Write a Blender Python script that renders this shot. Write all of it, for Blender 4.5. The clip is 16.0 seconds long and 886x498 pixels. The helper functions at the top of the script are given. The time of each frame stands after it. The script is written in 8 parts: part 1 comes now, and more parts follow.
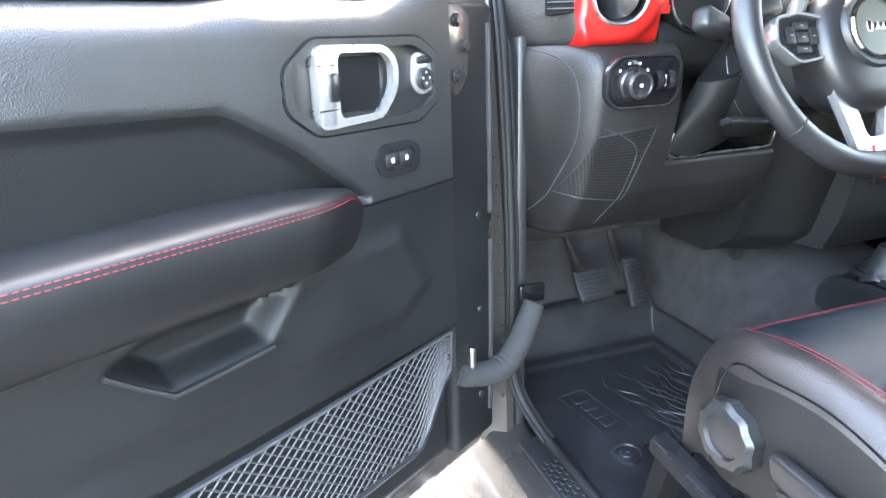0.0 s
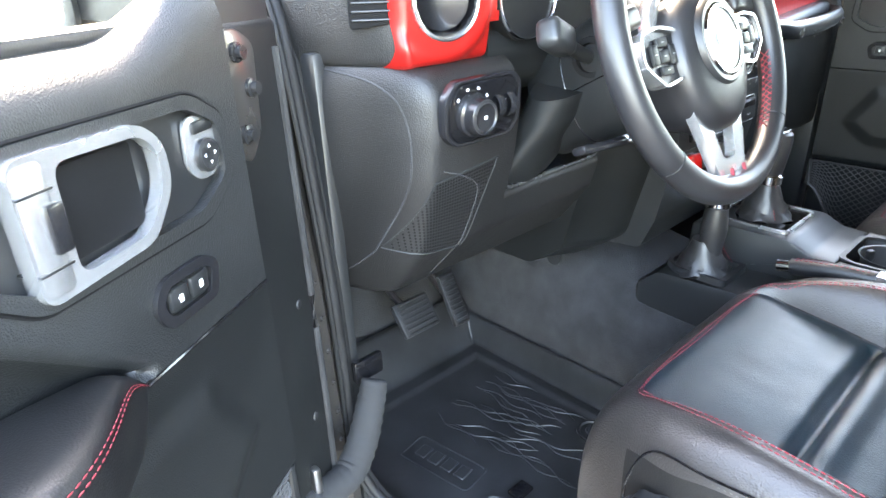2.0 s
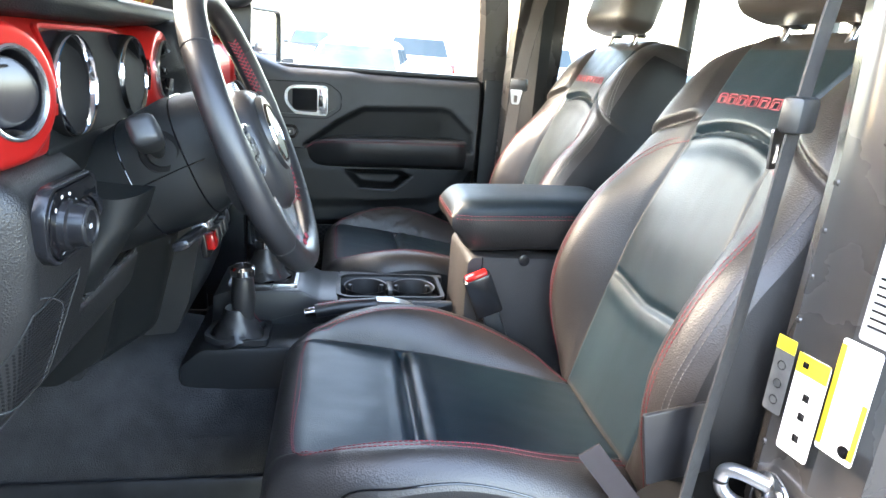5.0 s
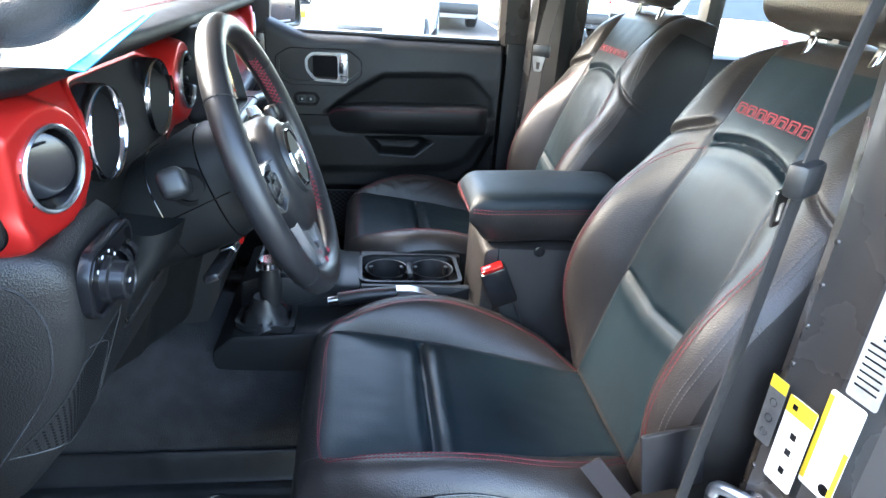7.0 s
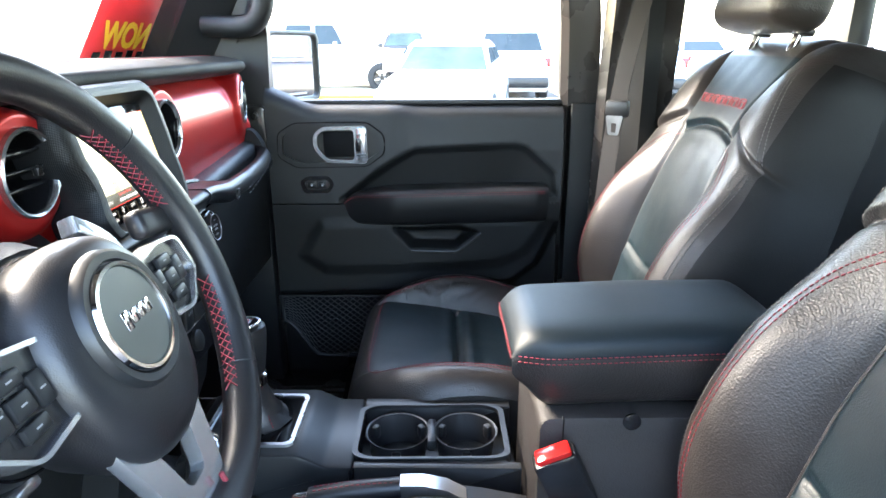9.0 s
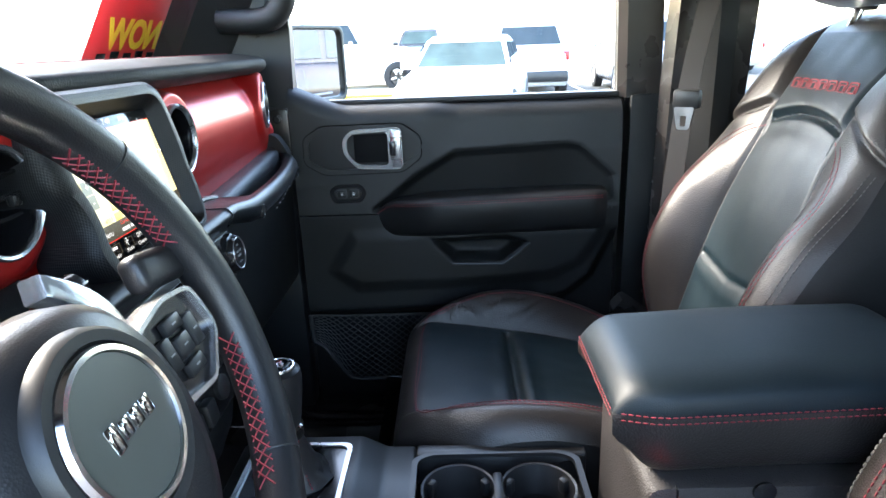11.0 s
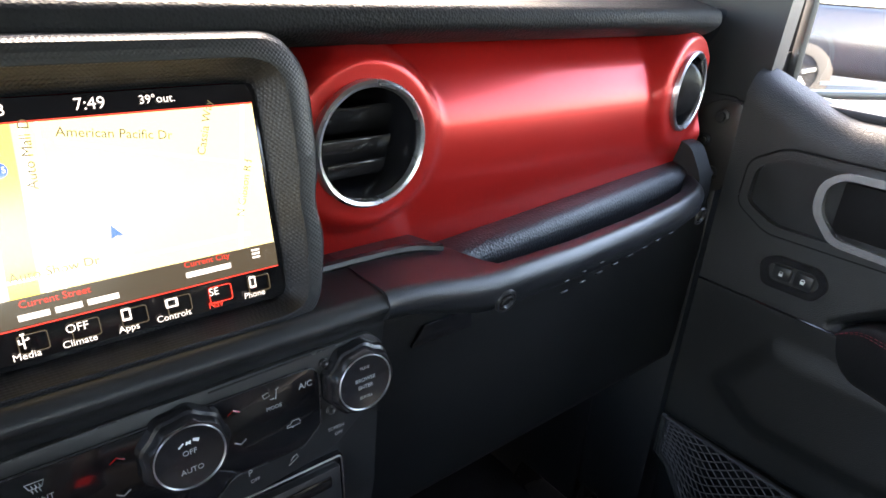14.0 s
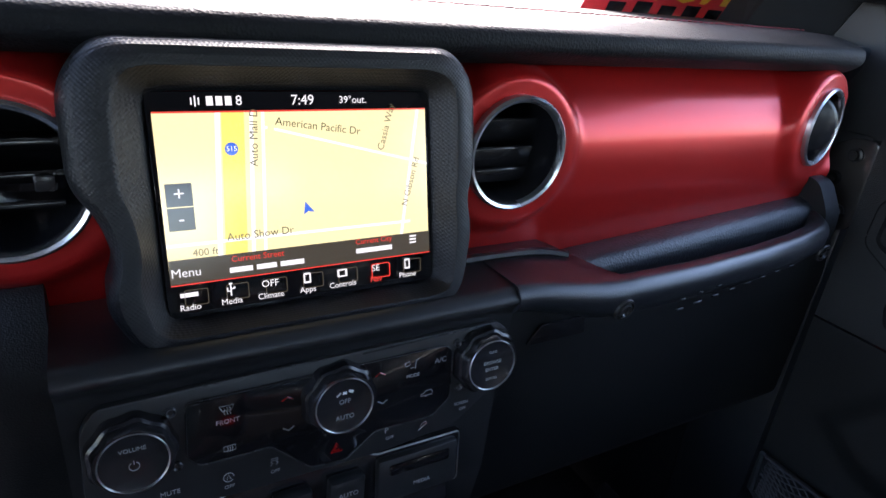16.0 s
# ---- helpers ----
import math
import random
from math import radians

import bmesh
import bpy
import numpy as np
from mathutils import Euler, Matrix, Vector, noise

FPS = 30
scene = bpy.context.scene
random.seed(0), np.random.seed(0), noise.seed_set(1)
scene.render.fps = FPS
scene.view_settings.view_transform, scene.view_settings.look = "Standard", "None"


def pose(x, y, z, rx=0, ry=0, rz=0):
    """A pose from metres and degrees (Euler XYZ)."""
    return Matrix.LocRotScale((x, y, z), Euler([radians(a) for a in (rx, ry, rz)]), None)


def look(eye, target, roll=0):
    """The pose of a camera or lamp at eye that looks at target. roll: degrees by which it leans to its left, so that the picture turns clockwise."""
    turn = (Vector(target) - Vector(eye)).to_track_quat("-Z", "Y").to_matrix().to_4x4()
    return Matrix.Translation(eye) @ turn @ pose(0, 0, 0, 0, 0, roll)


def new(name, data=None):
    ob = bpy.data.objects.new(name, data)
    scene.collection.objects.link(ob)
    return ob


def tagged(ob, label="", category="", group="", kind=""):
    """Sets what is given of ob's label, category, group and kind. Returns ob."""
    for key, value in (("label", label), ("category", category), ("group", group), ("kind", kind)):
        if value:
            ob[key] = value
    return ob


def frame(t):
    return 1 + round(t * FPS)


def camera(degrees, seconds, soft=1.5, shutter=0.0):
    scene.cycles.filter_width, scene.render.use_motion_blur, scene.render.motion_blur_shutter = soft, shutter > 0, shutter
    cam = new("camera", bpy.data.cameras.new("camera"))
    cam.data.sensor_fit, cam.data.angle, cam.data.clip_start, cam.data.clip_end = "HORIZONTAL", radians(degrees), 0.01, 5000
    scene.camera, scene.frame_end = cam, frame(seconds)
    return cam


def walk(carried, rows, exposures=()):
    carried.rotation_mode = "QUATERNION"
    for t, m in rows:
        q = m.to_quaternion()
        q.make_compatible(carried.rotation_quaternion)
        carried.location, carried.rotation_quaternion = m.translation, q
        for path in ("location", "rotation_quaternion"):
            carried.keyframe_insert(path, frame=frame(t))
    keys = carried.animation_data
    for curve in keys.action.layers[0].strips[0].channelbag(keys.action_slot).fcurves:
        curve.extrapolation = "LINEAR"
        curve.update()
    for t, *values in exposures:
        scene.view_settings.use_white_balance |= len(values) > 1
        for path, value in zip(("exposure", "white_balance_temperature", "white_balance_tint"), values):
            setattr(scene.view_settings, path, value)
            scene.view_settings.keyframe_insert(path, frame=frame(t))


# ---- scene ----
cam = camera(70.6, 16.0)
PATH = [
    (0, (-1.171, -0.719, 1.395), (-0.575, 1.07, 0.73), -2.0),
    (0.5, (-1.131, -0.592, 1.417), (-0.66, 1.199, 0.661), -1.9),
    (1, (-1.112, -0.503, 1.422), (-0.503, 1.23, 0.632), -2.9),
    (1.5, (-1.103, -0.452, 1.445), (-0.189, 1.133, 0.639), -4.1),
    (2, (-1.122, -0.428, 1.468), (0.106, 0.916, 0.64), -2.3),
    (2.5, (-1.187, -0.442, 1.476), (0.232, 0.704, 0.656), -2.3),
    (3, (-1.254, -0.434, 1.468), (0.312, 0.482, 0.626), -3.7),
    (3.5, (-1.308, -0.355, 1.46), (0.38, 0.312, 0.618), -4.2),
    (4, (-1.305, -0.249, 1.453), (0.5, -0.058, 0.613), 0.1),
    (4.5, (-1.26, -0.205, 1.458), (0.619, -0.414, 0.806), 2.6),
    (4.7, (-1.248, -0.187, 1.468), (0.644, -0.504, 0.905), 4.0),
    (6.8, (-1.227, -0.174, 1.643), (0.57, -0.474, 0.818), 3.5),
    (7, (-1.228, -0.186, 1.633), (0.575, -0.451, 0.808), 4.2),
    (7.5, (-1.112, -0.279, 1.637), (0.686, -0.434, 0.775), 2.7),
    (8, (-0.974, -0.335, 1.598), (0.862, -0.327, 0.805), 3.4),
    (8.5, (-0.873, -0.328, 1.564), (0.987, -0.211, 0.836), 1.5),
    (8.7, (-0.825, -0.320, 1.561), (1.073, -0.319, 0.928), 0.9),
    (10.8, (-0.669, -0.282, 1.52), (1.241, -0.282, 0.929), -3.1),
    (11, (-0.622, -0.256, 1.543), (1.278, -0.208, 0.919), -2.1),
    (11.2, (-0.563, -0.251, 1.566), (1.301, -0.375, 0.851), 0.3),
    (11.5, (-0.495, -0.252, 1.578), (1.365, -0.222, 0.844), -2.4),
    (12, (-0.273, -0.252, 1.544), (1.56, -0.117, 0.755), 1.2),
    (12.2, (-0.195, -0.255, 1.551), (1.596, -0.014, 0.694), 0.5),
    (12.5, (-0.105, -0.264, 1.556), (1.616, 0.076, 0.597), 0.1),
    (13, (-0.013, -0.222, 1.567), (1.568, 0.588, 0.65), 3.8),
    (13.5, (-0.01, -0.215, 1.567), (1.378, 0.939, 0.705), 5.2),
    (14, (-0.061, -0.268, 1.557), (1.11, 1.122, 0.723), 3.8),
    (14.5, (-0.092, -0.298, 1.556), (0.951, 1.199, 0.736), 3.3),
    (15, (-0.111, -0.294, 1.557), (0.864, 1.25, 0.743), 4.3),
    (15.5, (-0.115, -0.291, 1.56), (0.85, 1.262, 0.75), 5.8),
    (16, (-0.116, -0.288, 1.562), (0.828, 1.276, 0.75), 6.0),
]
EXPOSURES = [(0, 6.03, 8100, 14), (0.5, 6.42, 8300, 13), (1.0, 6.5, 8500, 14), (2.5, 6.0, 8300, 12), (4.0, 6.03, 7700, 10), (4.5, 5.68, 7700, 12), (7.0, 4.72, 6800, 10), (7.5, 4.75, 6900, 10), (8.0, 4.65, 7000, 11), (8.5, 4.92, 7000, 11), (11.0, 4.42, 6700, 10), (11.5, 4.2, 6700, 10), (12.0, 4.45, 6800, 12), (12.5, 5.92, 6700, 1), (13.0, 6.3, 6800, 4), (13.5, 5.58, 7200, 12), (14.0, 4.9, 7900, 18), (14.5, 4.35, 7600, 20), (15.0, 4.22, 6950, 20), (16.0, 3.92, 6400, 21)]
walk(cam, [(t, look(eye, target, roll)) for t, eye, target, roll in PATH], EXPOSURES)
# ---- world, sun, exposure ----
world = bpy.data.worlds.new("sky")
scene.world = world
world.use_nodes = True
wn, wl = world.node_tree.nodes, world.node_tree.links
sky = wn.new("ShaderNodeTexSky")
sky.sky_type, sky.sun_disc = "NISHITA", False
sky.sun_elevation, sky.sun_rotation = radians(38), radians(25)
sky.air_density, sky.dust_density = 1.0, 2.0
wl.new(sky.outputs[0], wn["Background"].inputs[0])
wn["Background"].inputs[1].default_value = 0.15
sun = new("sun", bpy.data.lights.new("sun", "SUN"))
sun.data.energy, sun.data.angle, sun.data.color = 1.1, radians(20), (1.0, 0.94, 0.86)
sun.matrix_world = look((9, 19, 17), (0, 0, 0))


# ---- materials ----
def material(name, colour, rough=0.5, metal=0.0, grain=0.0, bump=0.0, vary=0.25, patch=6.0, coat=0.0, spec=0.5, cells=False, scatter=1.0):
    """A principled surface with fine grain (scale per metre, relief in mm) and broad patches of wear."""
    m = bpy.data.materials.new(name)
    m.use_nodes = True
    n, l = m.node_tree.nodes, m.node_tree.links
    b = n["Principled BSDF"]
    at = n.new("ShaderNodeTexCoord")
    broad = n.new("ShaderNodeTexNoise")
    broad.inputs["Scale"].default_value, broad.inputs["Detail"].default_value = patch, 5
    l.new(at.outputs["Object"], broad.inputs["Vector"])
    ramp = n.new("ShaderNodeMapRange")
    ramp.inputs[1].default_value, ramp.inputs[2].default_value = 0.3, 0.7
    ramp.inputs[3].default_value, ramp.inputs[4].default_value = 1 - vary, 1 + vary
    l.new(broad.outputs[0], ramp.inputs[0])
    mix = n.new("ShaderNodeVectorMath")
    mix.operation = "SCALE"
    mix.inputs[0].default_value = colour
    l.new(ramp.outputs[0], mix.inputs["Scale"])
    l.new(mix.outputs[0], b.inputs["Base Color"])
    rr = n.new("ShaderNodeMapRange")
    rr.inputs[1].default_value, rr.inputs[2].default_value = 0.3, 0.7
    rr.inputs[3].default_value, rr.inputs[4].default_value = max(rough * 0.88, 0.02), min(rough * 1.12, 1)
    l.new(broad.outputs[0], rr.inputs[0])
    l.new(rr.outputs[0], b.inputs["Roughness"])
    b.inputs["Metallic"].default_value = metal
    b.inputs["Specular IOR Level"].default_value = spec
    b.inputs["Coat Weight"].default_value, b.inputs["Coat Roughness"].default_value = coat, 0.08
    if grain:
        if cells:
            fine = n.new("ShaderNodeTexVoronoi")
            fine.inputs["Scale"].default_value = grain
            fine.inputs["Randomness"].default_value = scatter
        else:
            fine = n.new("ShaderNodeTexNoise")
            fine.inputs["Scale"].default_value, fine.inputs["Detail"].default_value = grain, 3
        turned = n.new("ShaderNodeMapping")
        turned.inputs["Rotation"].default_value = (0.0, radians(45 if scatter < 1 else 0), 0.0)
        l.new(at.outputs["Object"], turned.inputs["Vector"])
        l.new(turned.outputs[0], fine.inputs["Vector"])
        relief = n.new("ShaderNodeBump")
        relief.inputs["Strength"].default_value, relief.inputs["Distance"].default_value = 1.0, bump / 1000
        l.new(fine.outputs[0], relief.inputs["Height"])
        l.new(relief.outputs[0], b.inputs["Normal"])
    return m


def glow(name, colour, strength):
    m = bpy.data.materials.new(name)
    m.use_nodes = True
    b = m.node_tree.nodes["Principled BSDF"]
    b.inputs["Base Color"].default_value = (0.02, 0.02, 0.02, 1)
    b.inputs["Emission Color"].default_value, b.inputs["Emission Strength"].default_value = (*colour, 1), strength
    b.inputs["Roughness"].default_value = 0.15
    return m


def clear(name, tint=(0.93, 0.97, 0.95), gloss=0.06):
    m = bpy.data.materials.new(name)
    m.use_nodes = True
    n, l = m.node_tree.nodes, m.node_tree.links
    a, g, s, f = n.new("ShaderNodeBsdfTransparent"), n.new("ShaderNodeBsdfGlossy"), n.new("ShaderNodeMixShader"), n.new("ShaderNodeFresnel")
    a.inputs[0].default_value = (*tint, 1)
    g.inputs["Roughness"].default_value = 0.01
    l.new(f.outputs[0], s.inputs[0]), l.new(a.outputs[0], s.inputs[1]), l.new(g.outputs[0], s.inputs[2])
    l.new(s.outputs[0], n["Material Output"].inputs[0])
    return m


LEATHER = material("black_leather", (0.0265, 0.0230, 0.0216), 0.36, grain=440, bump=0.36, vary=0.3, patch=9, cells=True, spec=0.48)
# Sky's blue reflection on the seat centres is put into this base colour.
LEATHER_SKYTINT = material("sky_tinted_leather", (0.0056, 0.0140, 0.0190), 0.40, grain=560, bump=0.20, vary=0.25, patch=7, cells=True, spec=0.42)
# Blue of the sky mirrored in the lid top, painted as leather colour.
LEATHER_LID_SKYTINT = material("sky_tinted_armrest_leather", (0.0050, 0.0110, 0.0155), 0.50, grain=700, bump=0.1, vary=0.25, patch=8, cells=True, spec=0.35)
PADTOP = material("dull_dash_leather", (0.0062, 0.0072, 0.0085), 0.62, grain=480, bump=0.35, vary=0.25, patch=8, cells=True, spec=0.16)
BARSKIN = material("fine_textured_plastic", (0.013, 0.0145, 0.017), 0.31, grain=900, bump=0.16, vary=0.12, patch=8, cells=True, spec=0.65)
SIDECOVER = material("dull_side_cover", (0.0090, 0.0086, 0.0086), 0.58, grain=560, bump=0.2, vary=0.25, patch=9, cells=True, spec=0.26)
LEATHER_SOFT = material("black_leather_fine", (0.015, 0.015, 0.0165), 0.38, grain=800, bump=0.10, vary=0.3, patch=12, cells=True)
ARMREST = material("armrest_black_leather", (0.0088, 0.0090, 0.0095), 0.47, grain=650, bump=0.12, vary=0.25, patch=8, cells=True, spec=0.38)
COVER = material("coarse_grained_cover", (0.016, 0.018, 0.021), 0.38, grain=420, bump=0.42, vary=0.2, patch=9, cells=True)
GRAINED = material("grained_black_plastic", (0.0160, 0.0172, 0.0180), 0.45, grain=700, bump=0.36, vary=0.2, patch=7, cells=True)
INSERT = material("black_vinyl_insert", (0.0072, 0.0080, 0.0085), 0.50, grain=620, bump=0.26, vary=0.2, patch=6, cells=True, spec=0.34)
BINSKIN = material("dull_grained_bin", (0.0300, 0.0265, 0.0255), 0.58, grain=480, bump=0.5, vary=0.25, patch=9, cells=True, spec=0.36)
KNEE = material("deep_grained_plastic", (0.0112, 0.0110, 0.0112), 0.45, grain=560, bump=0.42, vary=0.2, patch=7, cells=True, spec=0.42)
SEALRUBBER = material("dull_seal_rubber", (0.0095, 0.0095, 0.010), 0.62, grain=500, bump=0.2, vary=0.3, patch=20, spec=0.28)
HANDLESILVER = material("silver_painted_plastic", (0.56, 0.57, 0.58), 0.26, metal=0.82, vary=0.06)
TEXTURED = material("knurled_black_plastic", (0.0080, 0.0086, 0.0098), 0.42, grain=520, bump=0.42, vary=0.15, patch=8, cells=True, spec=0.36, scatter=0.0)
PLASTIC = material("black_plastic", (0.0142, 0.0152, 0.0162), 0.40, grain=1500, bump=0.06, vary=0.2)
HARDTRIM = material("hard_black_trim", (0.0068, 0.0077, 0.0082), 0.52, grain=900, bump=0.22, vary=0.2, patch=7, cells=True, spec=0.36)
SATIN = material("satin_black_plastic", (0.012, 0.012, 0.0135), 0.25, vary=0.15)
MATTE = material("matte_black", (0.0045, 0.0045, 0.005), 0.75, vary=0.2, spec=0.18)
GLOSSBLACK = material("gloss_black", (0.006, 0.006, 0.007), 0.08, vary=0.1)
RED = material("red_metallic_paint", (0.48, 0.0155, 0.0130), 0.36, metal=0.48, grain=2500, bump=0.012, vary=0.08, patch=4, coat=0.18)
SILVER = material("satin_silver", (0.58, 0.59, 0.60), 0.27, metal=0.95, vary=0.08)
WHEELSILVER = material("bright_satin_silver", (0.60, 0.61, 0.62), 0.24, metal=0.82, vary=0.05)
DIM = material("dim_print", (0.3, 0.3, 0.3), 0.5, vary=0.05)
CHROME = material("chrome", (0.75, 0.75, 0.76), 0.1, metal=1.0, vary=0.05)
PAINT = material("granite_metallic_paint", (0.052, 0.047, 0.044), 0.27, metal=0.4, grain=3000, bump=0.01, vary=0.12, coat=0.3)
CARPET = material("black_carpet", (0.028, 0.028, 0.030), 0.95, grain=420, bump=2.4, vary=0.45, patch=22)
RUBBER = material("black_rubber", (0.020, 0.0205, 0.022), 0.42, grain=600, bump=0.14, vary=0.35, patch=16)
REDTHREAD = material("red_thread", (0.20, 0.018, 0.028), 0.7, vary=0.2, patch=200)
GREYTHREAD = material("grey_thread", (0.085, 0.08, 0.076), 0.7, vary=0.2, patch=200)
WEBBING = material("belt_webbing", (0.024, 0.022, 0.021), 0.7, grain=1400, bump=0.5, vary=0.2, patch=60)
MESHCORD = material("net_cord", (0.042, 0.042, 0.044), 0.6, vary=0.2, patch=50)
DARKSTEEL = material("blackened_steel", (0.035, 0.035, 0.036), 0.28, metal=0.5, vary=0.25, patch=30)
STEEL = material("bare_steel", (0.45, 0.44, 0.43), 0.32, metal=1.0, vary=0.2, patch=30)
ASPHALT = material("asphalt", (0.045, 0.044, 0.043), 0.9, grain=160, bump=4, vary=0.3, patch=0.6)
CONCRETE = material("kerb_concrete", (0.4, 0.36, 0.28), 0.85, grain=90, bump=2, vary=0.2, patch=2)
WHITEPAINT = material("white_car_paint", (0.78, 0.79, 0.8), 0.25, vary=0.03, coat=0.6)
SILVERPAINT = material("silver_car_paint", (0.42, 0.43, 0.45), 0.28, metal=0.6, vary=0.05, coat=0.6)
DARKPAINT = material("dark_blue_car_paint", (0.008, 0.010, 0.016), 0.25, vary=0.05, coat=0.3)
TYRE = material("tyre_rubber", (0.02, 0.02, 0.021), 0.8, grain=120, bump=1.5, vary=0.25)
DARKGLASS = material("dark_window_glass", (0.02, 0.03, 0.035), 0.05, vary=0.1)
HEADLINER = material("headliner_felt", (0.09, 0.085, 0.08), 0.95, grain=700, bump=0.6, vary=0.12, patch=10)
GLASS = clear("window_glass")
YELLOW = material("yellow_paint", (0.75, 0.5, 0.03), 0.5, vary=0.12)
WHITE = material("white_print", (0.8, 0.8, 0.78), 0.5, vary=0.04)
MIRROR = material("mirror_silver", (0.9, 0.9, 0.9), 0.01, metal=1.0, vary=0.0)
REDLIGHT = material("red_lamp_lens", (0.45, 0.01, 0.01), 0.15, vary=0.1)


# ---- building helpers ----
FLIP = 1


def part(name, bm, mat, parent=None, label="", sharp=38.0):
    """Links a bmesh as one mesh object, smooth but for edges sharper than the given angle."""
    if FLIP < 0:
        bmesh.ops.scale(bm, vec=(-1, 1, 1), verts=bm.verts)
        bmesh.ops.reverse_faces(bm, faces=bm.faces)
    me = bpy.data.meshes.new(name)
    lim = radians(sharp)
    for f in bm.faces:
        f.smooth = True
    for e in bm.edges:
        if len(e.link_faces) == 2 and e.calc_face_angle(0) > lim:
            e.smooth = False
    bm.to_mesh(me)
    bm.free()
    me.materials.append(mat)
    ob = new(name, me)
    if parent:
        ob.parent = parent
    if label:
        tagged(ob, label)
    return ob


def thing(name, label, category, group="", at=None):
    ob = new(name)
    ob.empty_display_size = 0.05
    tagged(ob, label, category, group)
    if at is not None:
        ob.matrix_world = at
    return ob


def mv(*p, rx=0, ry=0, rz=0):
    return pose(*p, rx, ry, rz)


def rbox(sx, sy, sz, r=0.004, m=None, seg=2, bm=None):
    """A box of the given size about its centre with rounded edges."""
    b = bmesh.new()
    bmesh.ops.create_cube(b, size=1)
    bmesh.ops.scale(b, vec=(sx, sy, sz), verts=b.verts)
    r = min(r, 0.49 * min(sx, sy, sz))
    if r > 0:
        bmesh.ops.bevel(b, geom=b.edges[:], offset=r, segments=seg, profile=0.5, affect="EDGES")
    return merge(bm, b, m)


def merge(bm, b, m=None):
    if m is not None:
        b.transform(m)
    if bm is None:
        return b
    me = bpy.data.meshes.new("tmp")
    b.to_mesh(me)
    b.free()
    bm.from_mesh(me)
    bpy.data.meshes.remove(me)
    return bm


def prism(poly, depth, r=0.0, m=None, bm=None, seg=2):
    """A polygon (u, w) in the x-z plane, extruded along +y by depth, with its outline rounded."""
    b = bmesh.new()
    f = b.faces.new([b.verts.new((u, 0, w)) for u, w in poly])
    g = bmesh.ops.extrude_face_region(b, geom=[f])
    bmesh.ops.translate(b, vec=(0, depth, 0), verts=[v for v in g["geom"] if isinstance(v, bmesh.types.BMVert)])
    bmesh.ops.recalc_face_normals(b, faces=b.faces)
    if r:
        es = [e for e in b.edges if abs(e.verts[0].co.y - e.verts[1].co.y) < 1e-6]
        bmesh.ops.bevel(b, geom=es, offset=r, segments=seg, profile=0.5, affect="EDGES")
    return merge(bm, b, m)


def rounded(poly, r, n=4):
    """The polygon with its corners rounded."""
    out = []
    k = len(poly)
    for i in range(k):
        p, a, c = Vector(poly[i]), Vector(poly[i - 1]), Vector(poly[(i + 1) % k])
        d = min(r, 0.45 * (a - p).length, 0.45 * (c - p).length)
        s, e = p + (a - p).normalized() * d, p + (c - p).normalized() * d
        for j in range(n + 1):
            t = j / n
            out.append(tuple((1 - t) ** 2 * s + 2 * t * (1 - t) * p + t * t * e))
    return out


def frame_prism(outer, inner, depth, m=None, bm=None, r=0.0):
    """A flat ring between two outlines with as many points each, extruded along +y."""
    b = bmesh.new()
    k = len(outer)
    v = [[b.verts.new((u, y, w)) for u, w in loop] for y, loop in ((0, outer), (0, inner), (depth, inner), (depth, outer))]
    for j in range(4):
        for i in range(k):
            b.faces.new((v[j][i], v[j][(i + 1) % k], v[(j + 1) % 4][(i + 1) % k], v[(j + 1) % 4][i]))
    bmesh.ops.recalc_face_normals(b, faces=b.faces)
    if r:
        es = [e for e in b.edges if abs(e.verts[0].co.y - e.verts[1].co.y) < 1e-6 and abs(e.verts[0].co.y) < 1e-6]
        es = [e for e in es if e.calc_face_angle(0) > 0.5]
        bmesh.ops.bevel(b, geom=es, offset=r, segments=2, profile=0.5, affect="EDGES")
    return merge(bm, b, m)


def lathe(profile, n=32, m=None, bm=None):
    """A profile of (radius, height) turned about z."""
    b = bmesh.new()
    rings = []
    for r, z in profile:
        if r < 1e-6:
            rings.append([b.verts.new((0, 0, z))])
        else:
            rings.append([b.verts.new((r * math.cos(2 * math.pi * i / n), r * math.sin(2 * math.pi * i / n), z)) for i in range(n)])
    for a, c in zip(rings, rings[1:]):
        for i in range(n):
            j = (i + 1) % n
            q = [a[i % len(a)], a[j % len(a)], c[j % len(c)], c[i % len(c)]]
            q = list(dict.fromkeys(q))
            if len(q) > 2:
                b.faces.new(q)
    bmesh.ops.recalc_face_normals(b, faces=b.faces)
    return merge(bm, b, m)


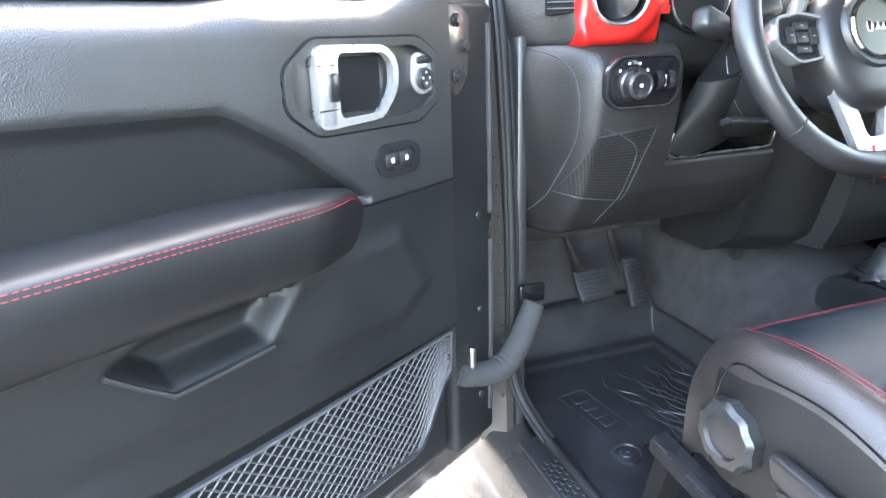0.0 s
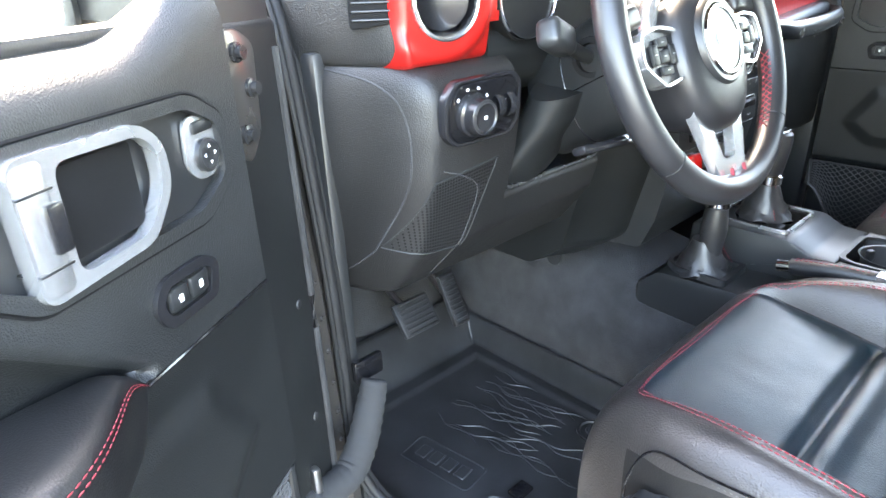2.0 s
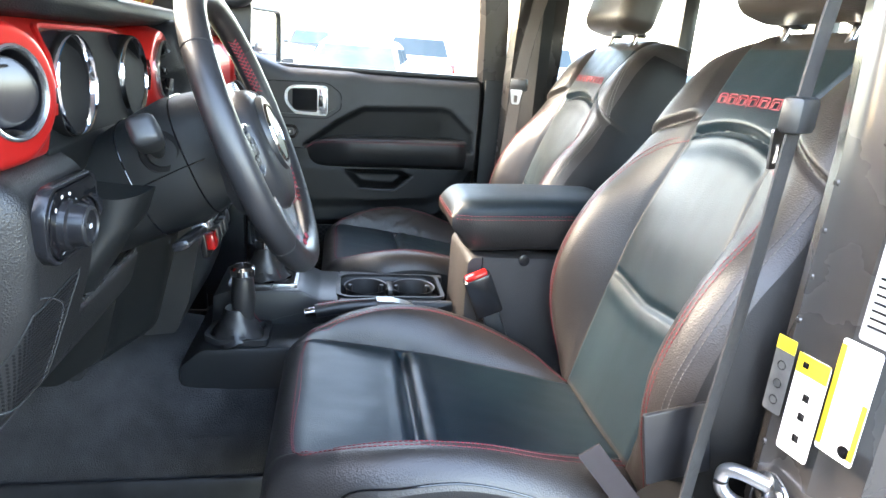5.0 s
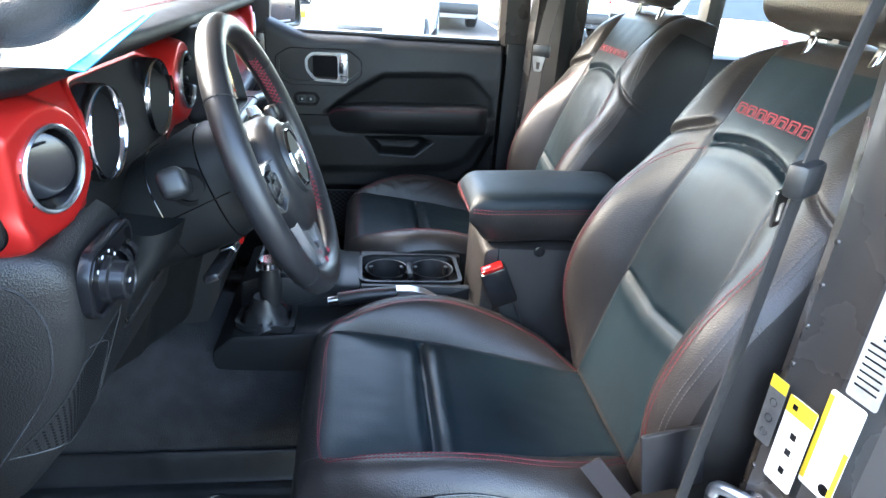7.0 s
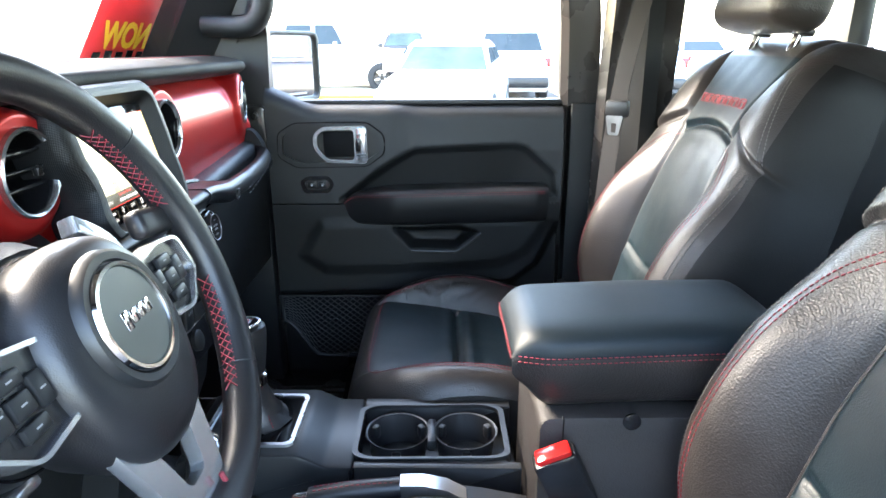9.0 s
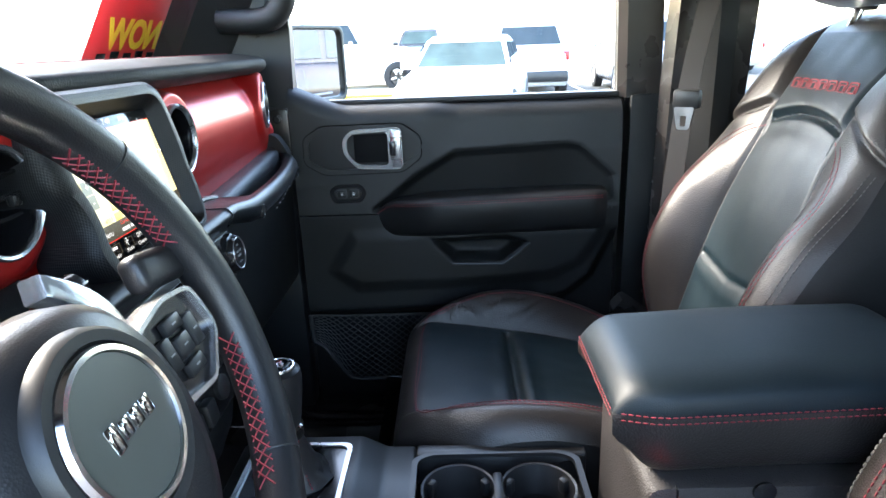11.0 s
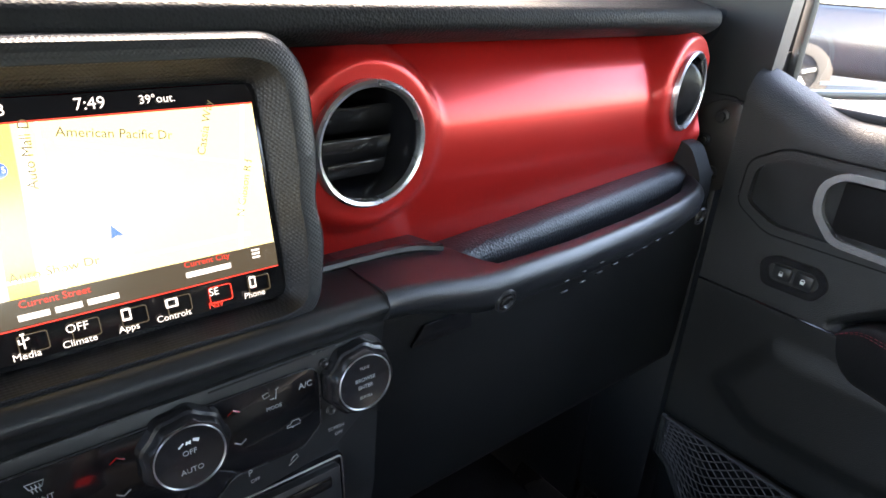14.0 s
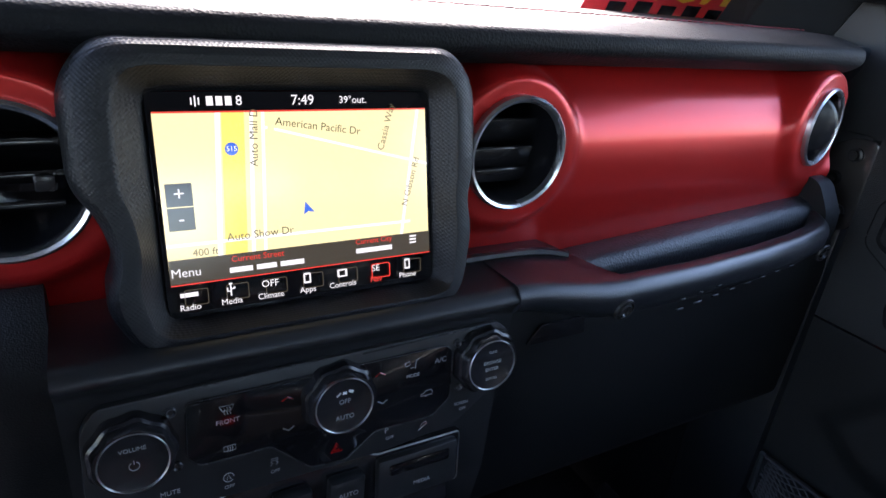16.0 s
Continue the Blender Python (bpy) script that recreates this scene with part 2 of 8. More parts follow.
def tube(pts, r, n=8, closed=False, bm=None, m=None, flat=1.0, up=(0, 0, 1)):
    """A round or flattened rod along points; r may be a list."""
    b = bmesh.new()
    pts = [Vector(p) for p in pts]
    k = len(pts)
    rs = r if isinstance(r, (list, tuple)) else [r] * k
    rings, up = [], Vector(up)
    side0 = None
    for i, p in enumerate(pts):
        a = pts[i - 1] if (i or closed) else p
        c = pts[(i + 1) % k] if (i < k - 1 or closed) else p
        t = (c - a).normalized()
        s = t.cross(up)
        if s.length < 1e-3:
            s = side0 or t.orthogonal()
        s = (s - t * s.dot(t)).normalized()
        side0 = s
        w = s.cross(t)
        rings.append([b.verts.new(p + rs[i] * (math.cos(q) * s + flat * math.sin(q) * w)) for q in (2 * math.pi * j / n for j in range(n))])
    for i in range(k if closed else k - 1):
        a, c = rings[i], rings[(i + 1) % k]
        for j in range(n):
            b.faces.new((a[j], a[(j + 1) % n], c[(j + 1) % n], c[j]))
    if not closed:
        b.faces.new(rings[0][::-1]), b.faces.new(rings[-1])
    bmesh.ops.recalc_face_normals(b, faces=b.faces)
    return merge(bm, b, m)


def curve(pts, n=8, closed=False):
    """Points along a smooth line through those given."""
    p = [Vector(q) for q in pts]
    k, out = len(p), []
    for i in range(k if closed else k - 1):
        a = p[i - 1] if (i or closed) else p[0]
        b_, c = p[i], p[(i + 1) % k]
        d = p[(i + 2) % k] if (i + 2 < k or closed) else c
        for j in range(n):
            t = j / n
            out.append(0.5 * (2 * b_ + (c - a) * t + (2 * a - 5 * b_ + 4 * c - d) * t * t + (3 * b_ - a - 3 * c + d) * t ** 3))
    if not closed:
        out.append(p[-1])
    return out


def stitches(pts, length=0.0055, gap=0.0022, r=0.0007, bm=None):
    """A row of thread stitches along a line."""
    bm = bm or bmesh.new()
    pts = [Vector(p) for p in pts]
    run, s = [0.0], 0.0
    for a, c in zip(pts, pts[1:]):
        s += (c - a).length
        run.append(s)

    def at(d):
        for i in range(len(pts) - 1):
            if run[i + 1] >= d:
                t = (d - run[i]) / max(run[i + 1] - run[i], 1e-9)
                return pts[i].lerp(pts[i + 1], t)
        return pts[-1]
    d = 0.0
    while d + length < s:
        a, c = at(d), at(d + length)
        t = (c - a).normalized()
        u = t.orthogonal().normalized()
        w = t.cross(u)
        v = []
        for p, k in ((a, 0.4), (a.lerp(c, 0.3), 1), (a.lerp(c, 0.7), 1), (c, 0.4)):
            v.append([bm.verts.new(p + r * k * x) for x in (u, w, -u, -w)])
        for i in range(3):
            for j in range(4):
                bm.faces.new((v[i][j], v[i][(j + 1) % 4], v[i + 1][(j + 1) % 4], v[i + 1][j]))
        d += length + gap
    return bm


def sheet(f, nu, nv, bm=None, wrap=False):
    """A grid of f(u, v), u and v from 0 to 1."""
    bm = bm or bmesh.new()
    g = [[bm.verts.new(f(i / nu, j / nv)) for j in range(nv + 1)] for i in range(nu + (0 if wrap else 1))]
    for i in range(nu):
        for j in range(nv):
            k = (i + 1) % len(g)
            bm.faces.new((g[i][j], g[k][j], g[k][j + 1], g[i][j + 1]))
    return bm


def loft(rings, bm=None, closed=True, caps=True):
    """Skin over rings of as many points each."""
    b = bmesh.new()
    v = [[b.verts.new(p) for p in ring] for ring in rings]
    k = len(v[0])
    for a, c in zip(v, v[1:]):
        for j in range(k if closed else k - 1):
            b.faces.new((a[j], a[(j + 1) % k], c[(j + 1) % k], c[j]))
    if caps and closed:
        b.faces.new(v[0][::-1]), b.faces.new(v[-1])
    bmesh.ops.recalc_face_normals(b, faces=b.faces)
    return merge(bm, b)


def lettering(name, words, size, m, mat, parent=None, depth=0.0004, spacing=1.0, bold=0.0):
    """Words in the built-in font as a mesh, centred, in the x-y plane of m."""
    c = bpy.data.curves.new("tmp", "FONT")
    c.body, c.size, c.align_x, c.align_y, c.extrude, c.space_character, c.offset = words, size, "CENTER", "CENTER", depth, spacing, bold
    c.resolution_u = 3
    o = bpy.data.objects.new("tmp", c)
    scene.collection.objects.link(o)
    me = bpy.data.meshes.new_from_object(o.evaluated_get(bpy.context.evaluated_depsgraph_get()))
    bpy.data.objects.remove(o)
    bpy.data.curves.remove(c)
    me.transform(m)
    me.name = name
    me.materials.clear()
    me.materials.append(mat)
    ob = new(name, me)
    if parent:
        ob.parent = parent
    return ob


def smooth(x, a, b_):
    t = min(max((x - a) / (b_ - a), 0.0), 1.0)
    return t * t * (3 - 2 * t)


def glide(x, xs, ys):
    """A smooth line through the given heights."""
    if x <= xs[0]:
        return ys[0]
    if x >= xs[-1]:
        return ys[-1]
    i = max(k for k in range(len(xs) - 1) if xs[k] <= x)

    def slope(k):
        if k == 0 or k == len(xs) - 1:
            return 0.0 if k else (ys[1] - ys[0]) / (xs[1] - xs[0])
        return (ys[k + 1] - ys[k - 1]) / (xs[k + 1] - xs[k - 1])
    h = xs[i + 1] - xs[i]
    t = (x - xs[i]) / h
    return (2 * t ** 3 - 3 * t * t + 1) * ys[i] + (t ** 3 - 2 * t * t + t) * h * slope(i) + (3 * t * t - 2 * t ** 3) * ys[i + 1] + (t ** 3 - t * t) * h * slope(i + 1)


def signed(poly, x, y):
    """Distance to a polygon's edge, positive inside."""
    d, inside = 1e9, False
    k = len(poly)
    for i in range(k):
        ax, ay = poly[i]
        bx, by = poly[(i + 1) % k]
        ex, ey = bx - ax, by - ay
        t = min(max(((x - ax) * ex + (y - ay) * ey) / (ex * ex + ey * ey), 0), 1)
        d = min(d, math.hypot(x - ax - t * ex, y - ay - t * ey))
        if (ay > y) != (by > y) and x < ax + (y - ay) * ex / ey:
            inside = not inside
    return d if inside else -d


# ---- ground ----
g = bmesh.new()
bmesh.ops.create_grid(g, x_segments=40, y_segments=40, size=400)
SLOPE = 0.0165
bmesh.ops.transform(g, matrix=Matrix.Rotation(-math.atan(SLOPE), 4, "Y"), verts=g.verts)
tagged(part("ground", g, ASPHALT), "grey worn asphalt of a parking lot", "ground", kind="structure")


# ---- the car's shell ----
def shell(name, bm, mat, label, category="car body", sharp=38.0):
    return tagged(part(name, bm, mat, sharp=sharp), label, category, kind="structure")


fl = rbox(1.40, 1.30, 0.06, 0.01, mv(0, -0.05, 0.595))
rbox(1.40, 1.0, 0.06, 0.01, mv(0, -1.2, 0.60), bm=fl)
shell("floor", fl, CARPET, "black carpeted floor of the car", "car floor")
toe = sheet(lambda u, v: Vector((-0.716 + 1.432 * u, 0.50 + 0.20 * v ** 1.2, 0.61 + 0.44 * v)), 40, 16)
sheet(lambda u, v: Vector((-0.716 + 1.432 * u, 0.70 + 0.02 * v, 1.05 + 0.25 * v)), 4, 4, bm=toe)
shell("wall_firewall", toe, CARPET, "black carpeted firewall of the footwell", "car floor")


def tunnel(u, v):
    y = 0.70 - 1.7 * v
    h = 0.90 + 0.06 * smooth(y, 0.0, 0.4)
    a = math.pi * u
    return Vector((-0.19 * math.copysign(abs(math.cos(a)) ** 0.55, math.cos(a)), y, 0.62 + (h - 0.62) * abs(math.sin(a)) ** 0.5))


shell("tunnel", sheet(tunnel, 28, 24), CARPET, "black carpet over the gearbox tunnel", "car floor")

for s, side in ((-1, "left"), (1, "right")):
    FLIP = s
    b = prism(rounded([(0.69, 0.50), (0.80, 0.44), (0.80, 0.60), (0.775, 0.655), (0.70, 0.665), (0.68, 0.63)], 0.012), 2.1, 0, mv(0, -1.75, 0))
    shell("sill_" + side, b, PAINT, "dark metallic painted door sill of the car")
    b = prism(rounded([(0.69, 0.665), (0.745, 0.663), (0.745, 0.672), (0.69, 0.676)], 0.003), 0.76, 0, mv(0, -0.60, 0))
    for k in range(33):
        for j in range(5):
            rbox(0.007, 0.012, 0.002, 0.0008, mv(0.698 + 0.0095 * j, -0.50 + 0.018 * k + 0.009 * (j % 2), 0.6755), seg=1, bm=b)
    tagged(part("sill_guard", b, PLASTIC), "black ribbed plastic sill guard", "sill plate")
    # hinge pillar, A pillar, B pillar, C pillar
    ring = [(0.728, 0.0), (0.745, -0.006), (0.765, 0.012), (0.79, 0.016), (0.79, 0.18), (0.72, 0.18)]
    b = loft([[Vector((x, y + dy, z)) for x, y in ring] for z, dy in ((0.64, 0.215), (0.80, 0.222), (1.05, 0.232), (1.30, 0.262), (1.46, 0.295))])
    shell("pillar_hinge_" + side, b, PAINT, "dark metallic hinge pillar of the car")
    for k in range(14):
        z = 0.74 + 0.05 * k
        bolt = part("flange_bolt", lathe([(0.0045, 0), (0.003, 0.002), (0, 0.002)], 8, mv(0.752, 0.214 + 0.07 * smooth(z, 0.9, 1.5), z, rx=90)), PAINT)
        tagged(bolt, "small painted bolt on the hinge pillar", "bolt", "pillar bolts")
    seal = [(0.698, -0.60, 0.684), (0.699, -0.30, 0.684), (0.700, 0.02, 0.684), (0.706, 0.12, 0.692), (0.722, 0.19, 0.735), (0.732, 0.212, 0.79), (0.733, 0.214, 0.85), (0.734, 0.218, 1.06), (0.735, 0.235, 1.26), (0.735, 0.255, 1.40), (0.73, 0.285, 1.46)]
    ds = thing("door_seal", "black rubber door seal along the pillar", "door seal", "door seals")
    part("bulb", tube(curve(seal, 6), 0.008, 10), SEALRUBBER, ds)
    part("lip", tube([p + Vector((0.0095, -0.004, 0.0)) for p in curve(seal[3:], 6)], 0.0035, 8), SEALRUBBER, ds)
    part("carrier", tube([p + Vector((-0.010, 0.002, 0.0)) for p in curve(seal[3:], 6)], 0.006, 8, flat=0.5), SEALRUBBER, ds)
    b = loft([[Vector((x, y + dy, z)) for x, dy in ((0.66, -0.015), (0.735, -0.03), (0.75, 0.035), (0.67, 0.05))] for y, z in ((0.33, 1.44), (0.30, 1.52), (0.20, 1.70), (0.14, 1.82))])
    shell("pillar_front_" + side, b, PLASTIC, "black trimmed windscreen pillar")
    if s > 0:
        b = loft([[Vector((x, y + dy, z)) for x, y in ((0.652, 0.268), (0.698, 0.190), (0.706, 0.182), (0.733, 0.182), (0.742, 0.262))] for z, dy in ((1.44, 0.062), (1.50, 0.032), (1.56, 0.0), (1.62, -0.033), (1.70, -0.075))])
        shell("pillar_corner_" + side, b, PLASTIC, "black plastic corner trim at the foot of the windscreen pillar")
    ring = [(0.664, -0.672), (0.690, -0.658), (0.700, -0.668), (0.745, -0.676), (0.755, -0.690), (0.785, -0.70), (0.785, -0.82), (0.664, -0.82)]
    b = loft([[Vector((x + dx, y + dy, z)) for x, y in ring] for z, dx, dy in ((0.64, 0, 0.0), (0.9, 0, -0.01), (1.43, 0.0, -0.015), (1.80, -0.03, -0.02))])
    shell("pillar_door_" + side, b, PAINT, "dark metallic door pillar of the car")
    for k in range(13):
        z = 0.80 + 0.05 * k
        bolt = part("flange_bolt", lathe([(0.0045, 0), (0.003, 0.002), (0, 0.002)], 8, mv(0.690, -0.661 - 0.014 * smooth(z, 0.7, 1.4), z, rx=-90)), PAINT if s < 0 else PLASTIC)
        tagged(bolt, "small painted bolt on the door pillar", "bolt", "pillar bolts")
    b = loft([[Vector((x, y, z)) for x, y in ((0.620, -0.755), (0.655, -0.715), (0.675, -0.70), (0.675, -0.79), (0.625, -0.79))] for z in (0.70, 1.43, 1.78)])
    shell("pillar_trim_" + side, b, HARDTRIM, "dark grey plastic trim inside the door pillar")
    b = rbox(0.10, 0.95, 0.80, 0.03, mv(0.74, -1.29, 1.03))
    rbox(0.07, 0.10, 0.4, 0.02, mv(0.72, -1.73, 1.6), bm=b)
    rbox(0.07, 0.06, 0.4, 0.02, mv(0.72, -1.25, 1.6), bm=b)
    shell("rear_door_" + side, b, PLASTIC, "closed rear door with black trim")
    b = rbox(0.09, 0.55, 0.8, 0.03, mv(0.74, -2.03, 1.03))
    rbox(0.08, 0.1, 0.4, 0.02, mv(0.72, -2.25, 1.6), bm=b)
    shell("rear_quarter_" + side, b, PAINT, "rear quarter panel of the car")
    rail = rbox(0.10, 2.35, 0.09, 0.025, mv(0.69, -1.10, 1.81))
    shell("roof_rail_" + side, rail, PLASTIC, "black padded roof rail")
    fend = prism(rounded([(0.42, 0.95), (0.50, 1.14), (1.10, 1.16), (1.32, 0.98), (1.36, 0.80), (1.28, 0.80), (1.2, 0.98), (0.6, 0.98), (0.5, 0.80), (0.42, 0.80)], 0.03), 0.30, 0.01)
    fend.transform(Matrix(((0, 1, 0, 0.66), (1, 0, 0, 0), (0, 0, 1, 0), (0, 0, 0, 1))))
    bmesh.ops.recalc_face_normals(fend, faces=fend.faces)
    shell("fender_" + side, fend, PLASTIC, "black plastic front fender of the car")
    step = tube([(0.86, 0.35, 0.44), (0.88, 0.25, 0.43), (0.88, -0.9, 0.43), (0.88, -1.4, 0.43)], 0.032, 14)
    tube([(0.80, 0.2, 0.5), (0.87, 0.2, 0.44)], 0.02, 8, bm=step), tube([(0.80, -1.2, 0.5), (0.87, -1.2, 0.44)], 0.02, 8, bm=step)
    tagged(part("side_step", step, STEEL), "bright tubular side step below the sill", "side step")
FLIP = 1
for s in (-1, 1):
    kp = rbox(0.02, 0.50, 0.80, 0.006, mv(s * 0.712, 0.47, 0.98))
    shell("wall_footwell", kp, PLASTIC, "black side wall of the footwell", "trim panel")
roof = rbox(1.50, 2.5, 0.05, 0.02, mv(0, -1.10, 1.855))
shell("ceiling", roof, HEADLINER, "felt headliner under the hard top", "car roof")
header = rbox(1.40, 0.12, 0.07, 0.025, mv(0, 0.12, 1.80))
shell("windscreen_header", header, PLASTIC, "black windscreen header")
back = rbox(1.50, 0.08, 0.75, 0.03, mv(0, -2.31, 0.98))
rbox(0.10, 0.08, 0.5, 0.02, mv(0.7, -2.30, 1.6), bm=back), rbox(0.10, 0.08, 0.5, 0.02, mv(-0.7, -2.30, 1.6), bm=back)
shell("tailgate", back, PAINT, "tailgate below the rear window")
hood = sheet(lambda u, v: Vector(((u - 0.5) * (1.32 - 0.14 * v), 0.45 + 1.30 * v, 1.38 - 0.10 * v + 0.05 * math.sin(math.pi * u) - 0.04 * smooth(v, 0.85, 1))), 24, 20)
rbox(1.30, 1.2, 0.4, 0.05, mv(0, 1.12, 1.1), bm=hood)
shell("hood", hood, PAINT, "dark metallic hood ahead of the windscreen")
cowl = rbox(1.36, 0.20, 0.06, 0.015, mv(0, 0.42, 1.40))
for k in range(40):
    rbox(0.02, 0.06, 0.006, 0.002, mv(-0.6 + 0.031 * k, 0.44, 1.431), seg=1, bm=cowl)
glass = sheet(lambda u, v: Vector(((u - 0.5) * 1.36, 0.335 - 0.19 * v + 0.03 * math.sin(math.pi * u), 1.43 + 0.38 * v)), 16, 4)
ws = shell("windscreen", glass, GLASS, "clear windscreen", "windscreen")
ws.visible_shadow = False
for sx in (-1, 1):
    for y0, y1 in ((-0.84, -1.22), (-1.28, -1.68), (-1.78, -2.2)):
        gp = sheet(lambda u, v: Vector((sx * (0.75 - 0.03 * v), y0 + (y1 - y0) * u, 1.42 + 0.37 * v)), 2, 2)
        side_pane = shell("window_rear", gp, GLASS, "clear rear side window", "window")
        side_pane.visible_shadow = False
gp = sheet(lambda u, v: Vector(((u - 0.5) * 1.34, -2.31, 1.34 + 0.46 * v)), 2, 2)
rear_pane = shell("window_back", gp, GLASS, "clear rear window", "window")
rear_pane.visible_shadow = False
shell("cowl", cowl, PLASTIC, "black slotted cowl below the windscreen")


# ---- a padded surface: seat cushions and backrests ----
def padded(L, height, width, edge, skirt, front, rear, seam, share, base=None):
    """The skin of a pad in local x, y (0 to L) and height z; edges roll over and drop. The line seam(y) lies at this share of the half width's rows."""

    def drop(d, r):
        return 0 if d >= r else r - math.sqrt(max(r * r - (r - d) ** 2, 0))

    def f(u, v):
        v2 = min(max((v - 0.02) / 0.96, 0), 1)
        u2 = min(max((u - 0.02) / 0.96, 0), 1)
        # finer sampling is kept even; the outermost rows form the skirt
        y = L * v2
        w = width(v2)
        k, s_ = abs(2 * u2 - 1), min(seam(y), 0.92 * w)
        x = math.copysign(s_ * k / share if k < share else s_ + (w - s_) * (k - share) / (1 - share), u2 - 0.5)
        z = height(x, y, w) - drop(w - abs(x), edge) - drop(y, front) - drop(L - y, rear)
        if u < 0.02 or u > 0.98 or v < 0.02 or v > 0.98:
            k = max(0.02 - u, u - 0.98, 0.02 - v, v - 0.98) / 0.02
            z = z - skirt * k if base is None else z + (base - z) * k
        return Vector((x, y, z))
    return f


def groove(d, w, depth):
    return -depth * math.exp(-(d / w) ** 2)


CUSHION_AT = (0.0, 0.03, 0.065, 0.105, 0.185, 0.265, 0.355, 0.45, 0.53)
WRINKLES = 0.0


def crest_x(y):
    """Half the distance between the crests of the two side bolsters."""
    return glide(y, CUSHION_AT, (0.150, 0.163, 0.181, 0.196, 0.211, 0.214, 0.203, 0.168, 0.120))


def crest_z(y):
    return glide(y, CUSHION_AT, (-0.002, 0.0, 0.011, 0.026, 0.039, 0.034, 0.008, -0.030, -0.072))


def panel_x(y):
    """Half the width of the centre panel."""
    return min(glide(y, (0.0, 0.03, 0.069, 0.15, 0.233, 0.35, 0.53), (0.148, 0.160, 0.172, 0.170, 0.162, 0.143, 0.112)), crest_x(y) - 0.004)


def seat_cushion_height(x, y, w):
    a = abs(x)
    mid = -0.10 * y - 0.012 * (y / 0.5) ** 2
    edge, top, high = panel_x(y), crest_x(y), crest_z(y)
    if a < edge:
        z = mid + 0.005 * math.sin(math.pi * min(max((y - 0.04) / 0.16, 0), 1)) * (1 - (a / edge) ** 4)
        z -= 0.004 * (1 - (a / edge) ** 2) * smooth(y, 0.2, 0.4)
        z += (1 - smooth(a, edge - 0.020, edge - 0.004)) * (groove(y - 0.205, 0.008, 0.012) + 0.005 * math.exp(-((y - 0.230) / 0.014) ** 2) + 0.002 * math.exp(-((y - 0.185) / 0.012) ** 2))
    elif a < top:
        k = (a - edge) / (top - edge)
        z = mid + (high - mid) * math.sin(math.pi / 2 * k) ** 0.9
        if WRINKLES and x > 0:
            z += WRINKLES * math.sin(math.pi * k) * smooth(y, 0.05, 0.10) * (1 - smooth(y, 0.20, 0.32)) * (math.sin(190 * y + 60 * k + 5 * noise.noise((x * 30, y * 18, 2.0))) + 0.5 * math.sin(330 * y - 35 * k))
    else:
        z = high - 6.0 * min(a - top, 0.07) ** 2
    z += groove(a - edge, 0.005, 0.004) * smooth(y, 0.05, 0.09)
    z += groove(a - top, 0.004, 0.0022) * smooth(y, 0.05, 0.09)
    z += 0.0014 * noise.noise((x * 11, y * 11, 3.1)) + 0.0005 * noise.noise((x * 34, y * 22, 1.1))
    return z


BACK_AT = (0.0, 0.02, 0.11, 0.186, 0.264, 0.344, 0.417, 0.47, 0.54, 0.63, 0.71)


def back_panel_x(y):
    return 0.126 - 0.018 * smooth(y, 0.3, 0.5) + 0.022 * smooth(y, 0.55, 0.67)


def back_height(x, y, w):
    a = abs(x)
    mid = 0.02 * math.sin(math.pi * min(y, 0.68) / 0.70) - 0.03 * smooth(y, 0.52, 0.72)
    edge, top = back_panel_x(y), 0.198
    high = glide(y, BACK_AT, (-0.008, 0.0, 0.054, 0.083, 0.089, 0.077, 0.050, 0.036, 0.024, 0.004, -0.022))
    fold = 0.54 - 0.50 * (a - 0.11)
    if a < edge:
        z = mid
        arch = 0.506 + 0.022 * (1 - (a / 0.11) ** 2)
        inside = 1 - smooth(a, edge - 0.012, edge - 0.002)
        z += inside * (groove(y - arch, 0.007, 0.010) + groove(y - arch + 0.022, 0.020, 0.004) + 0.004 * smooth(y - arch, 0.0, 0.012))
        z += inside * (groove(y - 0.250 + 0.10 * (edge - a), 0.007, 0.006) + 0.003 * math.exp(-((y - 0.222 + 0.10 * (edge - a)) / 0.014) ** 2))
    elif a < top:
        k = (a - edge) / (top - edge)
        z = mid + (high - mid) * math.sin(math.pi / 2 * k)
    else:
        z = high - 4.0 * (a - top) ** 2
    z += groove(a - edge, 0.005, 0.0045)
    if a > edge:
        over = smooth(a, edge, edge + 0.02)
        z += over * (groove(y - fold, 0.006, 0.006) + 0.009 * smooth(y - fold, 0.0, 0.014) * (1 - smooth(y, 0.60, 0.70)))
    z += 0.0016 * noise.noise((x * 9, y * 9, 7.7)) + 0.0005 * noise.noise((x * 34, y * 22, 5.1))
    return z


def cushion_width(t):
    return 0.262 - 0.045 * (1 - smooth(t, 0.0, 0.28)) - 0.02 * smooth(t, 0.8, 1.0)


def back_width(t):
    return 0.215 + 0.055 * smooth(t, 0.0, 0.3) - 0.026 * smooth(t, 0.5, 0.75) - 0.030 * smooth(t, 0.72, 1.0) - 0.045 * smooth(t, 0.86, 1.0) ** 2


def seat_centre(f):
    p = f.calc_center_median()
    return abs(p.x) < panel_x(p.y) and 0.036 < p.y < 0.52


def seat_side(f):
    """The upright faces round the foot of the cushion."""
    return abs(f.normal.z) < 0.25 and f.calc_center_median().y > 0.07


def back_side(f):
    """The faces of the backrest that look sideways."""
    p = f.calc_center_median()
    w, s_ = back_width(min(max(p.y / 0.71, 0), 1)), back_panel_x(p.y)
    return abs(p.x) > s_ + (w - s_) * 41 / 48 - 0.0004 and p.y < 0.66


def back_centre(f):
    p = f.calc_center_median()
    return abs(p.x) < back_panel_x(p.y) and 0.03 < p.y < 0.665


